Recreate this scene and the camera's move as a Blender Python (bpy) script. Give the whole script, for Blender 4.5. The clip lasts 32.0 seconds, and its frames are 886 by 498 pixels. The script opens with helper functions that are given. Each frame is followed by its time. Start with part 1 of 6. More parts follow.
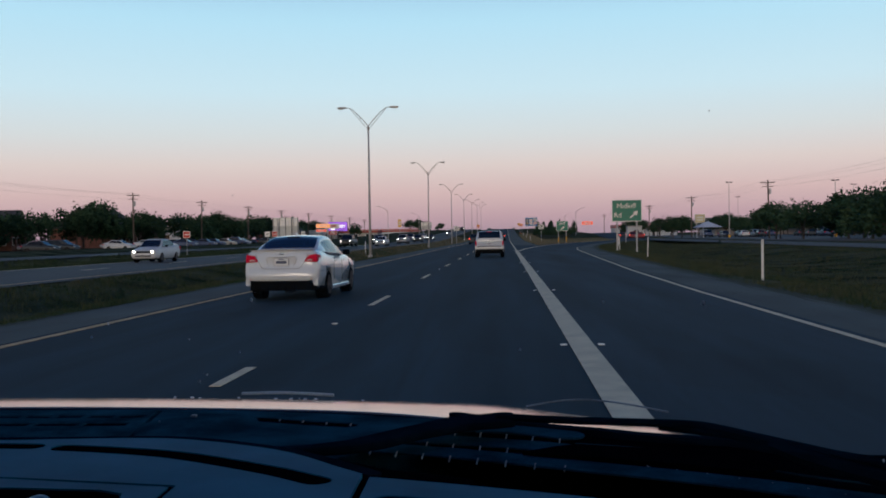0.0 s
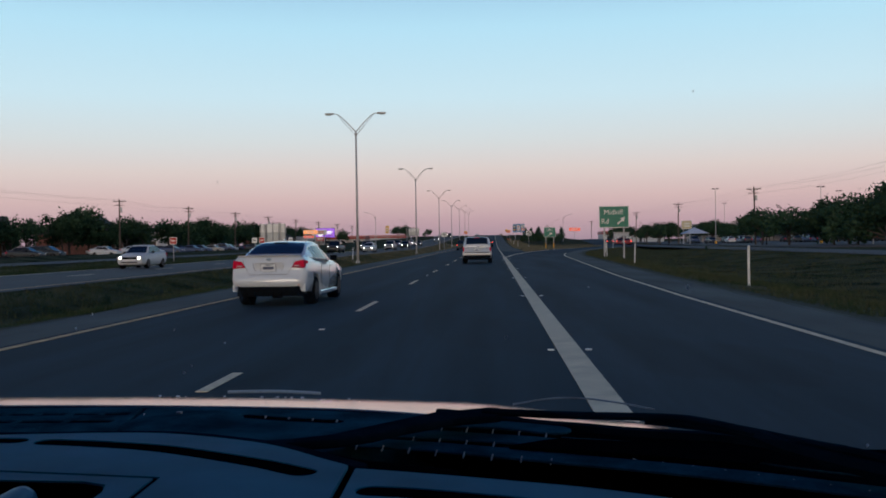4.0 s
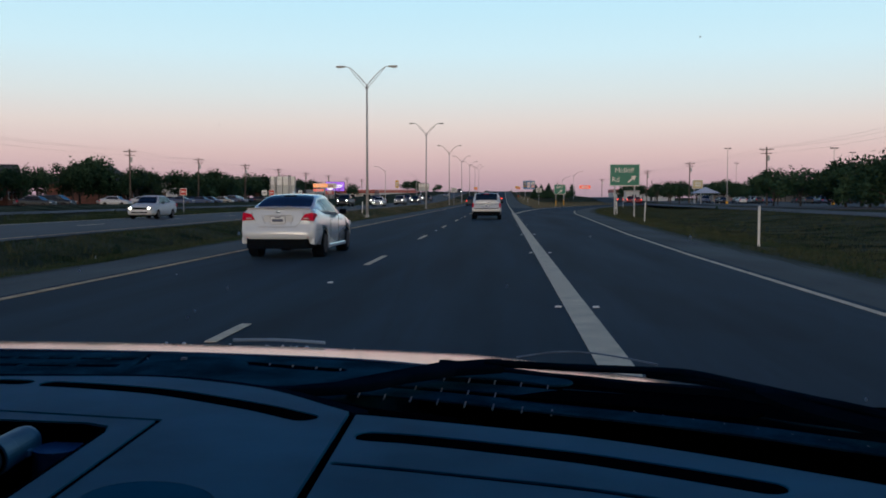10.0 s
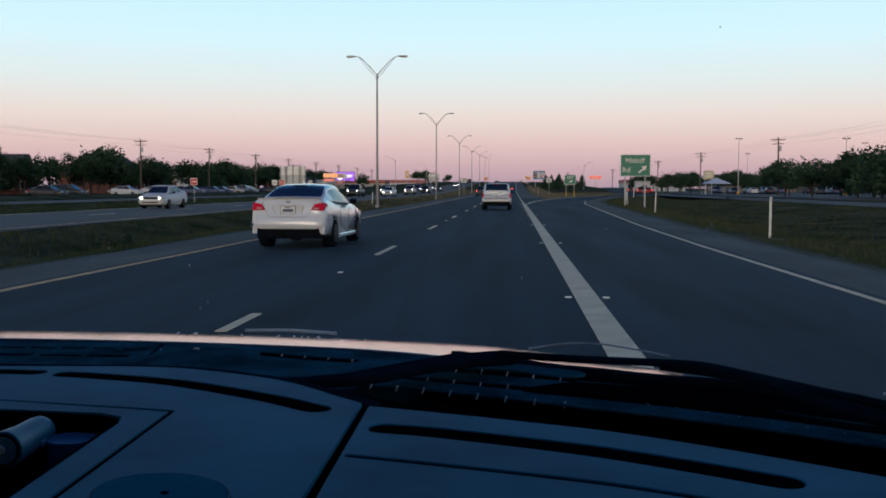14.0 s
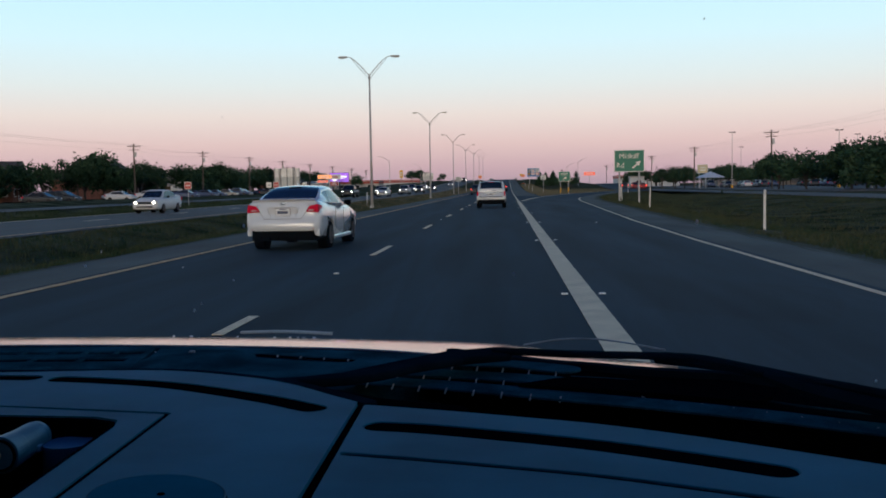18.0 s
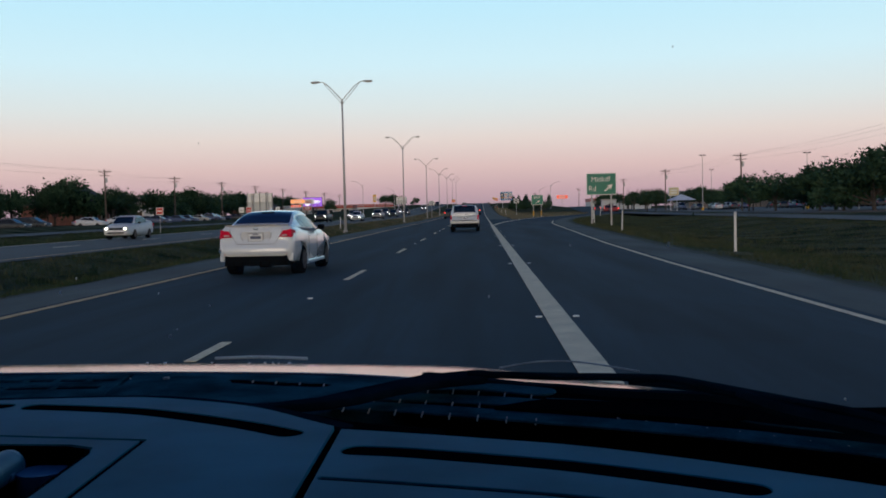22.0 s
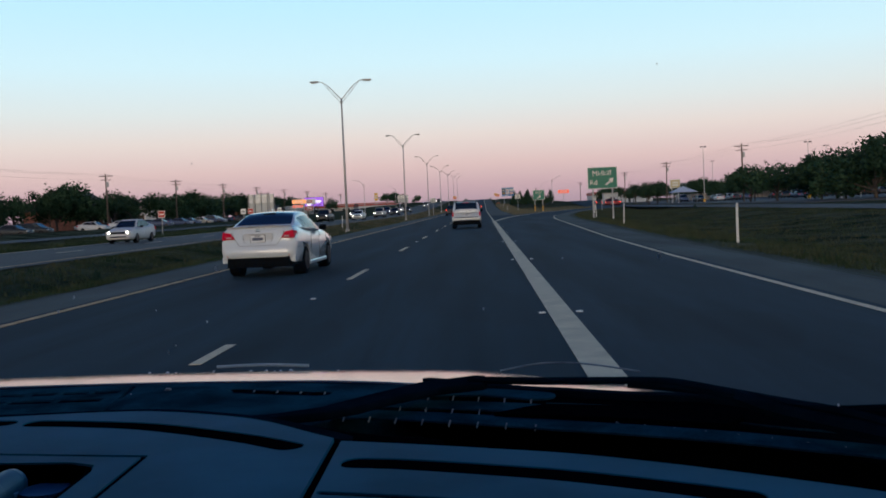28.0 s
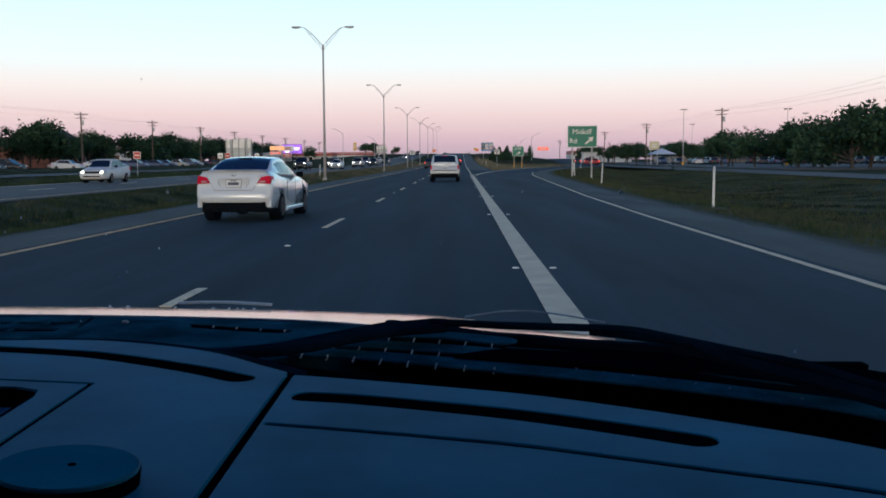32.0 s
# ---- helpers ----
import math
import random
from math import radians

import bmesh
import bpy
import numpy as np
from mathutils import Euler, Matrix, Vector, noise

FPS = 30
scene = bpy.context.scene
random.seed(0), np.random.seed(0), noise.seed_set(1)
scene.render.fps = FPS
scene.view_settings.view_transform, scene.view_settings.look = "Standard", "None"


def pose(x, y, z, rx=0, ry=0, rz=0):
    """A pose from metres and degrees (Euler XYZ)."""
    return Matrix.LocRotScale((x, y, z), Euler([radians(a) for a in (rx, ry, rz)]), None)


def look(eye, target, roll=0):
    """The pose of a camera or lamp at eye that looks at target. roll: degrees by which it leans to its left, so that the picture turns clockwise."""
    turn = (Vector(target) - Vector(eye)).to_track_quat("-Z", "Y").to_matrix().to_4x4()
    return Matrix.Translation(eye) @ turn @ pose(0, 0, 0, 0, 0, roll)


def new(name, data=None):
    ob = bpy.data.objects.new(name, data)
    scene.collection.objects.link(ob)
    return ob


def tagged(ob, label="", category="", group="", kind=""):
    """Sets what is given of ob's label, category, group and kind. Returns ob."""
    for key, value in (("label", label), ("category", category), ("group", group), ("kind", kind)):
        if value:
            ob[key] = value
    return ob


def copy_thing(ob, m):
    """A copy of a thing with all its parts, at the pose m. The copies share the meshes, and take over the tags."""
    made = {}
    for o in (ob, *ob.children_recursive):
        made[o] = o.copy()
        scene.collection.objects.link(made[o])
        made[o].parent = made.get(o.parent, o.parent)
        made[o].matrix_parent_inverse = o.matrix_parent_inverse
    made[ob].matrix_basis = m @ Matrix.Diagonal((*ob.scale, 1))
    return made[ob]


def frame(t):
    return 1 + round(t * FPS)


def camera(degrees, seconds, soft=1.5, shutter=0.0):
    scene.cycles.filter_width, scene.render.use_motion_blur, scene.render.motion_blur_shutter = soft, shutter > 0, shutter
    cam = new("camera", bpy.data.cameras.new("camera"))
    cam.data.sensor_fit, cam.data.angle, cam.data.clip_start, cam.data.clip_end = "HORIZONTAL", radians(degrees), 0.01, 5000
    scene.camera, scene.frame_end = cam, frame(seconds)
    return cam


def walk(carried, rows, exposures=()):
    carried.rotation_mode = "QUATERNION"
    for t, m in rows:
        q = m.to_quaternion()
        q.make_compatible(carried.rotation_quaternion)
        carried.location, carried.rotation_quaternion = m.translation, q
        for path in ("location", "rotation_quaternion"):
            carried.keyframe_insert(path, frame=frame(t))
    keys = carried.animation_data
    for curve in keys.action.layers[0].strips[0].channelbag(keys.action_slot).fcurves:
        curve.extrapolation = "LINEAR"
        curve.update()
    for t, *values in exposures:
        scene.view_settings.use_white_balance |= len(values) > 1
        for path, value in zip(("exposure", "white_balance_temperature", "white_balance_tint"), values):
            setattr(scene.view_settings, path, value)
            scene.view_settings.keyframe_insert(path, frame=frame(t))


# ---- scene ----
cam = camera(50.0, 32.0, soft=1.8)
ROWS = [
    (0.0, -0.0076, -0.0012, 1.4031, 3.77, -0.79, 0.93),
    (0.5, -0.0019, -0.0020, 1.3915, 3.13, -0.34, 1.05),
    (1.0, -0.0029, -0.0023, 1.3945, 3.21, -0.61, 0.91),
    (1.5, -0.0075, 0.0036, 1.3920, 2.73, -1.60, 0.52),
    (2.0, -0.0069, -0.0004, 1.3935, 3.61, -0.86, 0.96),
    (2.5, -0.0065, 0.0011, 1.3898, 3.04, -0.92, 0.72),
    (4.5, -0.0066, -0.0013, 1.3906, 3.04, -0.33, 0.94),
    (5.0, -0.0046, 0.0008, 1.3886, 3.11, -1.08, 0.57),
    (5.5, -0.0059, 0.0012, 1.3857, 2.43, -2.20, -0.03),
    (6.0, -0.0054, -0.0012, 1.3900, 3.21, -1.17, 0.84),
    (6.5, -0.0002, 0.0020, 1.3863, 2.74, -2.78, -0.19),
    (7.0, -0.0008, 0.0001, 1.3880, 2.83, -2.09, 0.21),
    (7.5, -0.0037, -0.0024, 1.3929, 2.98, -2.39, 0.23),
    (8.0, -0.0028, 0.0033, 1.3850, 2.93, -2.57, -0.01),
    (8.5, -0.0043, 0.0053, 1.3858, 2.88, -2.62, 0.03),
    (9.0, -0.0018, 0.0041, 1.3840, 2.80, -2.84, -0.27),
    (9.5, -0.0049, 0.0035, 1.3885, 3.94, -2.97, 0.29),
    (10.0, -0.0020, 0.0018, 1.3852, 3.61, -3.10, -0.03),
    (10.5, -0.0036, 0.0058, 1.3830, 3.65, -3.29, -0.05),
    (11.0, -0.0050, 0.0053, 1.3858, 3.54, -3.55, -0.11),
    (11.5, -0.0030, 0.0054, 1.3817, 3.81, -3.66, -0.31),
    (12.0, -0.0028, -0.0028, 1.3843, 3.56, -2.91, 0.43),
    (12.5, -0.0044, -0.0022, 1.3826, 3.20, -3.51, -0.13),
    (13.0, -0.0055, -0.0024, 1.3866, 4.02, -2.87, 0.75),
    (13.5, -0.0057, 0.0060, 1.3863, 4.12, -3.33, -0.23),
    (15.5, -0.0005, 0.0008, 1.3832, 4.69, -3.94, 0.44),
    (16.0, -0.0000, 0.0001, 1.3799, 3.85, -4.01, -0.09),
    (16.5, -0.0016, -0.0010, 1.3846, 4.08, -4.21, 0.50),
    (17.0, 0.0014, 0.0025, 1.3814, 4.62, -4.10, 0.63),
    (17.5, -0.0008, 0.0036, 1.3797, 4.34, -4.90, 0.35),
    (18.0, -0.0023, 0.0036, 1.3847, 3.88, -3.75, 0.99),
    (18.5, -0.0016, 0.0024, 1.3806, 3.39, -4.16, 0.21),
    (19.0, -0.0007, 0.0006, 1.3845, 3.72, -4.29, 0.82),
    (19.5, -0.0004, -0.0014, 1.3827, 4.18, -3.42, 1.03),
    (20.0, -0.0017, 0.0015, 1.3841, 3.80, -4.04, 0.97),
    (20.5, -0.0016, -0.0033, 1.3897, 3.45, -2.94, 1.53),
    (21.0, -0.0038, -0.0021, 1.3873, 4.06, -3.04, 1.77),
    (21.5, -0.0073, -0.0007, 1.3884, 2.96, -3.02, 1.65),
    (22.0, -0.0033, -0.0027, 1.3850, 2.28, -2.34, 1.33),
    (22.5, -0.0007, -0.0010, 1.3801, 1.27, -4.25, -0.07),
    (23.0, -0.0010, -0.0019, 1.3886, 2.72, -3.22, 1.34),
    (23.5, -0.0012, -0.0029, 1.3862, 2.49, -3.86, 1.25),
    (24.0, 0.0016, -0.0005, 1.3838, 2.33, -4.83, 0.47),
    (24.5, 0.0010, 0.0002, 1.3857, 2.68, -4.22, 0.89),
    (25.0, 0.0047, 0.0038, 1.3826, 2.52, -4.11, 0.89),
    (25.5, 0.0064, 0.0028, 1.3863, 1.89, -2.29, 1.51),
    (26.0, 0.0057, -0.0004, 1.3883, 1.97, -2.10, 1.99),
    (26.5, 0.0031, 0.0004, 1.3880, 2.60, -2.23, 2.20),
    (28.5, 0.0033, -0.0073, 1.3977, 2.32, -2.83, 2.60),
    (29.0, 0.0037, 0.0010, 1.3862, 1.32, -3.47, 0.75),
    (29.5, 0.0059, 0.0003, 1.3921, 1.58, -3.30, 1.34),
    (30.0, 0.0052, 0.0062, 1.3877, 0.85, -5.66, 0.18),
    (30.5, 0.0056, 0.0055, 1.3855, 0.88, -5.37, 0.27),
    (31.0, 0.0063, 0.0040, 1.3839, 0.86, -5.22, 0.12),
    (31.5, 0.0090, 0.0124, 1.3860, 1.28, -5.58, 0.65),
    (32.0, 0.0146, 0.0106, 1.3810, 1.11, -5.37, 0.24),
]
walk(cam, [(t, pose(x, y, z, 90 + pitch, roll, yaw)) for t, x, y, z, yaw, pitch, roll in ROWS],
     exposures=((0, 0.02, 6750, 12), (5, 0.02, 6750, 12), (7, 0.12, 6750, 11), (9, 0.12, 6750, 10), (12, 0.15, 6780, 10), (16, 0.32, 6880, 9), (18, 0.26, 6780, 8.5), (20, 0.32, 6850, 8.5), (22, 0.15, 6800, 9.5), (23, 0.22, 6750, 9), (24, 0.32, 6850, 8.5), (25.5, 0.15, 6750, 9), (26.5, 0.15, 6750, 9), (29, 0.3, 6750, 8), (30, 0.43, 6550, 6.5), (31, 0.53, 6480, 6), (32, 0.53, 6450, 5.5)))

# ---- sky: clear dusk, the pink band of the earth's shadow ahead, afterglow behind ----
world = bpy.data.worlds.new("dusk_sky")
scene.world = world
world.use_nodes = True
wn, wl = world.node_tree.nodes, world.node_tree.links
wn.clear()


def ramp_node(tree, stops):
    r = tree.nodes.new("ShaderNodeValToRGB")
    e = r.color_ramp.elements
    while len(e) < len(stops):
        e.new(0.5)
    for el, (p, c) in zip(e, stops):
        el.position, el.color = p, (*c, 1)
    return r


def srgb(r, g, b):
    return tuple((v / 255 / 12.92) if v <= 10 else ((v / 255 + 0.055) / 1.055) ** 2.4 for v in (r, g, b))


w_co = wn.new("ShaderNodeTexCoord")
w_sep = wn.new("ShaderNodeSeparateXYZ")
wl.new(w_co.outputs["Generated"], w_sep.inputs[0])
EAST = [(0.0, srgb(170, 145, 161)), (0.020, srgb(195, 163, 173)), (0.045, srgb(217, 187, 188)), (0.075, srgb(226, 211, 209)),
        (0.105, srgb(219, 225, 229)), (0.150, srgb(207, 235, 249)), (0.220, srgb(186, 231, 254)), (0.36, srgb(90, 150, 208)), (0.62, srgb(26, 62, 122)), (1.0, srgb(14, 38, 86))]
WEST = [(0.0, srgb(240, 160, 100)), (0.04, srgb(255, 205, 140)), (0.14, srgb(255, 230, 190)), (0.26, srgb(214, 222, 224)),
        (0.42, srgb(104, 150, 198)), (0.68, srgb(26, 60, 118)), (1.0, srgb(14, 38, 86))]
w_e, w_w = ramp_node(world.node_tree, EAST), ramp_node(world.node_tree, WEST)
wl.new(w_sep.outputs["Z"], w_e.inputs[0])
wl.new(w_sep.outputs["Z"], w_w.inputs[0])
w_side = wn.new("ShaderNodeMapRange")
w_side.interpolation_type = "SMOOTHSTEP"
w_side.inputs["From Min"].default_value, w_side.inputs["From Max"].default_value = 0.45, -0.9
wl.new(w_sep.outputs["Y"], w_side.inputs["Value"])
w_mix = wn.new("ShaderNodeMix")
w_mix.data_type = "RGBA"
wl.new(w_side.outputs[0], w_mix.inputs["Factor"])
wl.new(w_e.outputs[0], w_mix.inputs["A"])
wl.new(w_w.outputs[0], w_mix.inputs["B"])
w_bg = wn.new("ShaderNodeBackground")
w_bg.inputs["Strength"].default_value = 1.0
w_out = wn.new("ShaderNodeOutputWorld")
wl.new(w_mix.outputs["Result"], w_bg.inputs[0])
wl.new(w_bg.outputs[0], w_out.inputs[0])

# the afterglow of the sun that has just set behind the car
glow = new("sun", bpy.data.lights.new("sun", "SUN"))
glow.data.energy, glow.data.angle, glow.data.color = 0.75, radians(25), (1.0, 0.8, 0.66)
glow.matrix_world = look((0, 0, 0), (0.15, 1, -0.16))

# ---- materials ----
MATS = {}


def mat(name, base, rough=0.6, metal=0.0, spec=0.5, vary=0.25, scale=8.0, fine=90.0, bump=0.0, coat=0.0, stretch=(1, 1, 1), second=None, emit=0.0, random_tint=0.0):
    """Painted or natural surface: base colour varied at two sizes of noise, uneven gloss, fine relief."""
    if name in MATS:
        return MATS[name]
    m = MATS[name] = bpy.data.materials.new(name)
    m.use_nodes = True
    t = m.node_tree
    n, l = t.nodes, t.links
    b = n["Principled BSDF"]
    b.inputs["Roughness"].default_value, b.inputs["Metallic"].default_value = rough, metal
    b.inputs["Specular IOR Level"].default_value = spec
    b.inputs["Coat Weight"].default_value, b.inputs["Coat Roughness"].default_value = coat, 0.06
    co, mp = n.new("ShaderNodeTexCoord"), n.new("ShaderNodeMapping")
    mp.inputs["Scale"].default_value = stretch
    l.new(co.outputs["Object"], mp.inputs[0])
    big, small = n.new("ShaderNodeTexNoise"), n.new("ShaderNodeTexNoise")
    for k, s in ((big, scale), (small, fine)):
        k.inputs["Scale"].default_value, k.inputs["Detail"].default_value = s, 4
        l.new(mp.outputs[0], k.inputs["Vector"])
    lo = tuple(v * (1 - vary) for v in base)
    hi = tuple(min(1, v * (1 + vary)) for v in (second or base))
    r1 = ramp_node(t, [(0.3, lo), (0.7, hi)])
    l.new(big.outputs["Fac"], r1.inputs[0])
    r2 = ramp_node(t, [(0.3, (1 - vary * 0.6,) * 3), (0.7, (1 + 0 * vary,) * 3)])
    l.new(small.outputs["Fac"], r2.inputs[0])
    mul = n.new("ShaderNodeMix")
    mul.data_type, mul.blend_type = "RGBA", "MULTIPLY"
    mul.inputs["Factor"].default_value = 1.0
    l.new(r1.outputs[0], mul.inputs["A"])
    l.new(r2.outputs[0], mul.inputs["B"])
    last = mul.outputs["Result"]
    if random_tint:
        oi, hs = n.new("ShaderNodeObjectInfo"), n.new("ShaderNodeHueSaturation")
        mr = n.new("ShaderNodeMapRange")
        mr.inputs["To Min"].default_value, mr.inputs["To Max"].default_value = 1 - random_tint, 1 + random_tint
        l.new(oi.outputs["Random"], mr.inputs[0])
        l.new(mr.outputs[0], hs.inputs["Value"])
        l.new(last, hs.inputs["Color"])
        last = hs.outputs[0]
    l.new(last, b.inputs["Base Color"])
    rr = n.new("ShaderNodeMapRange")
    rr.inputs["To Min"].default_value, rr.inputs["To Max"].default_value = max(0.02, rough - 0.08), min(1, rough + 0.08)
    l.new(small.outputs["Fac"], rr.inputs[0])
    l.new(rr.outputs[0], b.inputs["Roughness"])
    if bump:
        bp = n.new("ShaderNodeBump")
        bp.inputs["Strength"].default_value, bp.inputs["Distance"].default_value = bump, 0.02
        l.new(small.outputs["Fac"], bp.inputs["Height"])
        l.new(bp.outputs[0], b.inputs["Normal"])
    if emit:
        b.inputs["Emission Color"].default_value, b.inputs["Emission Strength"].default_value = (*base, 1), emit
    return m


def glass_mat(name, tint=(0.9, 0.95, 0.95), gloss=0.05, film=0.03):
    """A thin pane: lets light through, slightly tinted, and mirrors a little."""
    m = MATS[name] = bpy.data.materials.new(name)
    m.use_nodes = True
    n, l = m.node_tree.nodes, m.node_tree.links
    n.clear()
    tr, gl, mx, out = (n.new("ShaderNode" + k) for k in ("BsdfTransparent", "BsdfGlossy", "MixShader", "OutputMaterial"))
    tr.inputs[0].default_value = (*tint, 1)
    gl.inputs["Roughness"].default_value = gloss
    mx.inputs[0].default_value = film
    l.new(tr.outputs[0], mx.inputs[1])
    l.new(gl.outputs[0], mx.inputs[2])
    l.new(mx.outputs[0], out.inputs[0])
    return m


ASPHALT = mat("asphalt", (0.024, 0.050, 0.070), 0.9, spec=0.10, vary=0.32, scale=1.1, fine=12, bump=0.12, stretch=(1, 0.06, 1))
SHOULDER = mat("shoulder_asphalt", (0.112, 0.124, 0.120), 0.9, spec=0.1, vary=0.3, scale=0.6, fine=30, bump=0.5, stretch=(1, 0.3, 1))
GRAVEL = mat("dusty_gravel", (0.145, 0.15, 0.125), 0.95, spec=0.05, vary=0.45, scale=1.6, fine=26, bump=0.4, second=(0.055, 0.066, 0.042))
OLD_ROAD = mat("old_asphalt", (0.050, 0.056, 0.066), 0.85, vary=0.25, scale=0.3, fine=18, stretch=(1, 0.2, 1))
EXIT_ASPHALT = mat("worn_exit_asphalt", (0.037, 0.062, 0.081), 0.9, spec=0.10, vary=0.34, scale=0.8, fine=12, bump=0.12, stretch=(1, 0.08, 1))
PAINT_W = mat("road_paint_white", (0.80, 0.66, 0.47), 0.8, spec=0.1, vary=0.14, scale=2.5, fine=40, bump=0.04)
PAINT_Y = mat("road_paint_yellow", (0.62, 0.41, 0.22), 0.75, spec=0.2, vary=0.25, scale=2.5, fine=40)
GRASS_SOIL = mat("dry_turf", (0.026, 0.054, 0.030), 0.95, spec=0.0, vary=0.45, scale=0.35, fine=6, bump=0.8, second=(0.094, 0.098, 0.062))
GRASS = mat("grass_blades", (0.031, 0.073, 0.034), 0.8, spec=0.0, vary=0.35, scale=0.25, fine=3, second=(0.052, 0.064, 0.036))
DRYGRASS = mat("dry_grass_blades", (0.118, 0.122, 0.078), 0.85, spec=0.0, vary=0.35, scale=0.4, fine=4, second=(0.07, 0.072, 0.035))
STRAW = mat("straw_grass", (0.22, 0.19, 0.14), 0.9, spec=0.0, vary=0.3, scale=0.4, fine=4, second=(0.15, 0.145, 0.10))
LEAF = mat("dark_foliage", (0.027, 0.074, 0.042), 0.75, spec=0.0, vary=0.4, scale=0.8, fine=6, second=(0.048, 0.084, 0.046), random_tint=0.25)
CEDAR = mat("cedar_foliage", (0.030, 0.062, 0.042), 0.8, spec=0.0, vary=0.4, scale=0.9, fine=7, random_tint=0.2)
BARK = mat("bark", (0.07, 0.055, 0.045), 0.9, vary=0.3, scale=4, fine=30, bump=0.5)
GALV = mat("galvanised_steel", (0.50, 0.49, 0.49), 0.55, 0.45, vary=0.15, scale=2, fine=25)
LAMPSTEEL = mat("pale_lamp_steel", (0.465, 0.450, 0.450), 0.6, 0.1, vary=0.12, scale=2, fine=25)
POLEWOOD = mat("weathered_pole_wood", (0.12, 0.09, 0.07), 0.9, vary=0.3, scale=3, fine=25, stretch=(1, 1, 0.1))
DARKMETAL = mat("dark_metal", (0.03, 0.03, 0.035), 0.5, 0.3, vary=0.2)
WHITEPOST = mat("white_plastic_post", (0.72, 0.72, 0.70), 0.5, vary=0.12, scale=3)
SIGNBACK = mat("sign_back_aluminium", (0.74, 0.74, 0.73), 0.5, 0.2, vary=0.12, scale=1.2, fine=12)
SIGN_G = mat("sign_green", (0.008, 0.19, 0.125), 0.4, vary=0.06)
SIGN_B = mat("sign_blue", (0.008, 0.16, 0.42), 0.4, vary=0.06)
SIGN_W = mat("sign_white", (0.78, 0.78, 0.74), 0.4, vary=0.05)
SIGN_O = mat("sign_orange", (0.85, 0.16, 0.02), 0.4, vary=0.05)
SIGN_Y = mat("sign_yellow", (0.82, 0.40, 0.02), 0.4, vary=0.05)
SIGN_K = mat("sign_black", (0.02, 0.02, 0.02), 0.5, vary=0.1)
SIGN_R = mat("sign_red", (0.55, 0.04, 0.03), 0.45, vary=0.08)
BRICK = mat("red_brick", (0.20, 0.085, 0.06), 0.9, vary=0.3, scale=1.5, fine=14)
STUCCO = mat("pale_stucco", (0.46, 0.41, 0.35), 0.9, vary=0.12, scale=0.7, fine=12)
METALWALL = mat("pale_metal_cladding", (0.45, 0.47, 0.5), 0.5, 0.2, vary=0.12, scale=0.6, fine=8)
SHINGLE = mat("grey_shingle", (0.065, 0.062, 0.065), 0.9, vary=0.3, scale=0.9, fine=12)
REDROOF = mat("red_fascia", (0.42, 0.035, 0.03), 0.5, vary=0.12)
WINDOW = mat("dark_window_glass", (0.02, 0.025, 0.03), 0.08, 0.0, spec=0.8, vary=0.1)
CONCRETE = mat("concrete", (0.34, 0.33, 0.31), 0.85, vary=0.15, scale=0.8, fine=12)
# own vehicle
DASH = mat("dash_vinyl", (0.012, 0.168, 0.250), 0.6, spec=0.016, vary=0.2, scale=9, fine=700, bump=0.05)
# near-black: black plastic parts, and painted shade inside slots and gaps
DASH_DARK = mat("black_plastic_and_gap_shade", (0.002, 0.0025, 0.004), 0.8, spec=0.0, vary=0.2, scale=9)
COWL = mat("cowl_plastic", (0.016, 0.070, 0.096), 0.75, spec=0.0, vary=0.50, scale=16, fine=260)
RIBGREY = mat("scuffed_grey_rib", (0.22, 0.24, 0.26), 0.55, vary=0.3, scale=40)
RUBBER = mat("black_rubber", (0.006, 0.013, 0.021), 0.8, spec=0.0, vary=0.25, scale=20)
CREAM = mat("cream_car_paint", (0.62, 0.38, 0.28), 0.13, 0.75, spec=0.3, vary=0.05, scale=6, fine=60)
TORCH = mat("satin_steel_blue", (0.025, 0.14, 0.22), 0.5, 0.2, vary=0.15, scale=40, fine=150)
CHROME = mat("worn_chrome", (0.30, 0.36, 0.42), 0.30, 1.0, vary=0.12, scale=30, fine=150)
BLUECAP = mat("blue_plastic_cap", (0.07, 0.21, 0.33), 0.5, vary=0.12, scale=20)
LENSBLUE = mat("pale_lens", (0.10, 0.26, 0.36), 0.3, spec=0.4, vary=0.2, scale=120)
DISCBLUE = mat("navy_rubber_pad", (0.014, 0.146, 0.216), 0.7, spec=0.0, vary=0.12, scale=15, fine=300)
# rim tone slightly darker and more mottled than the pad top
DISCRIM = mat("mottled_pad_rim", (0.016, 0.13, 0.19), 0.7, spec=0.05, vary=0.3, scale=60, fine=300)
TRIM = mat("cabin_trim", (0.03, 0.03, 0.034), 0.9, vary=0.2)
SPECK = glass_mat("glass_chip", (0.93, 0.94, 0.95), 0.5, 0.0)
SPECK.node_tree.nodes["Mix Shader"].inputs[0].default_value = 0.25
STREAK = glass_mat("dried_water", (1.0, 1.0, 1.0), 0.7, 0.045)
_n, _l = STREAK.node_tree.nodes, STREAK.node_tree.links
_l.new(_n.new("ShaderNodeBsdfTranslucent").outputs[0], _n["Mix Shader"].inputs[2])
CHIPWHITE = mat("white_chip", (0.85, 0.85, 0.85), 0.5, vary=0.1)
WINDSHIELD = glass_mat("windshield_glass", (0.93, 0.97, 0.97), 0.0)
DIMMING_GLASS = glass_mat("dimming_side_glass", (0.20, 0.22, 0.23), 0.02, 0.05)
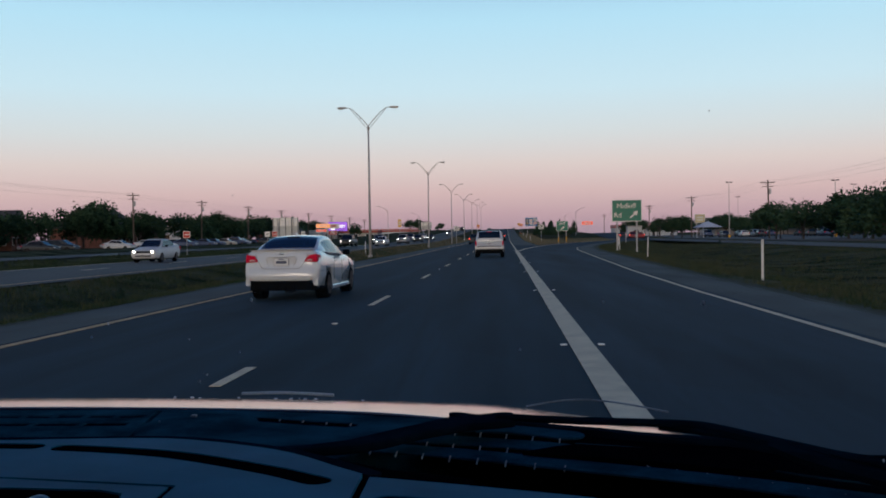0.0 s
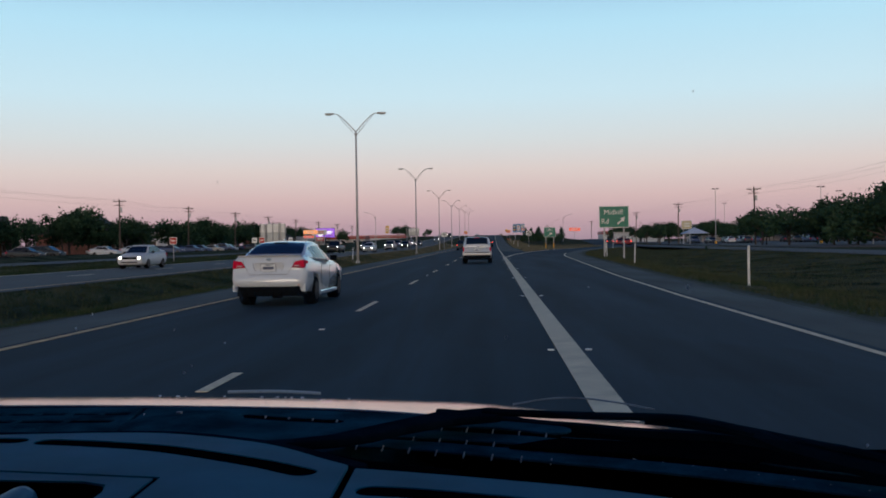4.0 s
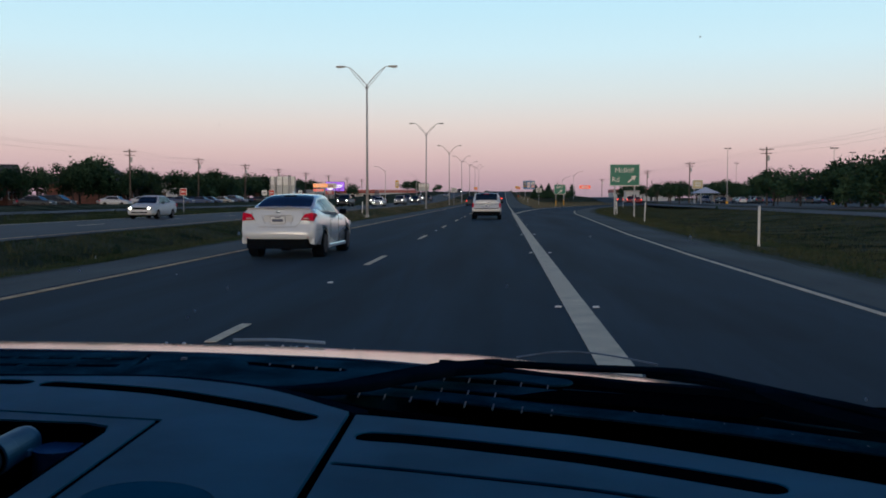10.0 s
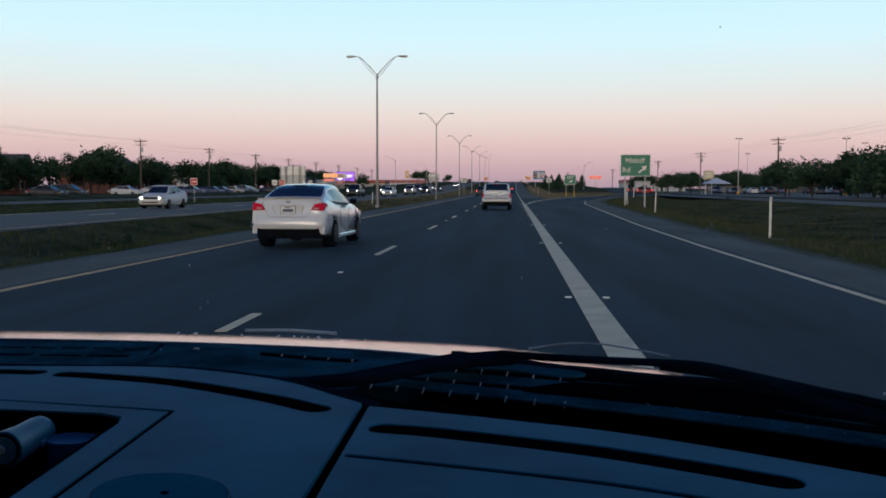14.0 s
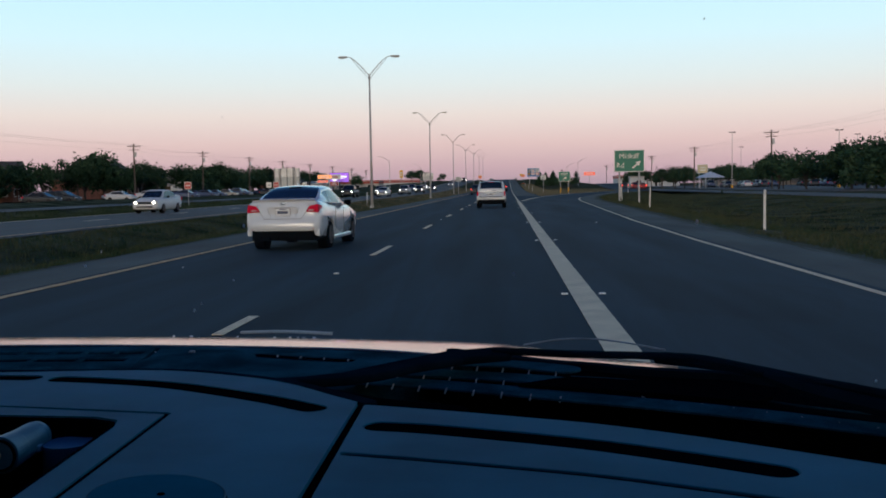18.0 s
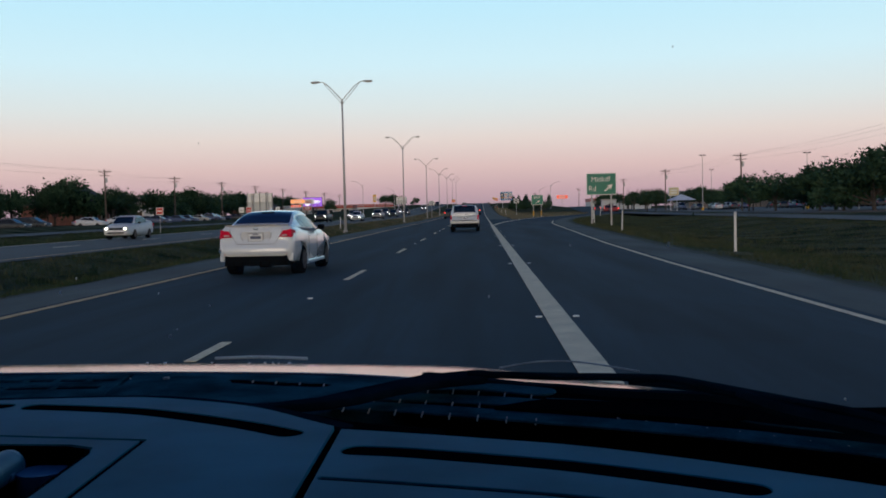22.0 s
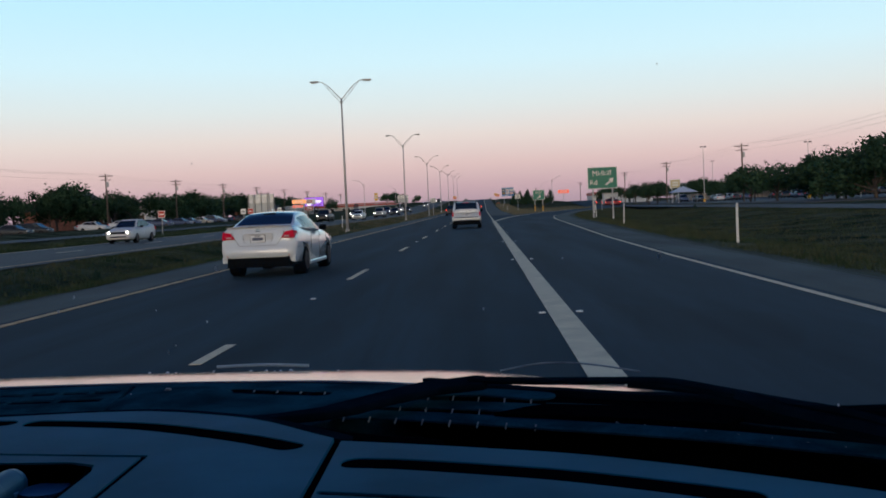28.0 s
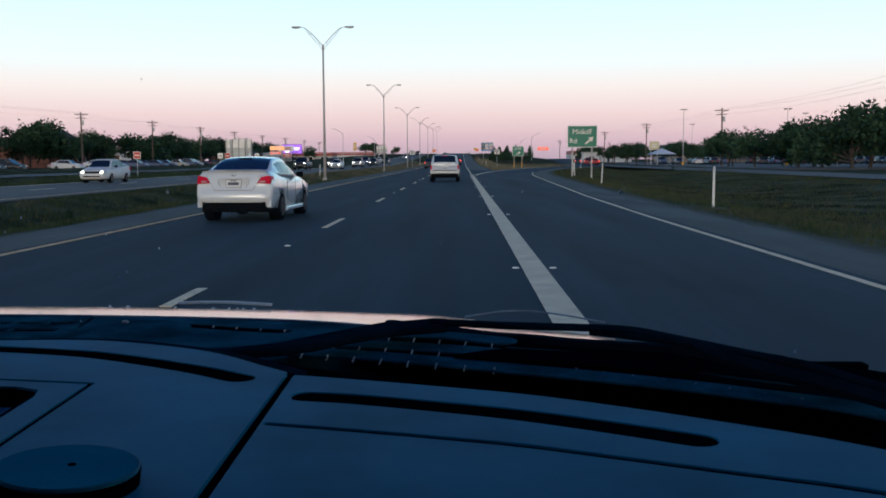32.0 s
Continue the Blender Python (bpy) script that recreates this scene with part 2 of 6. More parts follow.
# cars
WHITEPAINT = mat("pearl_white_paint", (0.64, 0.67, 0.70), 0.24, vary=0.04, scale=3, fine=80, coat=1.0)
SILVER = mat("silver_paint", (0.43, 0.45, 0.47), 0.34, 0.25, vary=0.05, scale=3, fine=80, coat=0.8)
CARGLASS = mat("car_glass", (0.008, 0.016, 0.030), 0.05, spec=0.5, vary=0.1)
SIDEGLASS = mat("car_side_glass", (0.026, 0.028, 0.034), 0.14, spec=0.22, vary=0.1)
TYRE = mat("tyre_rubber", (0.006, 0.007, 0.008), 0.9, spec=0.03, vary=0.3, scale=12)
RIM = mat("dark_alloy", (0.06, 0.06, 0.065), 0.35, 0.8, vary=0.15)
TAILRED = mat("tail_lamp_red", (0.64, 0.006, 0.040), 0.45, spec=0.04, vary=0.2, scale=10)
TAILWHITE = mat("tail_lamp_clear", (0.6, 0.35, 0.35), 0.18, vary=0.1, coat=1.0)
BLACKPLASTIC = mat("black_bumper_plastic", (0.004, 0.005, 0.006), 0.75, spec=0.04, vary=0.2)
PLATE = mat("pale_plate", (0.66, 0.68, 0.70), 0.4, vary=0.1)
PLATEBAR = mat("plate_dark_ink", (0.06, 0.08, 0.14), 0.5, vary=0.1)
HEADLIGHT = mat("lit_headlight", (1.0, 0.93, 0.80), 0.3, vary=0.02, emit=14.0)
TAILLIT = mat("lit_tail_lamp", (1.0, 0.05, 0.03), 0.3, vary=0.02, emit=3.0)
LAMPLENS = mat("lamp_lens", (0.55, 0.55, 0.55), 0.3, vary=0.1)
LEDSCREEN = mat("led_screen_violet", (0.34, 0.12, 0.75), 0.5, vary=0.1, emit=0.8)
LEDWHITE = mat("led_screen_white", (0.95, 0.9, 1.0), 0.5, vary=0.05, emit=1.2)
NEONORANGE = mat("lit_orange_sign", (1.0, 0.35, 0.12), 0.5, vary=0.1, emit=0.9)
NEONRED = mat("lit_red_sign", (0.95, 0.14, 0.09), 0.5, vary=0.1, emit=0.6)
PARKPAINT = []
for k, c in enumerate(((0.62, 0.62, 0.62), (0.30, 0.31, 0.33), (0.03, 0.035, 0.04), (0.05, 0.08, 0.16), (0.26, 0.03, 0.03), (0.42, 0.38, 0.32))):
    PARKPAINT.append(mat("parked_paint_" + "abcdef"[k], c, 0.5, vary=0.06, scale=3, coat=0.08))


# ---- building blocks ----
def part(name, bm, material, parent=None, label="", smooth=False, m=None):
    """One mesh object from a bmesh, under a thing or a part."""
    me = bpy.data.meshes.new(name)
    bmesh.ops.recalc_face_normals(bm, faces=bm.faces)
    bm.to_mesh(me)
    bm.free()
    me.materials.append(material)
    if smooth:
        for p in me.polygons:
            p.use_smooth = True
    ob = new(name, me)
    if parent is not None:
        ob.parent = parent
    if m is not None:
        ob.matrix_local = m
    if label:
        ob["label"] = label
    return ob


def share(name, me, parent, m):
    ob = new(name, me)
    ob.parent = parent
    ob.matrix_local = m
    return ob


def thing(name, m, label, category, group="", kind=""):
    ob = new(name)
    ob.empty_display_size = 0.2
    ob.matrix_world = m
    return tagged(ob, label, category, group, kind)


def box(size, at=(0, 0, 0), bevel=0.0, bm=None, rot=None, seg=1):
    own = bmesh.new()
    bmesh.ops.create_cube(own, size=1.0, matrix=Matrix.Diagonal((*size, 1)))
    if bevel:
        bmesh.ops.bevel(own, geom=own.edges[:], offset=bevel, segments=seg, affect="EDGES", profile=0.7)
    m = Matrix.Translation(at) @ (rot or Matrix())
    bmesh.ops.transform(own, matrix=m, verts=own.verts)
    return merge(bm, own)


def merge(bm, own):
    if bm is None:
        return own
    me = bpy.data.meshes.new("tmp")
    own.to_mesh(me)
    own.free()
    bm.from_mesh(me)
    bpy.data.meshes.remove(me)
    return bm


def tube(a, b, r1, r2=None, n=10, bm=None):
    a, b = Vector(a), Vector(b)
    own = bmesh.new()
    d = b - a
    m = Matrix.Translation((a + b) / 2) @ d.to_track_quat("Z", "Y").to_matrix().to_4x4()
    bmesh.ops.create_cone(own, cap_ends=True, segments=n, radius1=r1, radius2=r1 if r2 is None else r2, depth=d.length, matrix=m)
    return merge(bm, own)


def prism(poly, z0, z1):
    """A plan outline raised from z0 to z1."""
    bm = bmesh.new()
    lo = [bm.verts.new((x, y, z0)) for x, y in poly]
    hi = [bm.verts.new((x, y, z1)) for x, y in poly]
    bm.faces.new(lo[::-1])
    bm.faces.new(hi)
    k = len(poly)
    for i in range(k):
        bm.faces.new((lo[i], lo[(i + 1) % k], hi[(i + 1) % k], hi[i]))
    return bm


def smooth_line(pts, steps=8):
    """Catmull-Rom through a few points."""
    p = [Vector(q) for q in pts]
    p = [p[0] * 2 - p[1]] + p + [p[-1] * 2 - p[-2]]
    out = []
    for i in range(1, len(p) - 2):
        for s in range(steps):
            t = s / steps
            a, b, c, d = p[i - 1:i + 3]
            out.append(0.5 * (2 * b + (c - a) * t + (2 * a - 5 * b + 4 * c - d) * t * t + (3 * b - a - 3 * c + d) * t ** 3))
    return out + [p[-2]]


def ribbon(pts, width, z0, z1, cap=9):
    """A slot or strip of even width with round ends along a plan line, as a prism."""
    p = [Vector((q[0], q[1])) for q in pts]
    left, right = [], []
    for i, q in enumerate(p):
        d = (p[min(i + 1, len(p) - 1)] - p[max(i - 1, 0)]).normalized()
        n = Vector((-d.y, d.x)) * width / 2
        left.append(q + n)
        right.append(q - n)
    def end(c, v):
        a0 = math.atan2(v.y, v.x)
        return [c + Vector((math.cos(a0 - math.pi * k / cap), math.sin(a0 - math.pi * k / cap))) * width / 2 for k in range(1, cap)]
    poly = left + end(p[-1], left[-1] - p[-1]) + right[::-1] + end(p[0], right[0] - p[0])
    return prism([(q.x, q.y) for q in poly], z0, z1)


def sweep(pts, r, n=8, flat=1.0, taper=None):
    """A tube along a line of points."""
    p = [Vector(q) for q in pts]
    bm = bmesh.new()
    rings = []
    for i, q in enumerate(p):
        d = (p[min(i + 1, len(p) - 1)] - p[max(i - 1, 0)]).normalized()
        side = d.cross(Vector((0, 0, 1)))
        side = side.normalized() if side.length > 1e-4 else Vector((1, 0, 0))
        up = side.cross(d)
        k = r if taper is None else r * (1 + (taper - 1) * i / (len(p) - 1))
        rings.append([bm.verts.new(q + side * math.cos(a) * k + up * math.sin(a) * k * flat) for a in (2 * math.pi * j / n for j in range(n))])
    for a, b in zip(rings, rings[1:]):
        for j in range(n):
            bm.faces.new((a[j], a[(j + 1) % n], b[(j + 1) % n], b[j]))
    bm.faces.new(rings[0][::-1])
    bm.faces.new(rings[-1])
    return bm


def loft(rings):
    bm = bmesh.new()
    vs = [[bm.verts.new(p) for p in r] for r in rings]
    n = len(vs[0])
    for a, b in zip(vs, vs[1:]):
        for j in range(n):
            bm.faces.new((a[j], a[(j + 1) % n], b[(j + 1) % n], b[j]))
    bm.faces.new(vs[0][::-1])
    bm.faces.new(vs[-1])
    return bm


def carve(ob, cutters):
    """Cut shapes out of a mesh for good."""
    tmp = []
    for bm in cutters:
        me = bpy.data.meshes.new("cutter")
        bmesh.ops.recalc_face_normals(bm, faces=bm.faces)
        bm.to_mesh(me)
        bm.free()
        c = new("cutter", me)
        c.matrix_world = ob.matrix_world
        mod = ob.modifiers.new("cut", "BOOLEAN")
        mod.object, mod.operation, mod.solver = c, "DIFFERENCE", "EXACT"
        tmp.append(c)
    bpy.context.view_layer.update()
    for c in tmp:
        c.matrix_world = ob.matrix_world
    bpy.context.view_layer.update()
    me = bpy.data.meshes.new_from_object(ob.evaluated_get(bpy.context.evaluated_depsgraph_get()))
    ob.modifiers.clear()
    old = ob.data
    ob.data = me
    bpy.data.meshes.remove(old)
    for c in tmp:
        d = c.data
        bpy.data.objects.remove(c)
        bpy.data.meshes.remove(d)
    return ob


def bevelled(ob, w=0.003, seg=2):
    mod = ob.modifiers.new("edge", "BEVEL")
    mod.width, mod.segments, mod.limit_method, mod.angle_limit = w, seg, "ANGLE", radians(40)
    return ob


def lettering(name, text, size, material, parent, m, depth=0.004):
    cu = bpy.data.curves.new(name, "FONT")
    cu.body, cu.size, cu.align_x, cu.align_y, cu.extrude = text, size, "CENTER", "CENTER", depth
    cu.resolution_u = 3
    tmp = new(name, cu)
    bpy.context.view_layer.update()
    me = bpy.data.meshes.new_from_object(tmp.evaluated_get(bpy.context.evaluated_depsgraph_get()))
    bpy.data.objects.remove(tmp)
    bpy.data.curves.remove(cu)
    me.materials.clear()
    me.materials.append(material)
    ob = new(name, me)
    ob.parent, ob.matrix_local = parent, m
    return ob


def soup(name, verts, faces, material):
    me = bpy.data.meshes.new(name)
    me.from_pydata(verts, [], faces)
    me.materials.append(material)
    return new(name, me)


FACE = pose(0, 0, 0, 90, 0, 0)     # lettering that faces back down the road

# ---- the lie of the land ----
def smooth01(v):
    v = max(0.0, min(1.0, v))
    return v * v * (3 - 2 * v)


def rise(y):
    """Height of the carriageway: level, then up to the overpass."""
    return 5.0 * smooth01((y - 180) / 400)


def exit_right(y):
    """Right edge line of the exit lane, which bends away as a ramp."""
    return 4.5 + 0.032 * max(0.0, y - 30) + 0.0014 * max(0.0, y - 76) ** 2


def exit_left(y):
    u = max(0.0, y - 81)
    return 1.02 + 0.05 * u + 0.0013 * u * u


def land(x, y):
    """Height of the turf."""
    near = smooth01((62 - abs(x + 9)) / 30)
    z = rise(y) * near - 0.07
    z -= 0.55 * smooth01((1 - abs(x + 12.2) / 3.4)) if -15.6 < x < -8.8 else 0
    edge = exit_right(min(y, 170)) + 2.2
    if x > edge:
        z -= 0.45 * smooth01((x - edge) / 5) * (1 - smooth01((x - edge - 8) / 8))
    if x < -27:
        z -= 0.35 * smooth01((-27 - x) / 4) * (1 - smooth01((-32 - x) / 4))
    if -56 < x < -46:
        z += 0.55 * smooth01(1 - abs(x + 51) / 4.5)
    z += 0.10 * (noise.noise((x * 0.15, y * 0.10, 3)) if (x > edge + 1 or x < -9.5) else 0)
    return z


def lane(name, ys, left, right, dz, material, label, category, thick=0.0, cols=4):
    """A strip of road surface between two edges."""
    bm = bmesh.new()
    rows = []
    for y in ys:
        a, b = left(y), right(y)
        rows.append([bm.verts.new((a + (b - a) * k / cols, y, rise(y) + dz)) for k in range(cols + 1)])
    for r, s in zip(rows, rows[1:]):
        for k in range(cols):
            bm.faces.new((r[k], r[k + 1], s[k + 1], s[k]))
    if thick:
        geo = bmesh.ops.extrude_face_region(bm, geom=bm.faces[:])
        bmesh.ops.translate(bm, verts=[v for v in geo["geom"] if isinstance(v, bmesh.types.BMVert)], vec=(0, 0, thick))
    ob = part(name, bm, material)
    return tagged(ob, label, category, kind="structure")


def span(a, b, step):
    n = max(1, int(round((b - a) / step)))
    return [a + (b - a) * k / n for k in range(n + 1)]


gx = sorted(set([-3000, -1500, -800, -400, -250, -170, -120, -90] + span(-75, -28, 3) + span(-27, -8, 0.8) + [-6, -3, 0, 3] + span(4.5, 34, 1.0) + span(37, 76, 4)
                + [90, 120, 170, 250, 400, 800, 1500, 3000]))
gy = sorted(set(span(-640, -20, 20) + span(-15, 200, 2.5) + span(206, 700, 8) + [760, 850, 1000, 1300, 1800, 2600, 3600, 4900]))
bm = bmesh.new()
grid = [[bm.verts.new((x, y, land(x, y) - (0.25 if -8.2 < x < exit_right(min(y, 104)) + 1.4 or -25.2 < x < -16.3 else 0))) for x in gx] for y in gy]
for r, s in zip(grid, grid[1:]):
    for k in range(len(gx) - 1):
        bm.faces.new((r[k], r[k + 1], s[k + 1], s[k]))
ground = tagged(part("ground", bm, GRASS_SOIL, smooth=True), "patchy dry grass verge reaching to the horizon", "ground", kind="structure")


def main_right(y):
    return exit_right(y) + 1.62 if y < 100 else max(3.9, exit_right(100) + 1.62 - (y - 100) * 0.26)


ALL = span(-640, 36, 13) + span(38, 200, 3)[0:] + span(206, 1150, 10)
highway = lane("road", ALL, lambda y: -8.42, main_right, 0.0, ASPHALT, "dark asphalt highway carriageway with two lanes and an exit lane", "road", cols=6)
lane("exit_lane", span(-640, 36, 13) + span(38, 102, 3), lambda y: max(0.93, exit_left(y)), lambda y: exit_right(y) + 0.21, 0.004, EXIT_ASPHALT, "paler worn asphalt of the exit lane", "road")
ramp = lane("exit_ramp", span(86, 330, 4), lambda y: exit_left(y) - 1.0 if y < 150 else exit_right(min(y, 190)) - 6.2 + max(0, y - 190) * 0.06,
            lambda y: exit_right(min(y, 190)) + 1.8 + max(0, y - 190) * 0.06, -0.012, ASPHALT, "dark asphalt exit ramp curving off the highway", "road")
oncoming = lane("oncoming_road", span(-640, 200, 20) + span(206, 1150, 12), lambda y: -25.6, lambda y: -15.9, -0.01, OLD_ROAD, "grey asphalt carriageway for oncoming traffic", "road")
lane("left_shoulder", ALL, lambda y: -8.44, lambda y: -6.98, 0.006, SHOULDER, "worn grey asphalt shoulder beside the median", "shoulder", cols=2)
lane("right_shoulder", span(-640, 36, 13) + span(38, 178, 3), lambda y: exit_right(y) + 0.2, lambda y: exit_right(y) + 1.64, 0.006, SHOULDER,
            "worn grey asphalt shoulder beside the exit lane", "shoulder", cols=2)
lane("far_shoulder", span(126, 200, 4) + span(208, 1150, 12), lambda y: 1.12, lambda y: 4.0, 0.006, SHOULDER, "wide grey asphalt shoulder past the exit", "shoulder", cols=2)
front_r = lane("right_frontage_road", span(-640, 160, 20) + span(170, 900, 15), lambda y: 27.0, lambda y: 35.0, 0.02, OLD_ROAD, "pale grey frontage road", "road")
for v in front_r.data.vertices:
    v.co.z = 0.02
front_l = lane("left_frontage_road", span(-640, 900, 20), lambda y: -46.0, lambda y: -38.5, 0.02, OLD_ROAD, "pale grey frontage road", "road")
for v in front_l.data.vertices:
    v.co.z = 0.02
tagged(part("left_parking_lot", prism([(-75, -60), (-55, -60), (-55, 420), (-75, 420)], -0.2, 0.05), OLD_ROAD), "weathered asphalt parking lot", "parking lot", kind="structure")
tagged(part("right_parking_lot", prism([(40, 120), (150, 120), (150, 420), (40, 420)], -0.2, 0.05), OLD_ROAD), "weathered asphalt parking lot", "parking lot", kind="structure")


def gravel(name, ys, inner, outer, label):
    """A ragged band of gravel from the paved edge down to the turf."""
    bm = bmesh.new()
    rows = []
    for y in ys:
        a = inner(y) + 0.16 * noise.noise((y * 0.45, 2.0, 5.0))
        b = outer(y) + 0.45 * noise.noise((y * 0.30, 7.0, 1.0))
        za, zb = rise(y) + 0.012, land(b, y) + 0.012
        rows.append([bm.verts.new((a + (b - a) * u, y, za + (zb - za) * u + 0.01 * noise.noise((y, u * 3, 4.0)) * (u > 0))) for u in (0, 0.33, 0.66, 1)])
    for r, s in zip(rows, rows[1:]):
        for k in range(3):
            bm.faces.new((r[k], r[k + 1], s[k + 1], s[k]))
    bmesh.ops.recalc_face_normals(bm, faces=bm.faces[:])
    return tagged(part(name, bm, GRAVEL), label, "gravel", kind="structure")


gravel("left_gravel_edge", span(2, 330, 0.8), lambda y: -8.34, lambda y: -9.45, "thin band of dusty gravel between shoulder and median grass")
gravel("right_gravel_edge", span(2, 168, 0.8), lambda y: exit_right(y) + 1.50, lambda y: exit_right(y) + 3.1, "thin band of dusty gravel between shoulder and verge")
# ---- the vehicle that carries the camera: dashboard, cowl, hood, cabin ----
ZD = 1.21      # top of the dashboard
ZC = 1.18      # top of the cowl
own = thing("van", Matrix(), "cream van with black cowl, parked wipers and chipped windshield", "vehicle")


def own_line(pts, steps=6):
    return [(q.x, q.y) for q in smooth_line([(x, y, 0) for x, y in pts], steps)]


# hood: nearly level at the glass, then rolling over to a short nose
HOOD_C = -0.47


def hood_point(u, v):
    """u across from -1 to 1, v from the windshield to the nose."""
    half = 0.735
    x = HOOD_C + u * half
    back = 1.254 - 0.02 * (u + 0.2) ** 2 - 0.17 * smooth01((u - 0.30) / 0.75) - 0.05 * smooth01((-u - 0.6) / 0.4)
    y = back + v * (2.02 - back - 0.12 * u ** 4)
    d = y - 1.21
    z = 1.180 - 0.057 * d - 0.66 * max(0.0, d - 0.12) ** 2 - 0.016 * (u + 0.30) ** 2 - 0.05 * smooth01((u - 0.55) / 0.5) * min(1, max(0, d) * 3) - 0.10 * smooth01((abs(u) - 0.93) / 0.07)
    return Vector((x, y, z))


bm = bmesh.new()
NU, NV = 48, 24
vs = [[bm.verts.new(hood_point(-1 + 2 * i / NU, (j / NV) ** 1.3)) for i in range(NU + 1)] for j in range(NV + 1)]
for r, s in zip(vs, vs[1:]):
    for i in range(NU):
        bm.faces.new((r[i], r[i + 1], s[i + 1], s[i]))
hood = part("hood", bm, CREAM, own, "cream painted hood with a rolled front edge", smooth=True)
mod = hood.modifiers.new("sheet", "SOLIDIFY")
mod.thickness, mod.offset = 0.03, -1
part("hood_seal", sweep([hood_point(u / 14, 0) + Vector((0, -0.010, -0.006)) for u in range(-14, 15)], 0.007, 6), RUBBER, own, "black rubber hood seal")
part("fender_bead", sweep(smooth_line([(0.02, 1.44, 1.143), (0.078, 1.475, 1.1455), (0.126, 1.475, 1.1455), (0.174, 1.445, 1.144), (0.225, 1.40, 1.141)], 5), 0.0014, 6), RIBGREY, own, "thin pale crease on the fender edge")
for side, nm in ((-1, "left_fender"), (1, "right_fender")):
    x = HOOD_C + side * 0.80
    part(nm, box((0.16, 1.9, 0.54), (x, 1.20, 0.66), 0.06, seg=3), CREAM, own)
part("front_bumper", box((1.6, 0.28, 0.5), (HOOD_C, 2.05, 0.55), 0.08, seg=3), CREAM, own)
part("engine_bay_tray", box((1.5, 1.2, 0.05), (HOOD_C, 1.45, 0.9)), DASH_DARK, own)
# water drops along the rolled edge
rd = random.Random(3)
bm = bmesh.new()
bmesh.ops.create_icosphere(bm, subdivisions=2, radius=0.0016, matrix=Matrix.Diagonal((1.3, 1.0, 0.6, 1)))
drop = part("water_drop", bm, CHIPWHITE, own, "small bright water drop", smooth=True, m=Matrix.Translation(hood_point(0.08, 0.30)))
for k in range(26):
    u = rd.choice((rd.uniform(-0.85, 0.5), rd.uniform(-0.05, 0.35)))
    share("water_drop", drop.data, own, Matrix.Translation(hood_point(u, rd.uniform(0.22, 0.33)) + Vector((0, 0, 0.0012))) @ Matrix.Diagonal((rd.uniform(0.5, 1.5),) * 3 + (1,)))

# cowl: left plate with vents and washer nozzle, right grille of long slats
cowl = part("cowl_panel", prism(own_line([(-1.1, 0.96), (-0.70, 0.965), (-0.42, 0.965), (-0.26, 0.955), (-0.19, 0.94)]) + [(-0.15, 0.99), (-0.09, 1.06), (-0.045, 1.095)]
                                + own_line([(-0.05, 1.135), (-0.13, 1.163), (-0.30, 1.203), (-0.50, 1.224), (-1.1, 1.215)]), ZC - 0.05, ZC), COWL, own, "dusty black plastic cowl panel")
vents = []
OPENINGS = [(-0.487 - 0.041 * k, 1.178, 0.034, 0.017) for k in range(8)] + [(-0.500 - 0.062 * k, 1.128, 0.055, 0.019) for k in range(6)]
for x, y, w, d in OPENINGS:
    vents.append(box((w, d, 0.14), (x, y, ZC)))
vents.append(ribbon([(-0.316, 1.158), (-0.28, 1.143), (-0.249, 1.132), (-0.200, 1.118)], 0.026, ZC - 0.08, ZC + 0.03))
vents.append(ribbon([(-0.440, 1.06), (-0.464, 1.215)], 0.006, ZC - 0.006, ZC + 0.02))
# near-black blocks plug the cut vents and paint the shade inside them
for bm in [box((w - 0.001, d - 0.001, 0.045), (x, y, ZC - 0.0245)) for x, y, w, d in OPENINGS]:
    part("vent_opening", bm, DASH_DARK, own, "near-black fill painting the shade in a cowl vent")
part("vent_opening", ribbon([(-0.316, 1.158), (-0.28, 1.143), (-0.249, 1.132), (-0.200, 1.118)], 0.0255, ZC - 0.05, ZC - 0.0015), DASH_DARK, own, "near-black fill painting the shade in a cowl vent")
carve(cowl, vents)
bevelled(cowl, 0.002)
for k in range(4):
    part("vent_rib", tube((-0.293 + 0.031 * k, 1.137 - 0.010 * k, ZC - 0.012), (-0.288 + 0.031 * k, 1.151 - 0.010 * k, ZC + 0.0005), 0.0011, n=5), RIBGREY, own)
bm = bmesh.new()
bmesh.ops.create_uvsphere(bm, u_segments=24, v_segments=12, radius=1, matrix=Matrix.Translation((-0.382, 1.120, ZC - 0.004)) @ Matrix.Diagonal((0.075, 0.085, 0.010, 1)))
part("cowl_hump", bm, COWL, own, smooth=True)
part("washer_nozzle", box((0.007, 0.007, 0.004), (-0.394, 1.143, ZC + 0.006), 0.001), RIBGREY, own, "small grey washer nozzle")
# bulkhead and well in near-black: shade below the cowl put into the colour
part("firewall", box((1.5, 0.02, 0.24), (HOOD_C + 0.20, 1.10, ZC - 0.155)), DASH_DARK, own, "bulkhead below the cowl, near-black for the shade there")
part("cowl_well", box((2.1, 0.62, 0.02), (HOOD_C + 0.1, 0.98, ZC - 0.13)), DASH_DARK, own, "well below the cowl, near-black for the shade there")
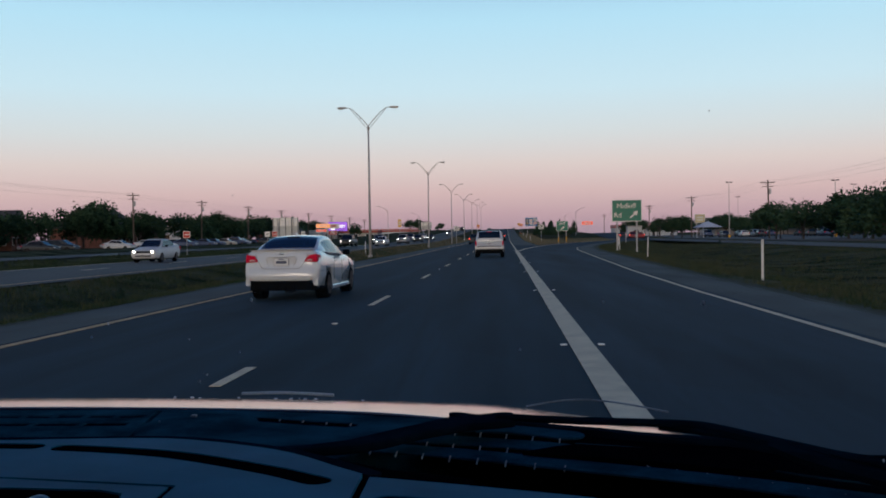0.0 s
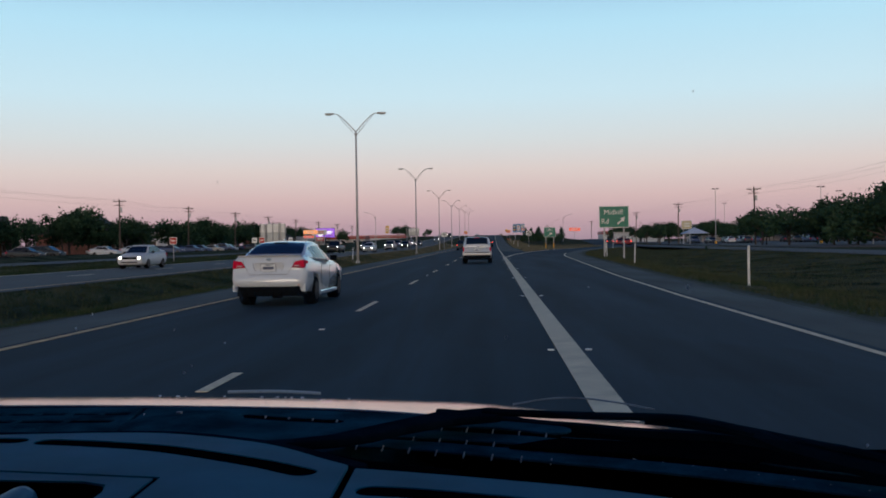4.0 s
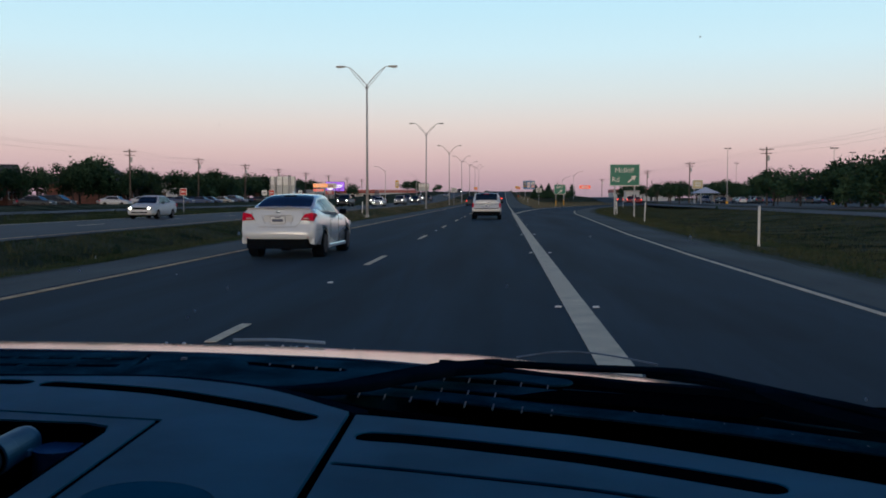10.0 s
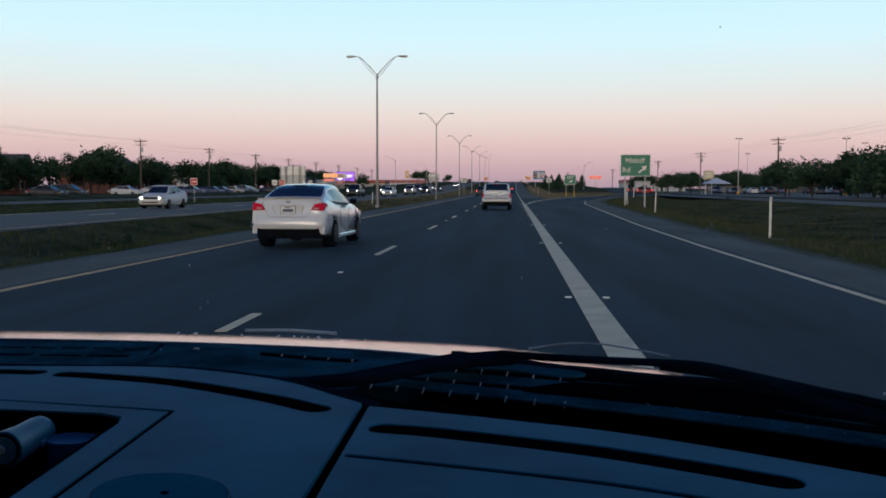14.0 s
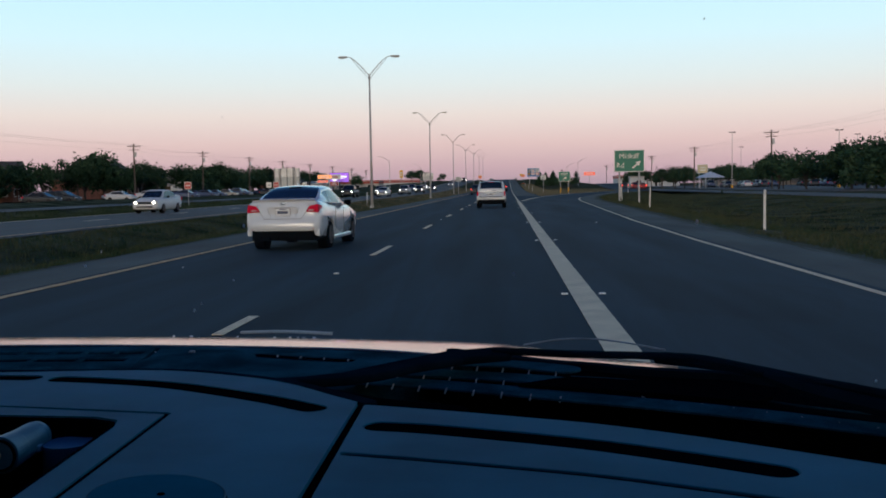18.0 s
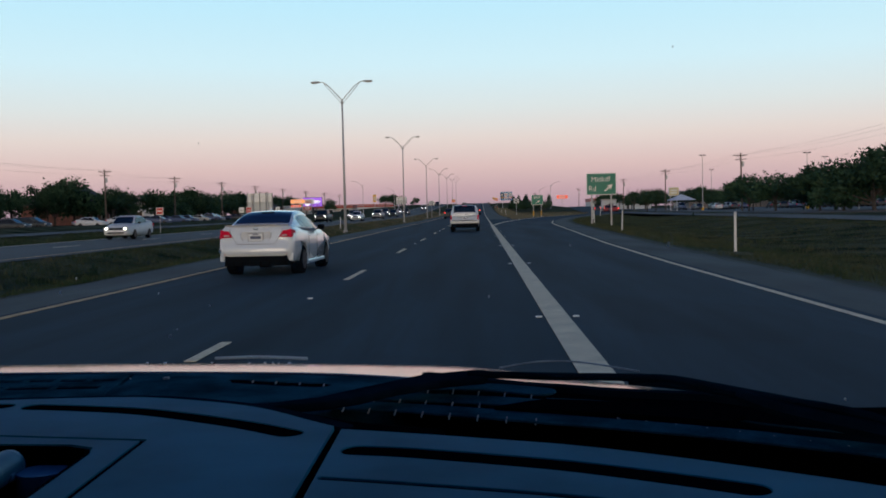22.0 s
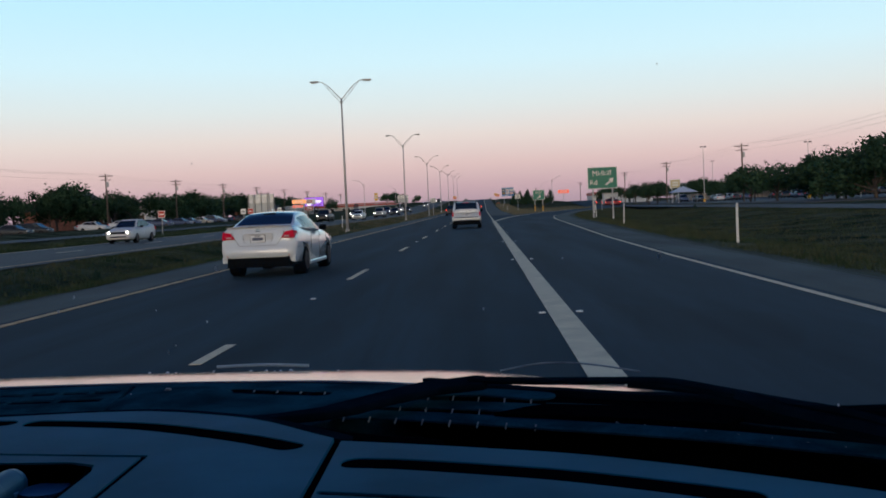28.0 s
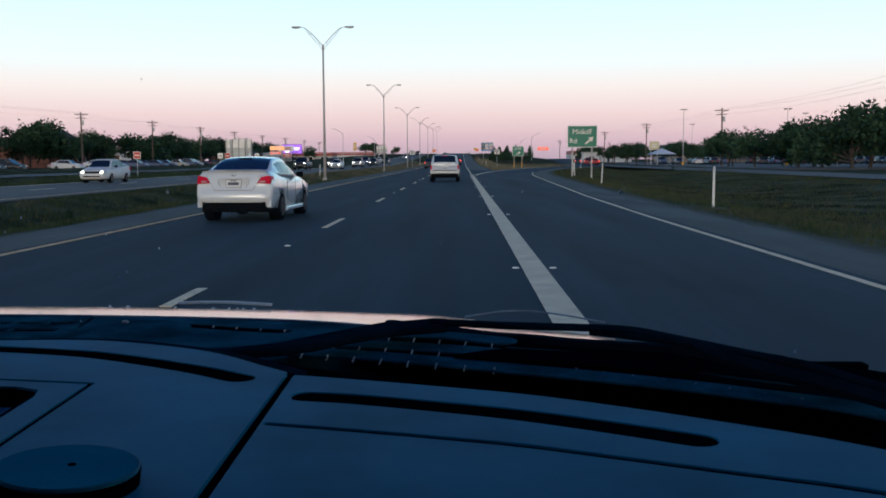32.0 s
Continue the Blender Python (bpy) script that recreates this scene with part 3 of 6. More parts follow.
SLATS = (([(-0.165, 0.995), (-0.091, 0.974), (-0.037, 0.954), (0.018, 0.930), (0.079, 0.902), (0.14, 0.876), (0.219, 0.837), (0.268, 0.807), (0.329, 0.768), (0.40, 0.69)], 0.026),
         ([(-0.150, 1.048), (-0.122, 1.041), (-0.072, 1.026), (-0.039, 1.018), (0.02, 0.998), (0.050, 0.985)], 0.026),
         ([(-0.080, 1.100), (-0.01, 1.083), (0.030, 1.065), (0.056, 1.050)], 0.028))
for line, w in SLATS:
    bevelled(part("grille_slat", ribbon(own_line(line, 4), w + 0.012, ZC - 0.0005, ZC + 0.002), COWL, own), 0.0008)
RIBS = ((-0.151, 0.969, 8, 0.0279, -0.0100), (-0.124, 1.012, 5, 0.0285, -0.0095), (-0.068, 1.064, 5, 0.0285, -0.0115))
for x0, y0, n, dx, dy in RIBS:
    for k in range(n):
        x, y = x0 + dx * k, y0 + dy * k
        part("grille_rib", tube((x, y - 0.003, ZC - 0.001), (x + 0.0015, y + 0.005, ZC + 0.003), 0.0009, n=5), RIBGREY, own)
for k in range(8):
    x, y = 0.126 + 0.0248 * k, 0.906 - 0.0148 * k - 0.0003 * k * k
    part("grille_rib", tube((x - 0.003, y + 0.003, ZC + 0.002), (x + 0.0015, y - 0.001, ZC), 0.0007, n=5), RIBGREY, own)
# near-black plate under the slats, its colour paints the shaded gaps
part("cowl_end", prism(own_line([(-0.13, 1.130), (-0.06, 1.158), (-0.008, 1.166), (0.037, 1.152), (0.07, 1.135), (0.135, 1.112), (0.195, 1.090), (0.25, 1.072), (0.306, 1.040), (0.384, 0.985), (0.54, 0.85)]) + [(0.72, 0.45), (0.40, 0.45), (0.33, 0.77), (0.14, 0.90), (-0.05, 0.96)], ZC - 0.030, ZC - 0.010), DASH_DARK, own, "cowl end plate, near-black for the shade between the slats")
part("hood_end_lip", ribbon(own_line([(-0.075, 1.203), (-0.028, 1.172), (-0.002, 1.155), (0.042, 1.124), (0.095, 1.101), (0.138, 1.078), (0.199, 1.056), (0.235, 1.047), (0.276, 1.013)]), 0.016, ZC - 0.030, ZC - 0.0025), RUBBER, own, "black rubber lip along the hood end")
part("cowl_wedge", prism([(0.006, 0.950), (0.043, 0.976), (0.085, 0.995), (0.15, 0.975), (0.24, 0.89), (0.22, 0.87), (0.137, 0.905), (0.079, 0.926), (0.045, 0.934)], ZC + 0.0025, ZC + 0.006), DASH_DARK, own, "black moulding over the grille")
part("cowl_ridge", sweep(smooth_line([(0.061, 0.986, ZC + 0.006), (0.129, 0.966, ZC + 0.005), (0.18, 0.944, ZC + 0.003), (0.257, 0.880, ZC), (0.331, 0.838, ZC)], 5), 0.0011, 5), COWL, own, "thin moulded ridge")
part("cowl_edge", sweep(smooth_line([(0.002, 0.979, ZC - 0.006), (0.115, 0.95, ZC - 0.006), (0.205, 0.92, ZC - 0.006), (0.33, 0.84, ZC - 0.006), (0.46, 0.70, ZC - 0.01)], 5), 0.005, 6), RUBBER, own)

part("glass_gasket", ribbon(own_line([(-0.262, 0.872), (-0.205, 0.846), (-0.158, 0.815), (-0.118, 0.786), (-0.05, 0.756)]), 0.028, ZD - 0.05, ZD - 0.004), DASH_DARK, own, "black rubber gasket at the base of the glass")
part("glass_gasket", ribbon(own_line([(-1.0, 0.905), (-0.50, 0.912), (-0.36, 0.916), (-0.305, 0.906), (-0.262, 0.888), (-0.212, 0.860), (-0.160, 0.816), (-0.120, 0.776)]), 0.014, ZD - 0.05, ZD - 0.002), RUBBER, own, "black rubber gasket at the base of the glass")

# wipers parked along the base of the glass
wiper = part("wiper", prism([(-0.001, 1.072), (-0.015, 1.075), (-0.076, 1.045), (-0.126, 0.984), (-0.170, 0.928), (-0.205, 0.908), (-0.245, 0.898), (-0.238, 0.888), (-0.195, 0.890), (-0.158, 0.902), (-0.126, 0.926), (-0.099, 0.962), (-0.052, 1.006), (0.0, 1.028)], 1.194, 1.203),
             RUBBER, own, "broad black wiper arm lying over the cowl")
bevelled(wiper, 0.003)
part("wiper_blade", sweep(smooth_line([(-0.02, 1.040, 1.204), (0.02, 1.022, 1.205), (0.066, 1.010, 1.205), (0.13, 1.000, 1.205), (0.170, 0.992, 1.205), (0.197, 0.976, 1.205), (0.235, 0.920, 1.205), (0.278, 0.856, 1.205), (0.312, 0.808, 1.205), (0.335, 0.752, 1.204), (0.38, 0.66, 1.203)], 5), 0.0046, 8, 0.9), RUBBER, own, "thin black wiper blade")
part("wiper_spine", sweep(smooth_line([(0.240, 0.905, 1.203), (0.262, 0.868, 1.198), (0.290, 0.825, 1.196), (0.325, 0.765, 1.196), (0.37, 0.66, 1.196)], 5), 0.0075, 6), RUBBER, own)
part("wiper_bridge", sweep(smooth_line([(0.150, 1.006, 1.200), (0.168, 0.999, 1.199), (0.186, 0.987, 1.199), (0.2055, 0.972, 1.199), (0.224, 0.954, 1.199), (0.242, 0.927, 1.199), (0.264, 0.899, 1.199)], 4), 0.0048, 6), RUBBER, own, "black bridge under the wiper blade")
part("wiper_link", box((0.03, 0.010, 0.005), (0.286, 0.846, 1.206), 0.002, rot=pose(0, 0, 0, 0, 0, -48)), RUBBER, own, "black wiper joint")
# thin pale strip just above the hood edge
part("pale_wiper_end", sweep(smooth_line([(-0.412, 1.420, 1.1680), (-0.342, 1.418, 1.1690), (-0.268, 1.404, 1.1675)], 4), 0.0024, 6), WHITEPOST, own, "thin pale strip just above the hood edge")

# dashboard: two vinyl-covered halves with a joint between them
dash = thing("dashboard", Matrix(), "dark navy vinyl dashboard with long defroster slots and an open tray", "dashboard")
lp = own_line([(-1.10, 0.86), (-0.70, 0.885), (-0.50, 0.897), (-0.38, 0.905), (-0.31, 0.896), (-0.216, 0.851), (-0.150, 0.788), (-0.1275, 0.766)]) + [(-0.1165, 0.10), (-1.10, 0.10)]
left = part("left_panel", prism(lp, ZD - 0.10, ZD), DASH, dash, "navy vinyl panel with a curved defroster slot")
carve(left, [ribbon(own_line([(-0.424, 0.863), (-0.377, 0.854), (-0.304, 0.832), (-0.212, 0.781), (-0.161, 0.744)]), 0.0255, ZD - 0.13, ZD + 0.02),
             ribbon(own_line([(-0.60, 0.868), (-0.50, 0.871), (-0.458, 0.869)]), 0.0235, ZD - 0.13, ZD + 0.02),
             prism([(-0.62, 0.722), (-0.400, 0.722), (-0.325, 0.716), (-0.304, 0.706), (-0.298, 0.685), (-0.288, 0.50), (-0.288, 0.30), (-0.62, 0.30)], ZD - 0.13, ZD + 0.02),
             ribbon([(-0.60, 0.757), (-0.42, 0.752), (-0.272, 0.727)], 0.0050, ZD - 0.016, ZD + 0.02),
             ribbon([(-0.272, 0.727), (-0.263, 0.484), (-0.258, 0.30)], 0.0050, ZD - 0.016, ZD + 0.02)])
bevelled(left, 0.0012)
RIGHT_SLOT = [(-0.097, 0.687), (-0.061, 0.679), (0.004, 0.657), (0.057, 0.636), (0.114, 0.606), (0.158, 0.580)]
RIGHT_GROOVE = [(-0.112, 0.615), (-0.062, 0.602), (-0.005, 0.586), (0.052, 0.568), (0.103, 0.546), (0.161, 0.520), (0.214, 0.497), (0.27, 0.464)]
rp = [(-0.108, 0.10), (-0.1205, 0.757)] + own_line([(-0.112, 0.755), (-0.046, 0.734), (0.008, 0.715), (0.063, 0.694), (0.124, 0.661), (0.191, 0.618), (0.249, 0.576), (0.30, 0.52), (0.35, 0.42)]) + [(0.42, 0.10)]
right = part("right_panel", prism(rp, ZD - 0.10, ZD), DASH, dash, "navy vinyl panel with a long defroster slot")
carve(right, [ribbon(own_line(RIGHT_SLOT), 0.026, ZD - 0.13, ZD + 0.02),
              ribbon(own_line(RIGHT_GROOVE), 0.0058, ZD - 0.016, ZD + 0.02)])
bevelled(right, 0.0012)
# near-black fill just below the top: shade of the panel gap as colour
part("joint_filler", prism([(-0.117, 0.10), (-0.1072, 0.10), (-0.1195, 0.762), (-0.1285, 0.768)], ZD - 0.08, ZD - 0.0035), DASH_DARK, dash, "near-black fill painting the shade in the panel gap")
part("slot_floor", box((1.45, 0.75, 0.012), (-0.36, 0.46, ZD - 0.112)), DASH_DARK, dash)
# near-black strip and sheet paint the shade between dash and glass
part("dash_front_lip", sweep([(x, y + 0.010, ZD - 0.03) for x, y in own_line([(-0.125, 0.765), (0.002, 0.723), (0.112, 0.685), (0.175, 0.648), (0.24, 0.590), (0.30, 0.51)])], 0.012, 6), DASH_DARK, dash, "near-black strip painting the shade of the gap at the glass")
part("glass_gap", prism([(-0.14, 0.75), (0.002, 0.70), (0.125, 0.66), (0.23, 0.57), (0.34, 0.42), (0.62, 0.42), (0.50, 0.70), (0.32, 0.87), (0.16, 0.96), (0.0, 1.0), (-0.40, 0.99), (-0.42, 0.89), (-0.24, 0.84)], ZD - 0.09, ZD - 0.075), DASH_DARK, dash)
part("dash_fascia", box((1.5, 0.05, 0.40), (-0.36, 0.09, ZD - 0.25), 0.015), DASH, dash)
# near-black fills in the carved slots, tray edge and grooves paint their shade
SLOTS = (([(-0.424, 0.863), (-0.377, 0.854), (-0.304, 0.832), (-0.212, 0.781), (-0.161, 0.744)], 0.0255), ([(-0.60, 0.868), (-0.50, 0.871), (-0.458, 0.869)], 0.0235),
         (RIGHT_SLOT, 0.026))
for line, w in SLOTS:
    part("slot_liner", ribbon(own_line(line), w - 0.001, ZD - 0.05, ZD - 0.0008), DASH_DARK, dash, "near-black fill painting the shade inside a defroster slot")
part("tray_liner", ribbon([(-0.61, 0.719), (-0.400, 0.719), (-0.327, 0.713), (-0.307, 0.703), (-0.301, 0.684), (-0.291, 0.50), (-0.291, 0.30)], 0.004, ZD - 0.066, ZD - 0.0012), DASH_DARK, dash, "near-black strip painting the shade on the tray wall")
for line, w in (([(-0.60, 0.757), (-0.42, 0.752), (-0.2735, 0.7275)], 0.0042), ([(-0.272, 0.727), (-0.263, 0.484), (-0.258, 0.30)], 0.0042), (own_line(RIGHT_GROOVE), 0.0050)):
    part("groove_liner", ribbon(line, w, ZD - 0.012, ZD - 0.0012), DASH_DARK, dash, "near-black fill painting the shade in a groove")
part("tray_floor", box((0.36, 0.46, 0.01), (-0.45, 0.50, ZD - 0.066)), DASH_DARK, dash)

pad = thing("mount_pad", pose(-0.1925, 0.491, ZD + 0.0025, 0, 4.0, 0), "round navy rubber phone mount pad stuck on the dashboard", "mount pad")
bm = bmesh.new()
bmesh.ops.create_cone(bm, cap_ends=True, segments=48, radius1=0.0352, radius2=0.0362, depth=0.010, matrix=Matrix.Translation((0, 0, 0.005)))
bmesh.ops.bevel(bm, geom=[e for e in bm.edges if all(v.co.z > 0.009 for v in e.verts)], offset=0.0012, segments=2, affect="EDGES")
part("disc", bm, DISCBLUE, pad)
# added near-black band, so the pad's side reads as shaded
part("adhesive_ring", tube((0, 0, -0.002), (0, 0, 0.0078), 0.0364, 0.0370, 48), DASH_DARK, pad, "near-black band painting the pad's side as shaded")
part("screw", tube((0.0015, 0.002, 0.0098), (0.0015, 0.002, 0.0104), 0.0022, n=12), DASH_DARK, pad, "small dark screw hole")
part("disc_rim", sweep([(0.0358 * math.cos(a), 0.0358 * math.sin(a), 0.0093) for a in (2 * math.pi * k / 48 for k in range(49))], 0.0007, 5), DISCRIM, pad)

torch = thing("flashlight", pose(-0.3685, 0.652, ZD - 0.066), "short satin steel flashlight lying in the dashboard tray", "flashlight")
part("barrel", tube((0.0005, 0.018, 0.0535), (0.001, 0.046, 0.054), 0.0122, n=32), TORCH, torch, smooth=False)
bevelled(part("end_cap", tube((0.001, 0.0455, 0.054), (0.0012, 0.054, 0.0541), 0.0124, 0.0112, n=32), TORCH, torch), 0.0015)
bevelled(part("head", tube((0, 0.000, 0.0533), (0.0005, 0.019, 0.0535), 0.0136, 0.0126, n=32), TORCH, torch, "broad satin head"), 0.0012)
part("bezel", sweep([(0.0108 * math.cos(a), -0.0004, 0.0533 + 0.0108 * math.sin(a)) for a in (2 * math.pi * k / 36 for k in range(37))], 0.0011, 6), DASH_DARK, torch, "black ring round the lens")
part("lens", tube((0, -0.0014, 0.0533), (0, 0.001, 0.0533), 0.0098, n=28), LENSBLUE, torch, "pale blue lens")
part("bulb", tube((-0.0015, -0.0030, 0.0538), (-0.0015, -0.0010, 0.0538), 0.0030, n=14), CHIPWHITE, torch, "bright bulb behind the lens")
part("switch", box((0.004, 0.008, 0.006), (0.0118, 0.032, 0.0500), 0.001), BLUECAP, torch, "small pale switch")
part("clip", box((0.010, 0.036, 0.036), (0.006, 0.026, 0.024), 0.002), DASH_DARK, torch, "black plastic foot")
cap = thing("bottle_cap", pose(-0.3395, 0.697, ZD - 0.061), "round blue plastic cap lying in the dashboard tray", "cap")
bm = bmesh.new()
bmesh.ops.create_cone(bm, cap_ends=True, segments=32, radius1=0.0195, radius2=0.0185, depth=0.046, matrix=Matrix.Translation((0, 0, 0.023)))
part("cap_shell", bm, BLUECAP, cap)
part("cap_ring", sweep([(0.0197 * math.cos(a), 0.0197 * math.sin(a), 0.004) for a in (2 * math.pi * k / 32 for k in range(33))], 0.0009, 5), BLUECAP, cap)

# windshield, pillars, roof and the closed cabin behind
def glass_point(x, v):
    base = 0.915 - 0.55 * (x + 0.45) ** 2 * (0.9 if x > -0.45 else 0.5)
    return Vector((x, base - v * 0.62, 1.165 + v * 0.60))


bm = bmesh.new()
gv = [[bm.verts.new(glass_point(-1.15 + 1.55 * i / 20, j / 8)) for i in range(21)] for j in range(9)]
for r, s in zip(gv, gv[1:]):
    for i in range(20):
        bm.faces.new((r[i], r[i + 1], s[i + 1], s[i]))
shield = part("windshield", bm, WINDSHIELD, own, "clear windshield with small chips", smooth=True)
shield.visible_shadow = False
part("roof", box((1.62, 2.5, 0.06), (-0.42, -0.95, 1.80), 0.02), TRIM, own, "dark headliner and roof")
part("rear_wall", box((1.62, 0.06, 1.4), (-0.42, -2.2, 1.1)), TRIM, own)
part("cabin_floor", box((1.62, 2.6, 0.06), (-0.42, -0.95, 0.45)), TRIM, own)
for x, nm in ((-1.22, "left_door"), (0.40, "right_door")):
    part(nm, box((0.06, 2.3, 0.72), (x, -1.05, 0.80), 0.02), TRIM, own)
    part("side_pillar", box((0.06, 0.10, 0.62), (x, -1.2, 1.46)), TRIM, own)
    part("side_panel", box((0.06, 0.95, 0.66), (x, -1.75, 1.46)), TRIM, own)
# unseen dark panes, added to cut side light on the dash ends
for x in (-1.22, 0.40):
    part("side_window", prism([(x - 0.003, -1.15), (x + 0.003, -1.15), (x + 0.003, 0.36), (x - 0.003, 0.36)], 1.16, 1.77), DIMMING_GLASS, own, "unseen dark side pane added to dim the dash ends")
part("right_a_pillar", tube((0.47, 0.42, 1.15), (0.40, -0.02, 1.80), 0.035, n=8), TRIM, own)
part("left_a_pillar", tube((-1.25, 0.62, 1.15), (-1.20, 0.10, 1.80), 0.035, n=8), TRIM, own)
for x, y, nm in ((0.05, -0.95, "passenger_seat"), (-0.85, -0.95, "driver_seat")):
    bm = box((0.50, 0.50, 0.16), (x, y + 0.20, 0.72), 0.05, seg=2)
    box((0.50, 0.14, 0.62), (x, y - 0.14, 1.06), 0.05, bm, pose(0, 0, 0, -10))
    part(nm, bm, TRIM, own, "dark cloth seat")
# outer skin and wheels, so that the van stands on the road
for s_, x in ((-1, -1.275), (1, 0.455)):
    part("body_side", box((0.04, 3.0, 0.72), (x, -1.10, 0.86), 0.02, seg=2), CREAM, own, "cream body side")
    for y in (1.30, -1.75):
        tyre = part("wheel", tube((x - 0.11, y, 0.34), (x + 0.09, y, 0.34), 0.34, n=28), TYRE, own)
        part("rim", tube((x + s_ * 0.10 - 0.01, y, 0.34), (x + s_ * 0.10 + 0.01, y, 0.34), 0.20, n=20), RIM, tyre)
part("body_back", box((1.68, 0.04, 1.30), (-0.41, -2.26, 1.12), 0.02, seg=2), CREAM, own, "cream body rear")
part("roof_skin", box((1.70, 2.56, 0.04), (-0.41, -0.96, 1.852), 0.015, seg=2), CREAM, own, "cream roof")
part("chassis", box((1.30, 4.0, 0.16), (-0.41, -0.20, 0.36), 0.03), BLACKPLASTIC, own)
# a dried run of water and chips on the glass
def film_strip(x0, v0, x1, v1, w):
    bm = bmesh.new()
    rows = []
    for k in range(9):
        x, v = x0 + (x1 - x0) * k / 8, v0 + (v1 - v0) * k / 8
        half = w * (0.35 + 0.65 * abs(math.sin(k * 1.9 + x0 * 30)))
        rows.append([bm.verts.new(glass_point(x + s * half, v) + Vector((0, -0.003, -0.003))) for s in (-1, 1)])
    for a, b in zip(rows, rows[1:]):
        bm.faces.new((a[0], a[1], b[1], b[0]))
    ob = part("dried_run", bm, STREAK, own, "faint dried water run on the glass")
    ob.visible_shadow = False


film_strip(-0.20, 0.19, -0.196, 0.155, 0.0016)
film_strip(-0.192, 0.335, -0.190, 0.315, 0.0012)
film_strip(0.105, 0.345, 0.109, 0.325, 0.0010)
# chips
for x, v, s in ((0.001, 0.271, 0.0030), (-0.318, 0.293, 0.0034), (-0.338, 0.273, 0.002), (-0.192, 0.327, 0.005), (-0.182, 0.447, 0.004), (0.09, 0.496, 0.004), (-0.216, 0.253, 0.0028),
                (0.105, 0.332, 0.005), (-0.261, 0.206, 0.0026), (-0.252, 0.217, 0.002), (0.051, 0.331, 0.0025), (0.218, 0.167, 0.003), (-0.316, 0.133, 0.002), (-0.255, 0.271, 0.0018), (-0.081, 0.511, 0.0016)):
    p = glass_point(x, v) + Vector((0, -0.004, -0.002))
    bm = bmesh.new()
    bmesh.ops.create_icosphere(bm, subdivisions=1, radius=s * (0.42 if v < 0.28 else 0.24 if v < 0.40 else 0.16), matrix=Matrix.Translation(p) @ Matrix.Diagonal((0.5 + (x * 37) % 0.5, 0.4, 0.8 + (x * 91) % 0.9, 1)))
    part("chip", bm, CHIPWHITE if v < 0.40 else SPECK, own, "pale chip in the glass")

# ---- cars ----
def section(y, w, lo, hi, crown=0.02, tuck=0.83):
    half = [(w * 0.80, lo), (w * 0.955, lo + 0.05 * (hi - lo) + 0.02), (w, lo + 0.38 * (hi - lo)), (w * 0.985, lo + 0.62 * (hi - lo)), (w * 0.945, hi - 0.16 * (hi - lo)),
            (w * 0.895, hi - 0.045), (w * tuck, hi - 0.006), (w * 0.5, hi + crown * 0.8)]
    return [(x, y, z) for x, z in half] + [(0, y, hi + crown)] + [(-x, y, z) for x, z in half[::-1]]


def face_pane(q, u0, u1, v0, v1, lift, thick=0.006, round_=0.0):
    """A thin slab on a four-cornered face q (rear-low, front-low, front-high, rear-high), covering part of it."""
    q = [Vector(p) for p in q]
    def at(u, v):
        return (q[0] * (1 - u) + q[1] * u) * (1 - v) + (q[3] * (1 - u) + q[2] * u) * v
    n = (q[1] - q[0]).cross(q[3] - q[0]).normalized()
    du, dv = round_ * (u1 - u0), round_ * (v1 - v0) * 1.6
    ring = [(u0 + du, v0), (u1 - du, v0), (u1, v0 + dv), (u1, v1 - dv), (u1 - du, v1), (u0 + du, v1), (u0, v1 - dv), (u0, v0 + dv)] if round_ else [(u0, v0), (u1, v0), (u1, v1), (u0, v1)]
    bm = bmesh.new()
    a = [bm.verts.new(at(u, v) + n * lift) for u, v in ring]
    b = [bm.verts.new(at(u, v) + n * (lift - thick)) for u, v in ring]
    bm.faces.new(a)
    bm.faces.new(b[::-1])
    k = len(ring)
    for i in range(k):
        bm.faces.new((a[i], b[i], b[(i + 1) % k], a[(i + 1) % k]))
    return bm


GH_SIDE, GH_ROUND = 8, 9


def greenhouse(spec, n=80):
    """Rounded cabin as rows of points: each row runs from one belt line over the roof to the other."""
    roof, belt, wide, top = (spec["glasshouse"][k] for k in ("roof", "belt", "wide", "top"))
    def curve(pts, y):
        line = smooth_line([(q[0], q[1], 0) for q in pts], 10)
        for a, b in zip(line, line[1:]):
            if a.x <= y <= b.x:
                return a.y + (b.y - a.y) * (y - a.x) / max(1e-6, b.x - a.x)
        return line[-1].y if y > line[-1].x else line[0].y
    y0, y1 = roof[0][0], roof[-1][0]
    rows = []
    for k in range(n + 1):
        y = y0 + (y1 - y0) * k / n
        zt, zb, wb, wt = curve(roof, y), curve(belt, y), curve(wide, y), curve(top, y)
        zt = max(zt, zb + 0.012)
        h = zt - zb
        f = min(1.0, h / 0.40)
        r = min(0.13, 0.32 * h)
        wt = wb + (wt - wb) * f
        half = []
        for j in range(GH_SIDE):
            u = j / GH_SIDE
            half.append((wb + (wt - wb) * u * 0.92 + 0.018 * f * math.sin(math.pi * u), zb + (h - r) * u))
        ex, ez = wb + (wt - wb) * 0.92, zb + h - r
        for j in range(GH_ROUND + 1):
            a = math.pi / 2 * j / GH_ROUND
            half.append((ex * (1 - (1 - math.cos(a)) * 0.30), ez + r * math.sin(a) * 0.86))
        x_in, z_in = half[-1]
        half += [(x_in * u, z_in + 0.14 * r * 2 * (1 - u * u) * 0.5) for u in (0.8, 0.6, 0.4, 0.2)]
        rows.append([Vector((x, y, z)) for x, z in half] + [Vector((0, y, z_in + 0.14 * r))] + [Vector((-x, y, z)) for x, z in half[::-1]])
    return rows


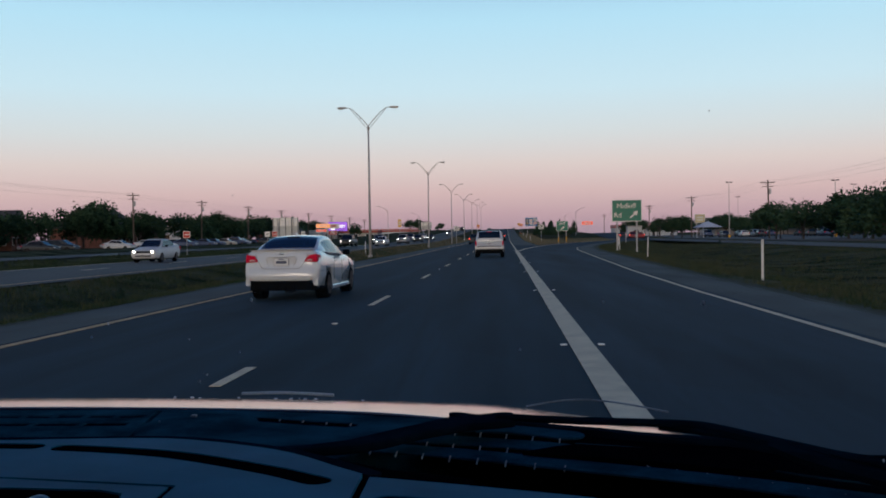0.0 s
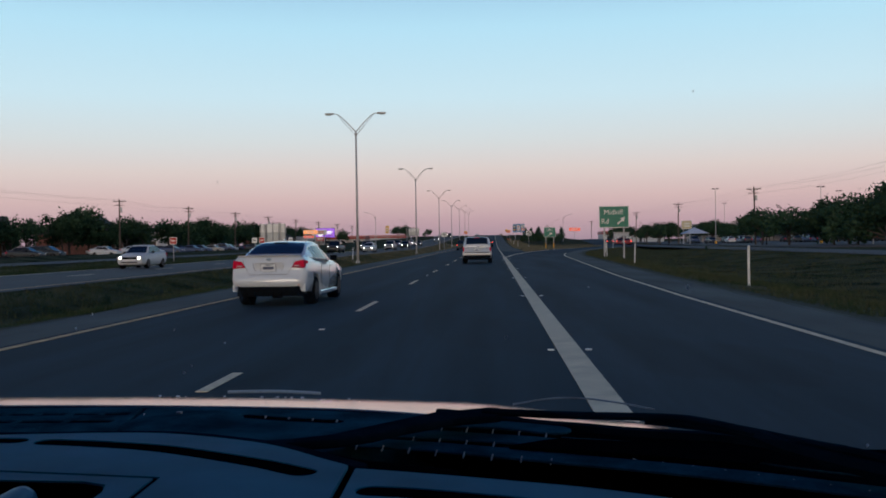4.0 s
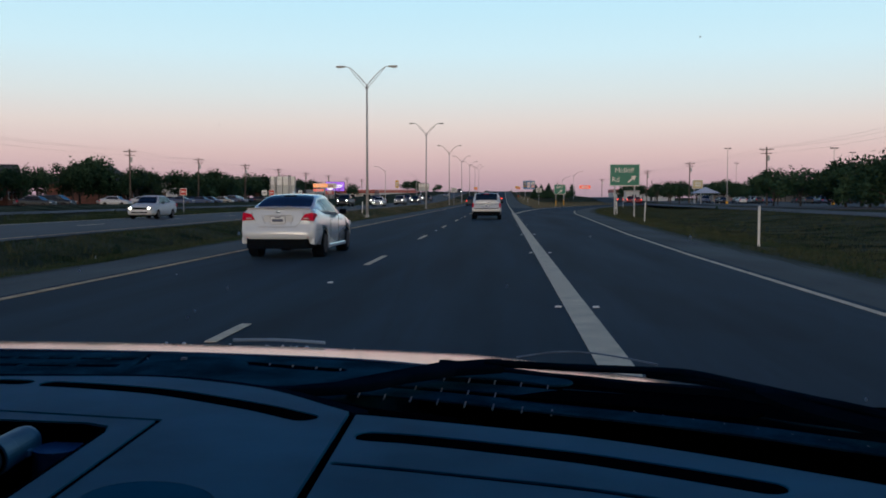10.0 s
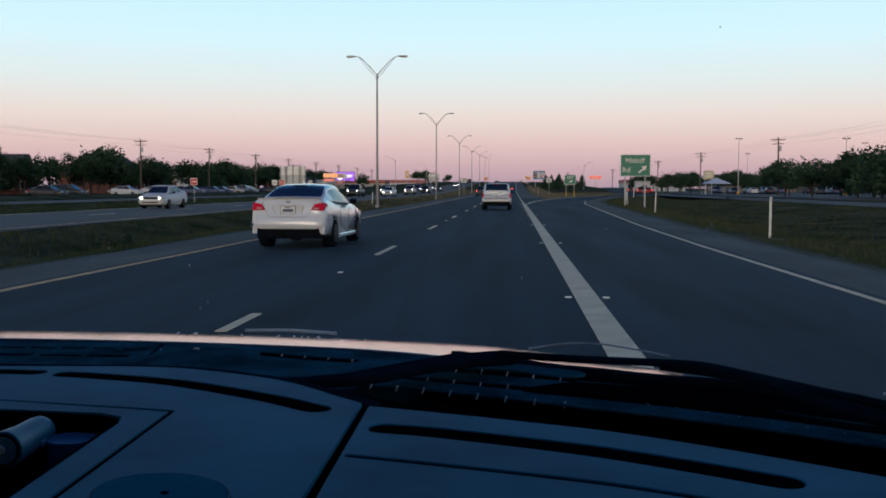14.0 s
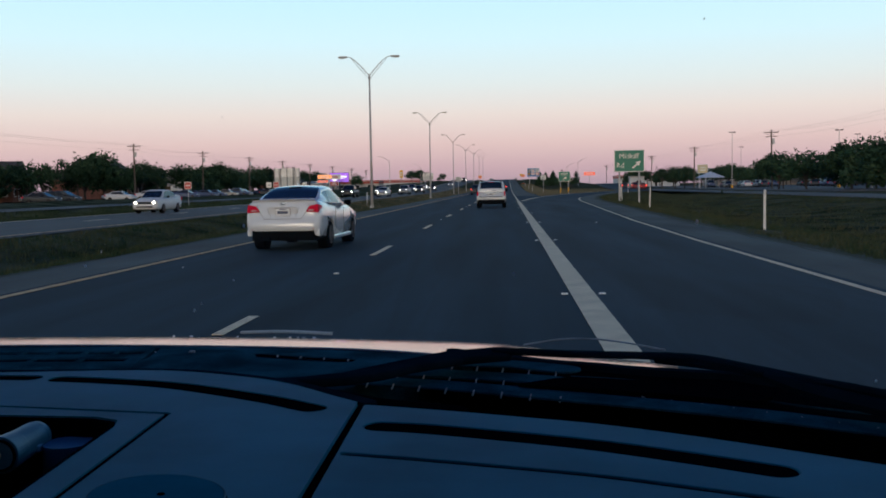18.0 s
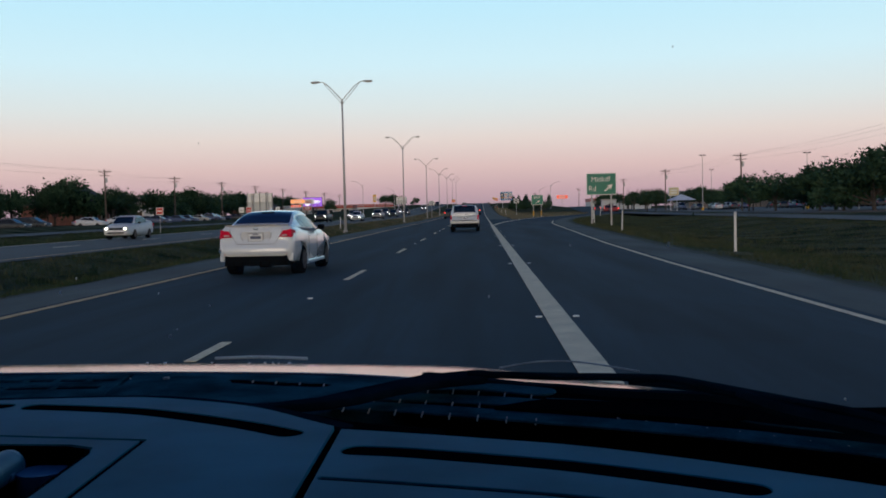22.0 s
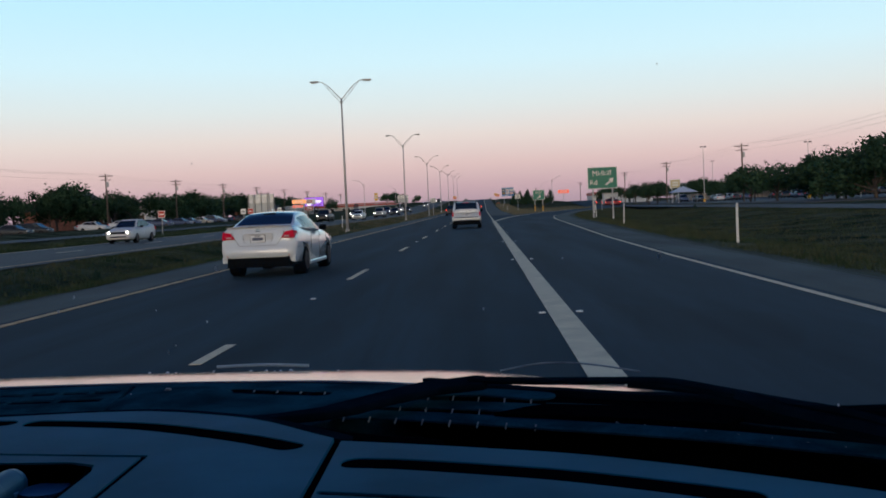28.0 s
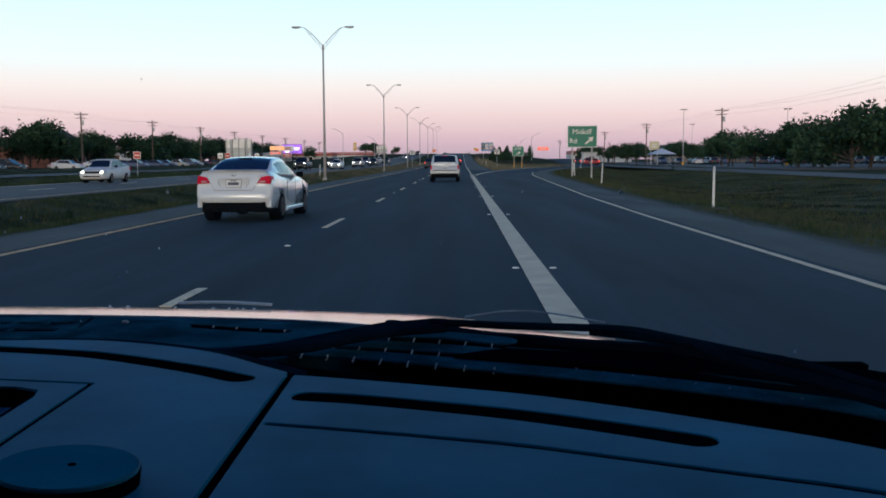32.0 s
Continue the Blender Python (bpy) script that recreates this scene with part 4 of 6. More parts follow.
def cabin_patch(rows, r0, r1, c0, c1, lift, thick=0.004):
    """Part of the cabin's skin, lifted off it, as a thin pane."""
    bm = bmesh.new()
    def at(i, j):
        i, j = max(0, min(len(rows) - 1, i)), max(0, min(len(rows[0]) - 1, j))
        return rows[i][j]
    out, inn = {}, {}
    for i in range(r0, r1 + 1):
        for j in range(c0(i), c1(i) + 1):
            n = (at(i, j + 1) - at(i, j - 1)).cross(at(i + 1, j) - at(i - 1, j))
            n = n.normalized() if n.length > 1e-9 else Vector((0, 0, 1))
            if n.dot(at(i, j) - Vector((0, at(i, j).y, 0.9))) < 0:
                n = -n
            out[i, j], inn[i, j] = bm.verts.new(at(i, j) + n * lift), bm.verts.new(at(i, j) + n * (lift - thick))
    for i in range(r0, r1):
        for j in range(max(c0(i), c0(i + 1)), min(c1(i), c1(i + 1))):
            for d in (out, inn):
                bm.faces.new((d[i, j], d[i, j + 1], d[i + 1, j + 1], d[i + 1, j]))
    loose = [v for v in bm.verts if not v.link_faces]
    bmesh.ops.delete(bm, geom=loose, context="VERTS")
    return bm


def rounded_cabin(car, spec, paint):
    rows = greenhouse(spec)
    n, m = len(rows) - 1, len(rows[0]) - 1
    part("cabin", loft(rows), paint, car, smooth=True)
    y0, y1 = rows[0][0].y, rows[-1][0].y
    row = lambda y: int(round((y - y0) / (y1 - y0) * n))
    mid0 = GH_SIDE + 5
    a, b = spec["glasshouse"]["rear_glass"]
    part("rear_window", cabin_patch(rows, row(a), row(b), lambda i: mid0, lambda i: m - mid0, 0.004), CARGLASS, car, "dark tinted rear window", smooth=True)
    a, b = spec["glasshouse"]["front_glass"]
    part("front_window", cabin_patch(rows, row(a), row(b), lambda i: mid0, lambda i: m - mid0, 0.004), CARGLASS, car, smooth=True)
    for a, b in spec["glasshouse"]["side_glass"]:
        part("side_window", cabin_patch(rows, row(a), row(b), lambda i: 1, lambda i: GH_SIDE, 0.004), SIDEGLASS, car, smooth=True)
        part("side_window", cabin_patch(rows, row(a), row(b), lambda i: m - GH_SIDE, lambda i: m - 1, 0.004), SIDEGLASS, car, smooth=True)


def wheel_parts(car, x, y, r, w, rim=RIM):
    s = 1 if x > 0 else -1
    bm = bmesh.new()
    bmesh.ops.create_cone(bm, cap_ends=True, segments=28, radius1=r, radius2=r, depth=w, matrix=Matrix.Translation((x - s * w / 2, y, r)) @ pose(0, 0, 0, 0, 90))
    bmesh.ops.bevel(bm, geom=[e for e in bm.edges if abs(e.verts[0].co.x - e.verts[1].co.x) < 1e-4], offset=0.025, segments=2, affect="EDGES")
    tyre = part("wheel", bm, TYRE, car)
    bm = bmesh.new()
    bmesh.ops.create_cone(bm, cap_ends=True, segments=24, radius1=r * 0.66, radius2=r * 0.66, depth=0.02, matrix=Matrix.Translation((x + s * 0.004, y, r)) @ pose(0, 0, 0, 0, 90))
    for k in range(5):
        box((0.02, 0.05, r * 0.6), (x + s * 0.012, y + r * 0.32 * math.sin(k * 1.2566), r + r * 0.32 * math.cos(k * 1.2566)), 0.006, bm, pose(0, 0, 0, -math.degrees(k * 1.2566)))
    part("rim", bm, rim, tyre)


def boxy_cabin(car, spec, paint):
    (yr, zr), (yf, zf), (yfr, zfr), (yrr, zrr) = spec["cabin"]
    wb, wt = spec["cabin_half"]
    low = [(-wb, yr, zr), (wb, yr, zr), (wb, yf, zf), (-wb, yf, zf)]
    top = [(-wt, yrr, zrr), (wt, yrr, zrr), (wt, yfr, zfr), (-wt, yfr, zfr)]
    bm = bmesh.new()
    a, b = [bm.verts.new(p) for p in low], [bm.verts.new(p) for p in top]
    c = [bm.verts.new((p[0] * 0.80, p[1] + (0.14 if i < 2 else -0.20), p[2] + 0.045)) for i, p in enumerate(top)]
    for r, s in ((a, b), (b, c)):
        for i in range(4):
            bm.faces.new((r[i], r[(i + 1) % 4], s[(i + 1) % 4], s[i]))
    bm.faces.new(c)
    bm.faces.new(a[::-1])
    cab = bevelled(part("cabin", bm, paint, car), 0.085, 4)
    V = [Vector(p) for p in low + top]
    part("rear_window", face_pane((V[0], V[1], V[5], V[4]), 0.055, 0.945, 0.07, 0.93, 0.004, round_=0.07), CARGLASS, car, "dark tinted rear window")
    part("front_window", face_pane((V[2], V[3], V[7], V[6]), 0.05, 0.95, 0.07, 0.93, 0.004, round_=0.06), CARGLASS, car)
    for s, q in ((1, (V[1], V[2], V[6], V[5])), (-1, (V[3], V[0], V[4], V[7]))):
        splits = spec["side"] if s > 0 else [(1 - b_, 1 - a_) for a_, b_ in spec["side"]]
        for u0, u1 in splits:
            part("side_window", face_pane(q, u0, u1, 0.10, 0.90, 0.016, 0.02, round_=0.06), SIDEGLASS, car)


def build_car(name, spec, paint, label, m, category="car", lit_front=False, lit_back=False, fine=False, group=""):
    """spec: length, lower-body stations, cabin corners and wheels. The rear bumper is at y = 0, the car looks towards +y."""
    car = thing(name, m, label, category, group)
    L = spec["length"]
    body = part("body", loft([section(*s) for s in spec["stations"]]), paint, car, smooth=True)
    wr, ww = spec["wheel"]
    cut = []
    for y in spec["axles"]:
        bm = bmesh.new()
        bmesh.ops.create_cone(bm, cap_ends=True, segments=26, radius1=wr + 0.032, radius2=wr + 0.032, depth=2.4, matrix=Matrix.Translation((0, y, wr + 0.01)) @ pose(0, 0, 0, 0, 90))
        cut.append(bm)
    if fine:
        keep = car.matrix_world.copy()
        car.matrix_world = Matrix()
        bpy.context.view_layer.update()
        carve(body, cut)
        car.matrix_world = keep
    else:
        for bm in cut:
            bm.free()
    W = spec["half"]
    part("underbody", box((W * 1.72, L * 0.90, 0.22), (0, L / 2, 0.36), 0.04), BLACKPLASTIC, car)
    for y in spec["axles"]:
        for s in (-1, 1):
            if fine:
                part("wheel_well", tube((s * (W - 0.26), y, wr + 0.01), (s * (W - 0.24), y, wr + 0.01), wr + 0.05, n=20), BLACKPLASTIC, car)
            wheel_parts(car, s * (W - (0.012 if fine else -0.004)), y, wr, ww)
    if fine:
        rounded_cabin(car, spec, paint)
    else:
        boxy_cabin(car, spec, paint)
    for s in (-1, 1):
        lx, ly, lz = spec["lamp_at"]
        if fine and spec is SEDAN:
            back_q = [(0.560, 0.050, 0.880), (0.650, 0.060, 1.015), (0.850, 0.075, 1.050), (0.872, 0.050, 0.860)]
            front_q = [(0.560, 0.22, 0.880), (0.650, 0.22, 1.015), (0.886, 0.36, 1.020), (0.892, 0.36, 0.92)]
            lb = loft([[(s * x * 0.945, y, z) for x, y, z in q] for q in (back_q, front_q)])
            bevelled(part("tail_lamp", lb, TAILRED, car, "red tail lamp"), 0.012)
        else:
            part("tail_lamp", box(spec["lamp"], (s * lx, ly, lz), 0.025, seg=2), TAILLIT if lit_back else TAILRED, car, "red tail lamp")
        unit = part("headlight", box((0.34, 0.16, 0.14), (s * (W - 0.27), L - 0.13, spec["front_z"]), 0.03, seg=2), LAMPLENS, car)
        if lit_front:
            part("beam", tube((s * (W - 0.30), L - 0.06, spec["front_z"]), (s * (W - 0.30), L - 0.035, spec["front_z"]), 0.065, n=14), HEADLIGHT, unit, "lit round lamp")
        if lit_front:
            part("fog_lamp", box((0.16, 0.06, 0.09), (s * (W - 0.30), L - 0.035, 0.46), 0.02), LAMPLENS, car)
        mz, my = spec["mirror"]
        part("mirror", box((0.17, 0.10, 0.13), (s * (W + 0.02), my, mz - 0.02), 0.03, seg=2), BLACKPLASTIC, car, "black door mirror")
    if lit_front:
        part("front_grille", box((W * 1.0, 0.08, 0.15), (0, L - 0.05, spec["front_z"] - 0.03), 0.02), BLACKPLASTIC, car, "dark front grille")
        part("bumper_intake", box((W * 1.2, 0.06, 0.10), (0, L - 0.02, 0.43), 0.02), BLACKPLASTIC, car)
    return car


SEDAN = dict(glasshouse=dict(roof=((0.50, 1.13), (0.80, 1.255), (1.07, 1.37), (1.35, 1.448), (1.75, 1.478), (2.15, 1.475), (2.55, 1.43), (3.0, 1.24), (3.50, 0.99)),
                             belt=((0.50, 1.115), (1.2, 1.05), (2.5, 0.985), (3.5, 0.965)), wide=((0.50, 0.70), (0.95, 0.79), (1.6, 0.83), (2.6, 0.83), (3.5, 0.70)),
                             top=((0.50, 0.56), (1.2, 0.60), (2.0, 0.605), (2.8, 0.585), (3.5, 0.54)), rear_glass=(0.60, 1.33), front_glass=(2.62, 3.42), side_glass=((1.12, 1.40), (1.46, 2.22), (2.32, 3.12))),
             length=4.6, half=0.8975, wheel=(0.325, 0.235), axles=(0.98, 3.63), cabin=((0.62, 1.06), (3.50, 0.97), (2.70, 1.465), (1.30, 1.455)), cabin_half=(0.755, 0.575),
             side=((0.10, 0.28), (0.29, 0.56), (0.58, 0.90)), lamp=(0.30, 0.20, 0.19), lamp_at=(0.735, 0.135, 0.88), front_z=0.70, mirror=(1.06, 2.86),
             stations=((0.0, 0.70, 0.47, 0.64, 0.0), (0.035, 0.79, 0.45, 0.71, 0.0), (0.075, 0.82, 0.36, 0.84, 0.01), (0.10, 0.84, 0.33, 1.04, 0.01), (0.135, 0.855, 0.31, 1.115, 0.012),
                       (0.26, 0.872, 0.28, 1.135), (0.66, 0.892, 0.24, 1.125), (1.3, 0.8975, 0.22, 1.055), (2.4, 0.8975, 0.22, 1.0), (3.4, 0.8975, 0.22, 0.985, 0.04),
                       (4.0, 0.89, 0.24, 0.90, 0.04), (4.36, 0.85, 0.26, 0.80, 0.03), (4.52, 0.76, 0.28, 0.70), (4.6, 0.62, 0.34, 0.58)))
MINIVAN = dict(glasshouse=dict(roof=((0.09, 1.04), (0.16, 1.30), (0.27, 1.56), (0.50, 1.665), (1.3, 1.69), (2.4, 1.68), (3.0, 1.60), (3.5, 1.32), (4.05, 1.02)),
                               belt=((0.09, 1.02), (2.0, 1.01), (4.05, 1.0)), wide=((0.09, 0.82), (0.5, 0.87), (3.0, 0.88), (4.05, 0.76)),
                               top=((0.09, 0.70), (0.6, 0.74), (2.6, 0.735), (4.05, 0.62)), rear_glass=(0.12, 0.38), front_glass=(3.05, 3.92), side_glass=((0.42, 1.20), (1.30, 2.20), (2.30, 3.10))),
               length=4.85, half=0.93, wheel=(0.345, 0.225), axles=(0.95, 3.85), cabin=((0.10, 1.02), (4.0, 1.0), (3.0, 1.62), (0.32, 1.60)), cabin_half=(0.84, 0.685),
               side=((0.03, 0.28), (0.30, 0.54), (0.56, 0.80)), lamp=(0.085, 0.13, 0.30), lamp_at=(0.835, 0.125, 0.90), front_z=0.75, mirror=(1.10, 3.35),
               stations=((0.0, 0.78, 0.42, 0.62, 0.0), (0.04, 0.88, 0.36, 0.68, 0.0), (0.08, 0.90, 0.32, 0.95, 0.01), (0.11, 0.91, 0.30, 1.03, 0.01), (0.4, 0.925, 0.28, 1.05), (1.5, 0.93, 0.26, 1.04),
                         (3.4, 0.93, 0.26, 1.03, 0.03), (4.1, 0.92, 0.26, 1.0, 0.04), (4.6, 0.86, 0.28, 0.86, 0.03), (4.78, 0.76, 0.32, 0.72), (4.85, 0.62, 0.36, 0.6)))
PICKUP = dict(length=5.6, half=0.97, wheel=(0.39, 0.26), axles=(1.15, 4.65), cabin=((2.05, 1.12), (4.30, 1.12), (3.75, 1.80), (2.20, 1.80)), cabin_half=(0.86, 0.72),
              side=((0.06, 0.44), (0.47, 0.84)), lamp=(0.14, 0.12, 0.32), lamp_at=(0.86, 0.05, 0.95), front_z=0.92, mirror=(1.25, 3.75),
              stations=((0.0, 0.90, 0.55, 1.10, 0.0), (0.05, 0.95, 0.48, 1.14, 0.0), (0.4, 0.97, 0.42, 1.14, 0.0), (2.0, 0.97, 0.40, 1.13, 0.0), (4.2, 0.97, 0.40, 1.12, 0.03), (4.9, 0.97, 0.42, 1.08, 0.03),
                        (5.4, 0.93, 0.44, 1.0, 0.02), (5.55, 0.86, 0.46, 0.92), (5.6, 0.74, 0.5, 0.8)))


def number_plate(car, y, z, w=0.31, h=0.155):
    p = part("number_plate", box((w + 0.018, 0.018, h + 0.018), (0, y, z), 0.005), BLACKPLASTIC, car)
    part("plate_face", box((w, 0.006, h), (0, y - 0.011, z), 0.002), PLATE, p, "pale plate with dark bars")
    part("plate_bar", box((w * 0.74, 0.004, h * 0.38), (0, y - 0.016, z - 0.006)), PLATEBAR, p)
    part("plate_bar", box((w * 0.42, 0.004, h * 0.12), (0, y - 0.016, z + h * 0.36)), PLATEBAR, p)


# white sedan in the left lane
sedan = build_car("sedan", SEDAN, WHITEPAINT, "pearl white sedan with dark glass and red tail lamps", pose(-5.05, 21.0, 0, 0, 0, -1.8), fine=True)
part("rear_valance", prism([(-0.705, 0.03), (0.705, 0.03), (0.78, 0.25), (-0.78, 0.25)], 0.235, 0.465), BLACKPLASTIC, sedan, "black lower bumper with diffuser")
for k in range(4):
    part("diffuser_fin", box((0.018, 0.16, 0.10), (-0.30 + 0.2 * k, 0.06, 0.275), 0.004), BLACKPLASTIC, sedan)
for x in (-0.62, -0.52, 0.52, 0.62):
    part("exhaust_tip", tube((x, -0.005, 0.295), (x, 0.16, 0.295), 0.040, n=16), BLACKPLASTIC, sedan, "round dark exhaust tip")
part("trunk_lip", loft([[(x, y - 0.05 * (1 - (x / 0.74) ** 2), z + 0.020 * (1 - (x / 0.74) ** 2)) for y, z in ((0.135, 1.120), (0.30, 1.136), (0.30, 1.144), (0.120, 1.140))] for x in (-0.72, -0.5, -0.25, 0, 0.25, 0.5, 0.72)]), WHITEPAINT, sedan, "small white lip spoiler", smooth=False)
SEAM = mat("seam_shadow", (0.10, 0.10, 0.10), 0.8)
for s_ in (-1, 1):
    part("boot_seam", sweep([(s_ * 0.60, 0.096, 1.06), (s_ * 0.56, 0.084, 0.94), (s_ * 0.50, 0.066, 0.83), (s_ * 0.44, 0.045, 0.745)], 0.0035, 5), SEAM, sedan, "dark cut line of the boot lid")
    part("recess_edge", sweep([(s_ * 0.36, 0.080, 0.975), (s_ * 0.33, 0.072, 0.86), (s_ * 0.28, 0.060, 0.785)], 0.004, 5), SEAM, sedan, "shaded edge of the plate recess")
part("plate_recess", box((0.66, 0.03, 0.20), (0, 0.086, 0.88), 0.008), mat("recess_grey", (0.55, 0.57, 0.60), 0.4, vary=0.06), sedan)
number_plate(sedan, 0.064, 0.875, 0.33, 0.17)
part("plate_garnish", box((0.62, 0.03, 0.030), (0, 0.074, 0.990), 0.008), WHITEPAINT, sedan)
bm = bmesh.new()
bmesh.ops.create_uvsphere(bm, u_segments=16, v_segments=8, radius=1, matrix=Matrix.Translation((0, 0.092, 1.062)) @ Matrix.Diagonal((0.060, 0.014, 0.032, 1)))
part("badge", bm, CHROME, sedan, "small oval chrome badge")
for s in (-1, 1):
    part("reverse_lamp", box((0.13, 0.05, 0.040), (s * 0.655, 0.040, 0.915), 0.012), TAILWHITE, sedan, "clear strip in the tail lamp")
    part("bumper_corner", box((0.10, 0.26, 0.16), (s * 0.785, 0.20, 0.415), 0.035, seg=2), WHITEPAINT, sedan)
    part("side_skirt", box((0.05, 1.95, 0.10), (s * 0.885, 2.30, 0.245), 0.02), WHITEPAINT, sedan)
    part("bumper_reflector", box((0.10, 0.012, 0.03), (s * 0.66, 0.016, 0.50), 0.004), TAILRED, sedan)
    for y in (1.50, 2.42, 3.28):
        part("door_seam", box((0.006, 0.010, 0.56), (s * 0.898, y, 0.66)), BLACKPLASTIC, sedan)
    for y in (1.62, 2.55):
        part("door_handle", box((0.03, 0.17, 0.025), (s * 0.902, y, 0.86), 0.008), WHITEPAINT, sedan)
    part("bumper_crease", box((0.012, 0.30, 0.008), (s * 0.872, 0.30, 0.66)), SEAM, sedan)
part("bumper_seam", box((0.88, 0.008, 0.008), (0, 0.036, 0.722)), SEAM, sedan)
part("roof_fin", loft([[(-0.02, 1.42, 1.49), (0.02, 1.42, 1.49), (0.004, 1.44, 1.55), (-0.004, 1.44, 1.55)], [(-0.02, 1.62, 1.50), (0.02, 1.62, 1.50), (0.006, 1.60, 1.51), (-0.006, 1.60, 1.51)]]), WHITEPAINT, sedan)
part("high_brake_lamp", box((0.30, 0.03, 0.02), (0, 1.21, 1.43), 0.006), BLACKPLASTIC, sedan)

# silver minivan ahead in the same lane
van = build_car("minivan", MINIVAN, SILVER, "silver minivan with dark rear glass and roof rails", pose(-1.03, 59.3, 0), fine=True)
part("rear_bumper", box((1.78, 0.20, 0.17), (0, 0.02, 0.605), 0.05, seg=2), SILVER, van)
part("bumper_step", box((1.50, 0.22, 0.035), (0, 0.02, 0.70), 0.01), BLACKPLASTIC, van)
part("rear_valance", box((1.70, 0.20, 0.26), (0, 0.025, 0.385), 0.03), BLACKPLASTIC, van, "black lower valance")
number_plate(van, 0.062, 0.86)
part("plate_garnish", box((0.80, 0.04, 0.05), (0, 0.065, 0.97), 0.01), CHROME, van)
for s in (-1, 1):
    part("roof_rail", sweep([(s * 0.60, 0.55, 1.65), (s * 0.60, 0.62, 1.70), (s * 0.60, 2.7, 1.71), (s * 0.60, 2.8, 1.66)], 0.018, 6), BLACKPLASTIC, van)
for y in (0.9, 2.3):
    part("roof_bar", tube((-0.60, y, 1.70), (0.60, y, 1.70), 0.014, n=6), BLACKPLASTIC, van)
part("high_brake_lamp", box((0.34, 0.05, 0.03), (0, 0.30, 1.625), 0.008), TAILRED, van)
part("rear_wiper", tube((0.0, 0.085, 1.06), (0.33, 0.10, 1.13), 0.010, n=6), BLACKPLASTIC, van)

# oncoming traffic and the cars far ahead
back = 180
for k, (x, y, sp, col) in enumerate(((-23.0, 63.5, SEDAN, 0), (-23.2, 142, PICKUP, 2), (-23.0, 118, MINIVAN, 3), (-19.3, 150, SEDAN, 0), (-23.1, 176, PICKUP, 1), (-19.5, 214, MINIVAN, 2), (-22.8, 265, SEDAN, 0), (-19.5, 330, SEDAN, 1), (-19.5, 430, PICKUP, 2),
                                      (-19.4, 182, PICKUP, 1), (-19.5, 250, SEDAN, 2), (-23.0, 232, PICKUP, 3))):
    build_car(("pickup" if sp is PICKUP else "oncoming_car"), sp, PARKPAINT[col], ("dark pickup" if sp is PICKUP else "car") + " coming the other way with its headlights on", pose(x, y, rise(y), 0, 0, back),
              "pickup" if sp is PICKUP else "car", lit_front=True, group="oncoming traffic")
for k, (x, y, sp, col) in enumerate(((-4.9, 150, MINIVAN, 2), (-1.0, 240, SEDAN, 2), (-4.7, 330, PICKUP, 1))):
    build_car("car_ahead", sp, PARKPAINT[col], "car driving ahead in the distance", pose(x, y, rise(y)), "car", lit_back=k != 2, group="traffic ahead")
for k, (x, y, sp, col) in enumerate(((30, 214, SEDAN, 4), (30, 226, MINIVAN, 4), (30.5, 250, SEDAN, 2))):
    build_car("waiting_car", sp, PARKPAINT[col], "car waiting on the frontage road with its brake lamps lit", pose(x, y, 0.03), "car", lit_back=True, group="frontage road traffic")

# parked cars
rnd = random.Random(7)
protos = []
for k, (sp, col) in enumerate(((SEDAN, 0), (SEDAN, 2), (MINIVAN, 1), (MINIVAN, 0), (PICKUP, 0), (PICKUP, 3), (SEDAN, 5), (MINIVAN, 2), (SEDAN, 3))):
    nm = {0: "parked_sedan", 1: "parked_minivan", 2: "parked_pickup"}[(SEDAN, MINIVAN, PICKUP).index(sp)]
    colour = ("white", "grey", "black", "navy", "red", "beige")[col]
    x0 = -61.0 if k % 2 else -70.0
    protos.append((build_car(nm, sp, PARKPAINT[col], colour + " " + nm.split("_")[1] + " parked in the lot", pose(x0, 52 + 5.2 * k, 0.05, 0, 0, -90 if k % 2 else 90), "pickup" if sp is PICKUP else "car", group="parked cars"), sp))
dark = [protos[i] for i in (0, 1, 1, 2, 5, 5, 6, 7, 7, 8, 8)]
for row, x, turn in ((0, -61.0, -90), (1, -70.0, 90)):
    for k in range(34):
        if rnd.random() < 0.50 or (100 + 3.1 * k * 2 > 330):
            continue
        copy_thing(rnd.choice(dark)[0], pose(x + rnd.uniform(-0.4, 0.4), 104 + 3.05 * k * 2, 0.05, 0, 0, turn + rnd.uniform(-4, 4)))
for row, y, turn in ((0, 216, 0), (1, 224, 180), (2, 235, 0), (3, 242, 180)):
    for k in range(24):
        if rnd.random() < 0.42:
            continue
        copy_thing(rnd.choice(dark)[0], pose(50 + 3.6 * k, y + rnd.uniform(-0.5, 0.5), 0.05, 0, 0, turn + rnd.uniform(-3, 3)))

# ---- road markings ----
def strip(name, pts, width, material, label, dz=0.012):
    """A painted line along plan points, laid over the road."""
    bm = bmesh.new()
    p = [Vector((x, y)) for x, y in pts]
    rows = []
    for i, q in enumerate(p):
        d = (p[min(i + 1, len(p) - 1)] - p[max(i - 1, 0)]).normalized()
        n = Vector((-d.y, d.x)) * width / 2
        rows.append([bm.verts.new((*(q + n), rise(q.y) + dz)), bm.verts.new((*(q - n), rise(q.y) + dz))])
    for a, b in zip(rows, rows[1:]):
        bm.faces.new((a[0], a[1], b[1], b[0]))
    geo = bmesh.ops.extrude_face_region(bm, geom=bm.faces[:])
    bmesh.ops.translate(bm, verts=[v for v in geo["geom"] if isinstance(v, bmesh.types.BMVert)], vec=(0, 0, -0.006))
    return part(name, bm, material, highway, label)


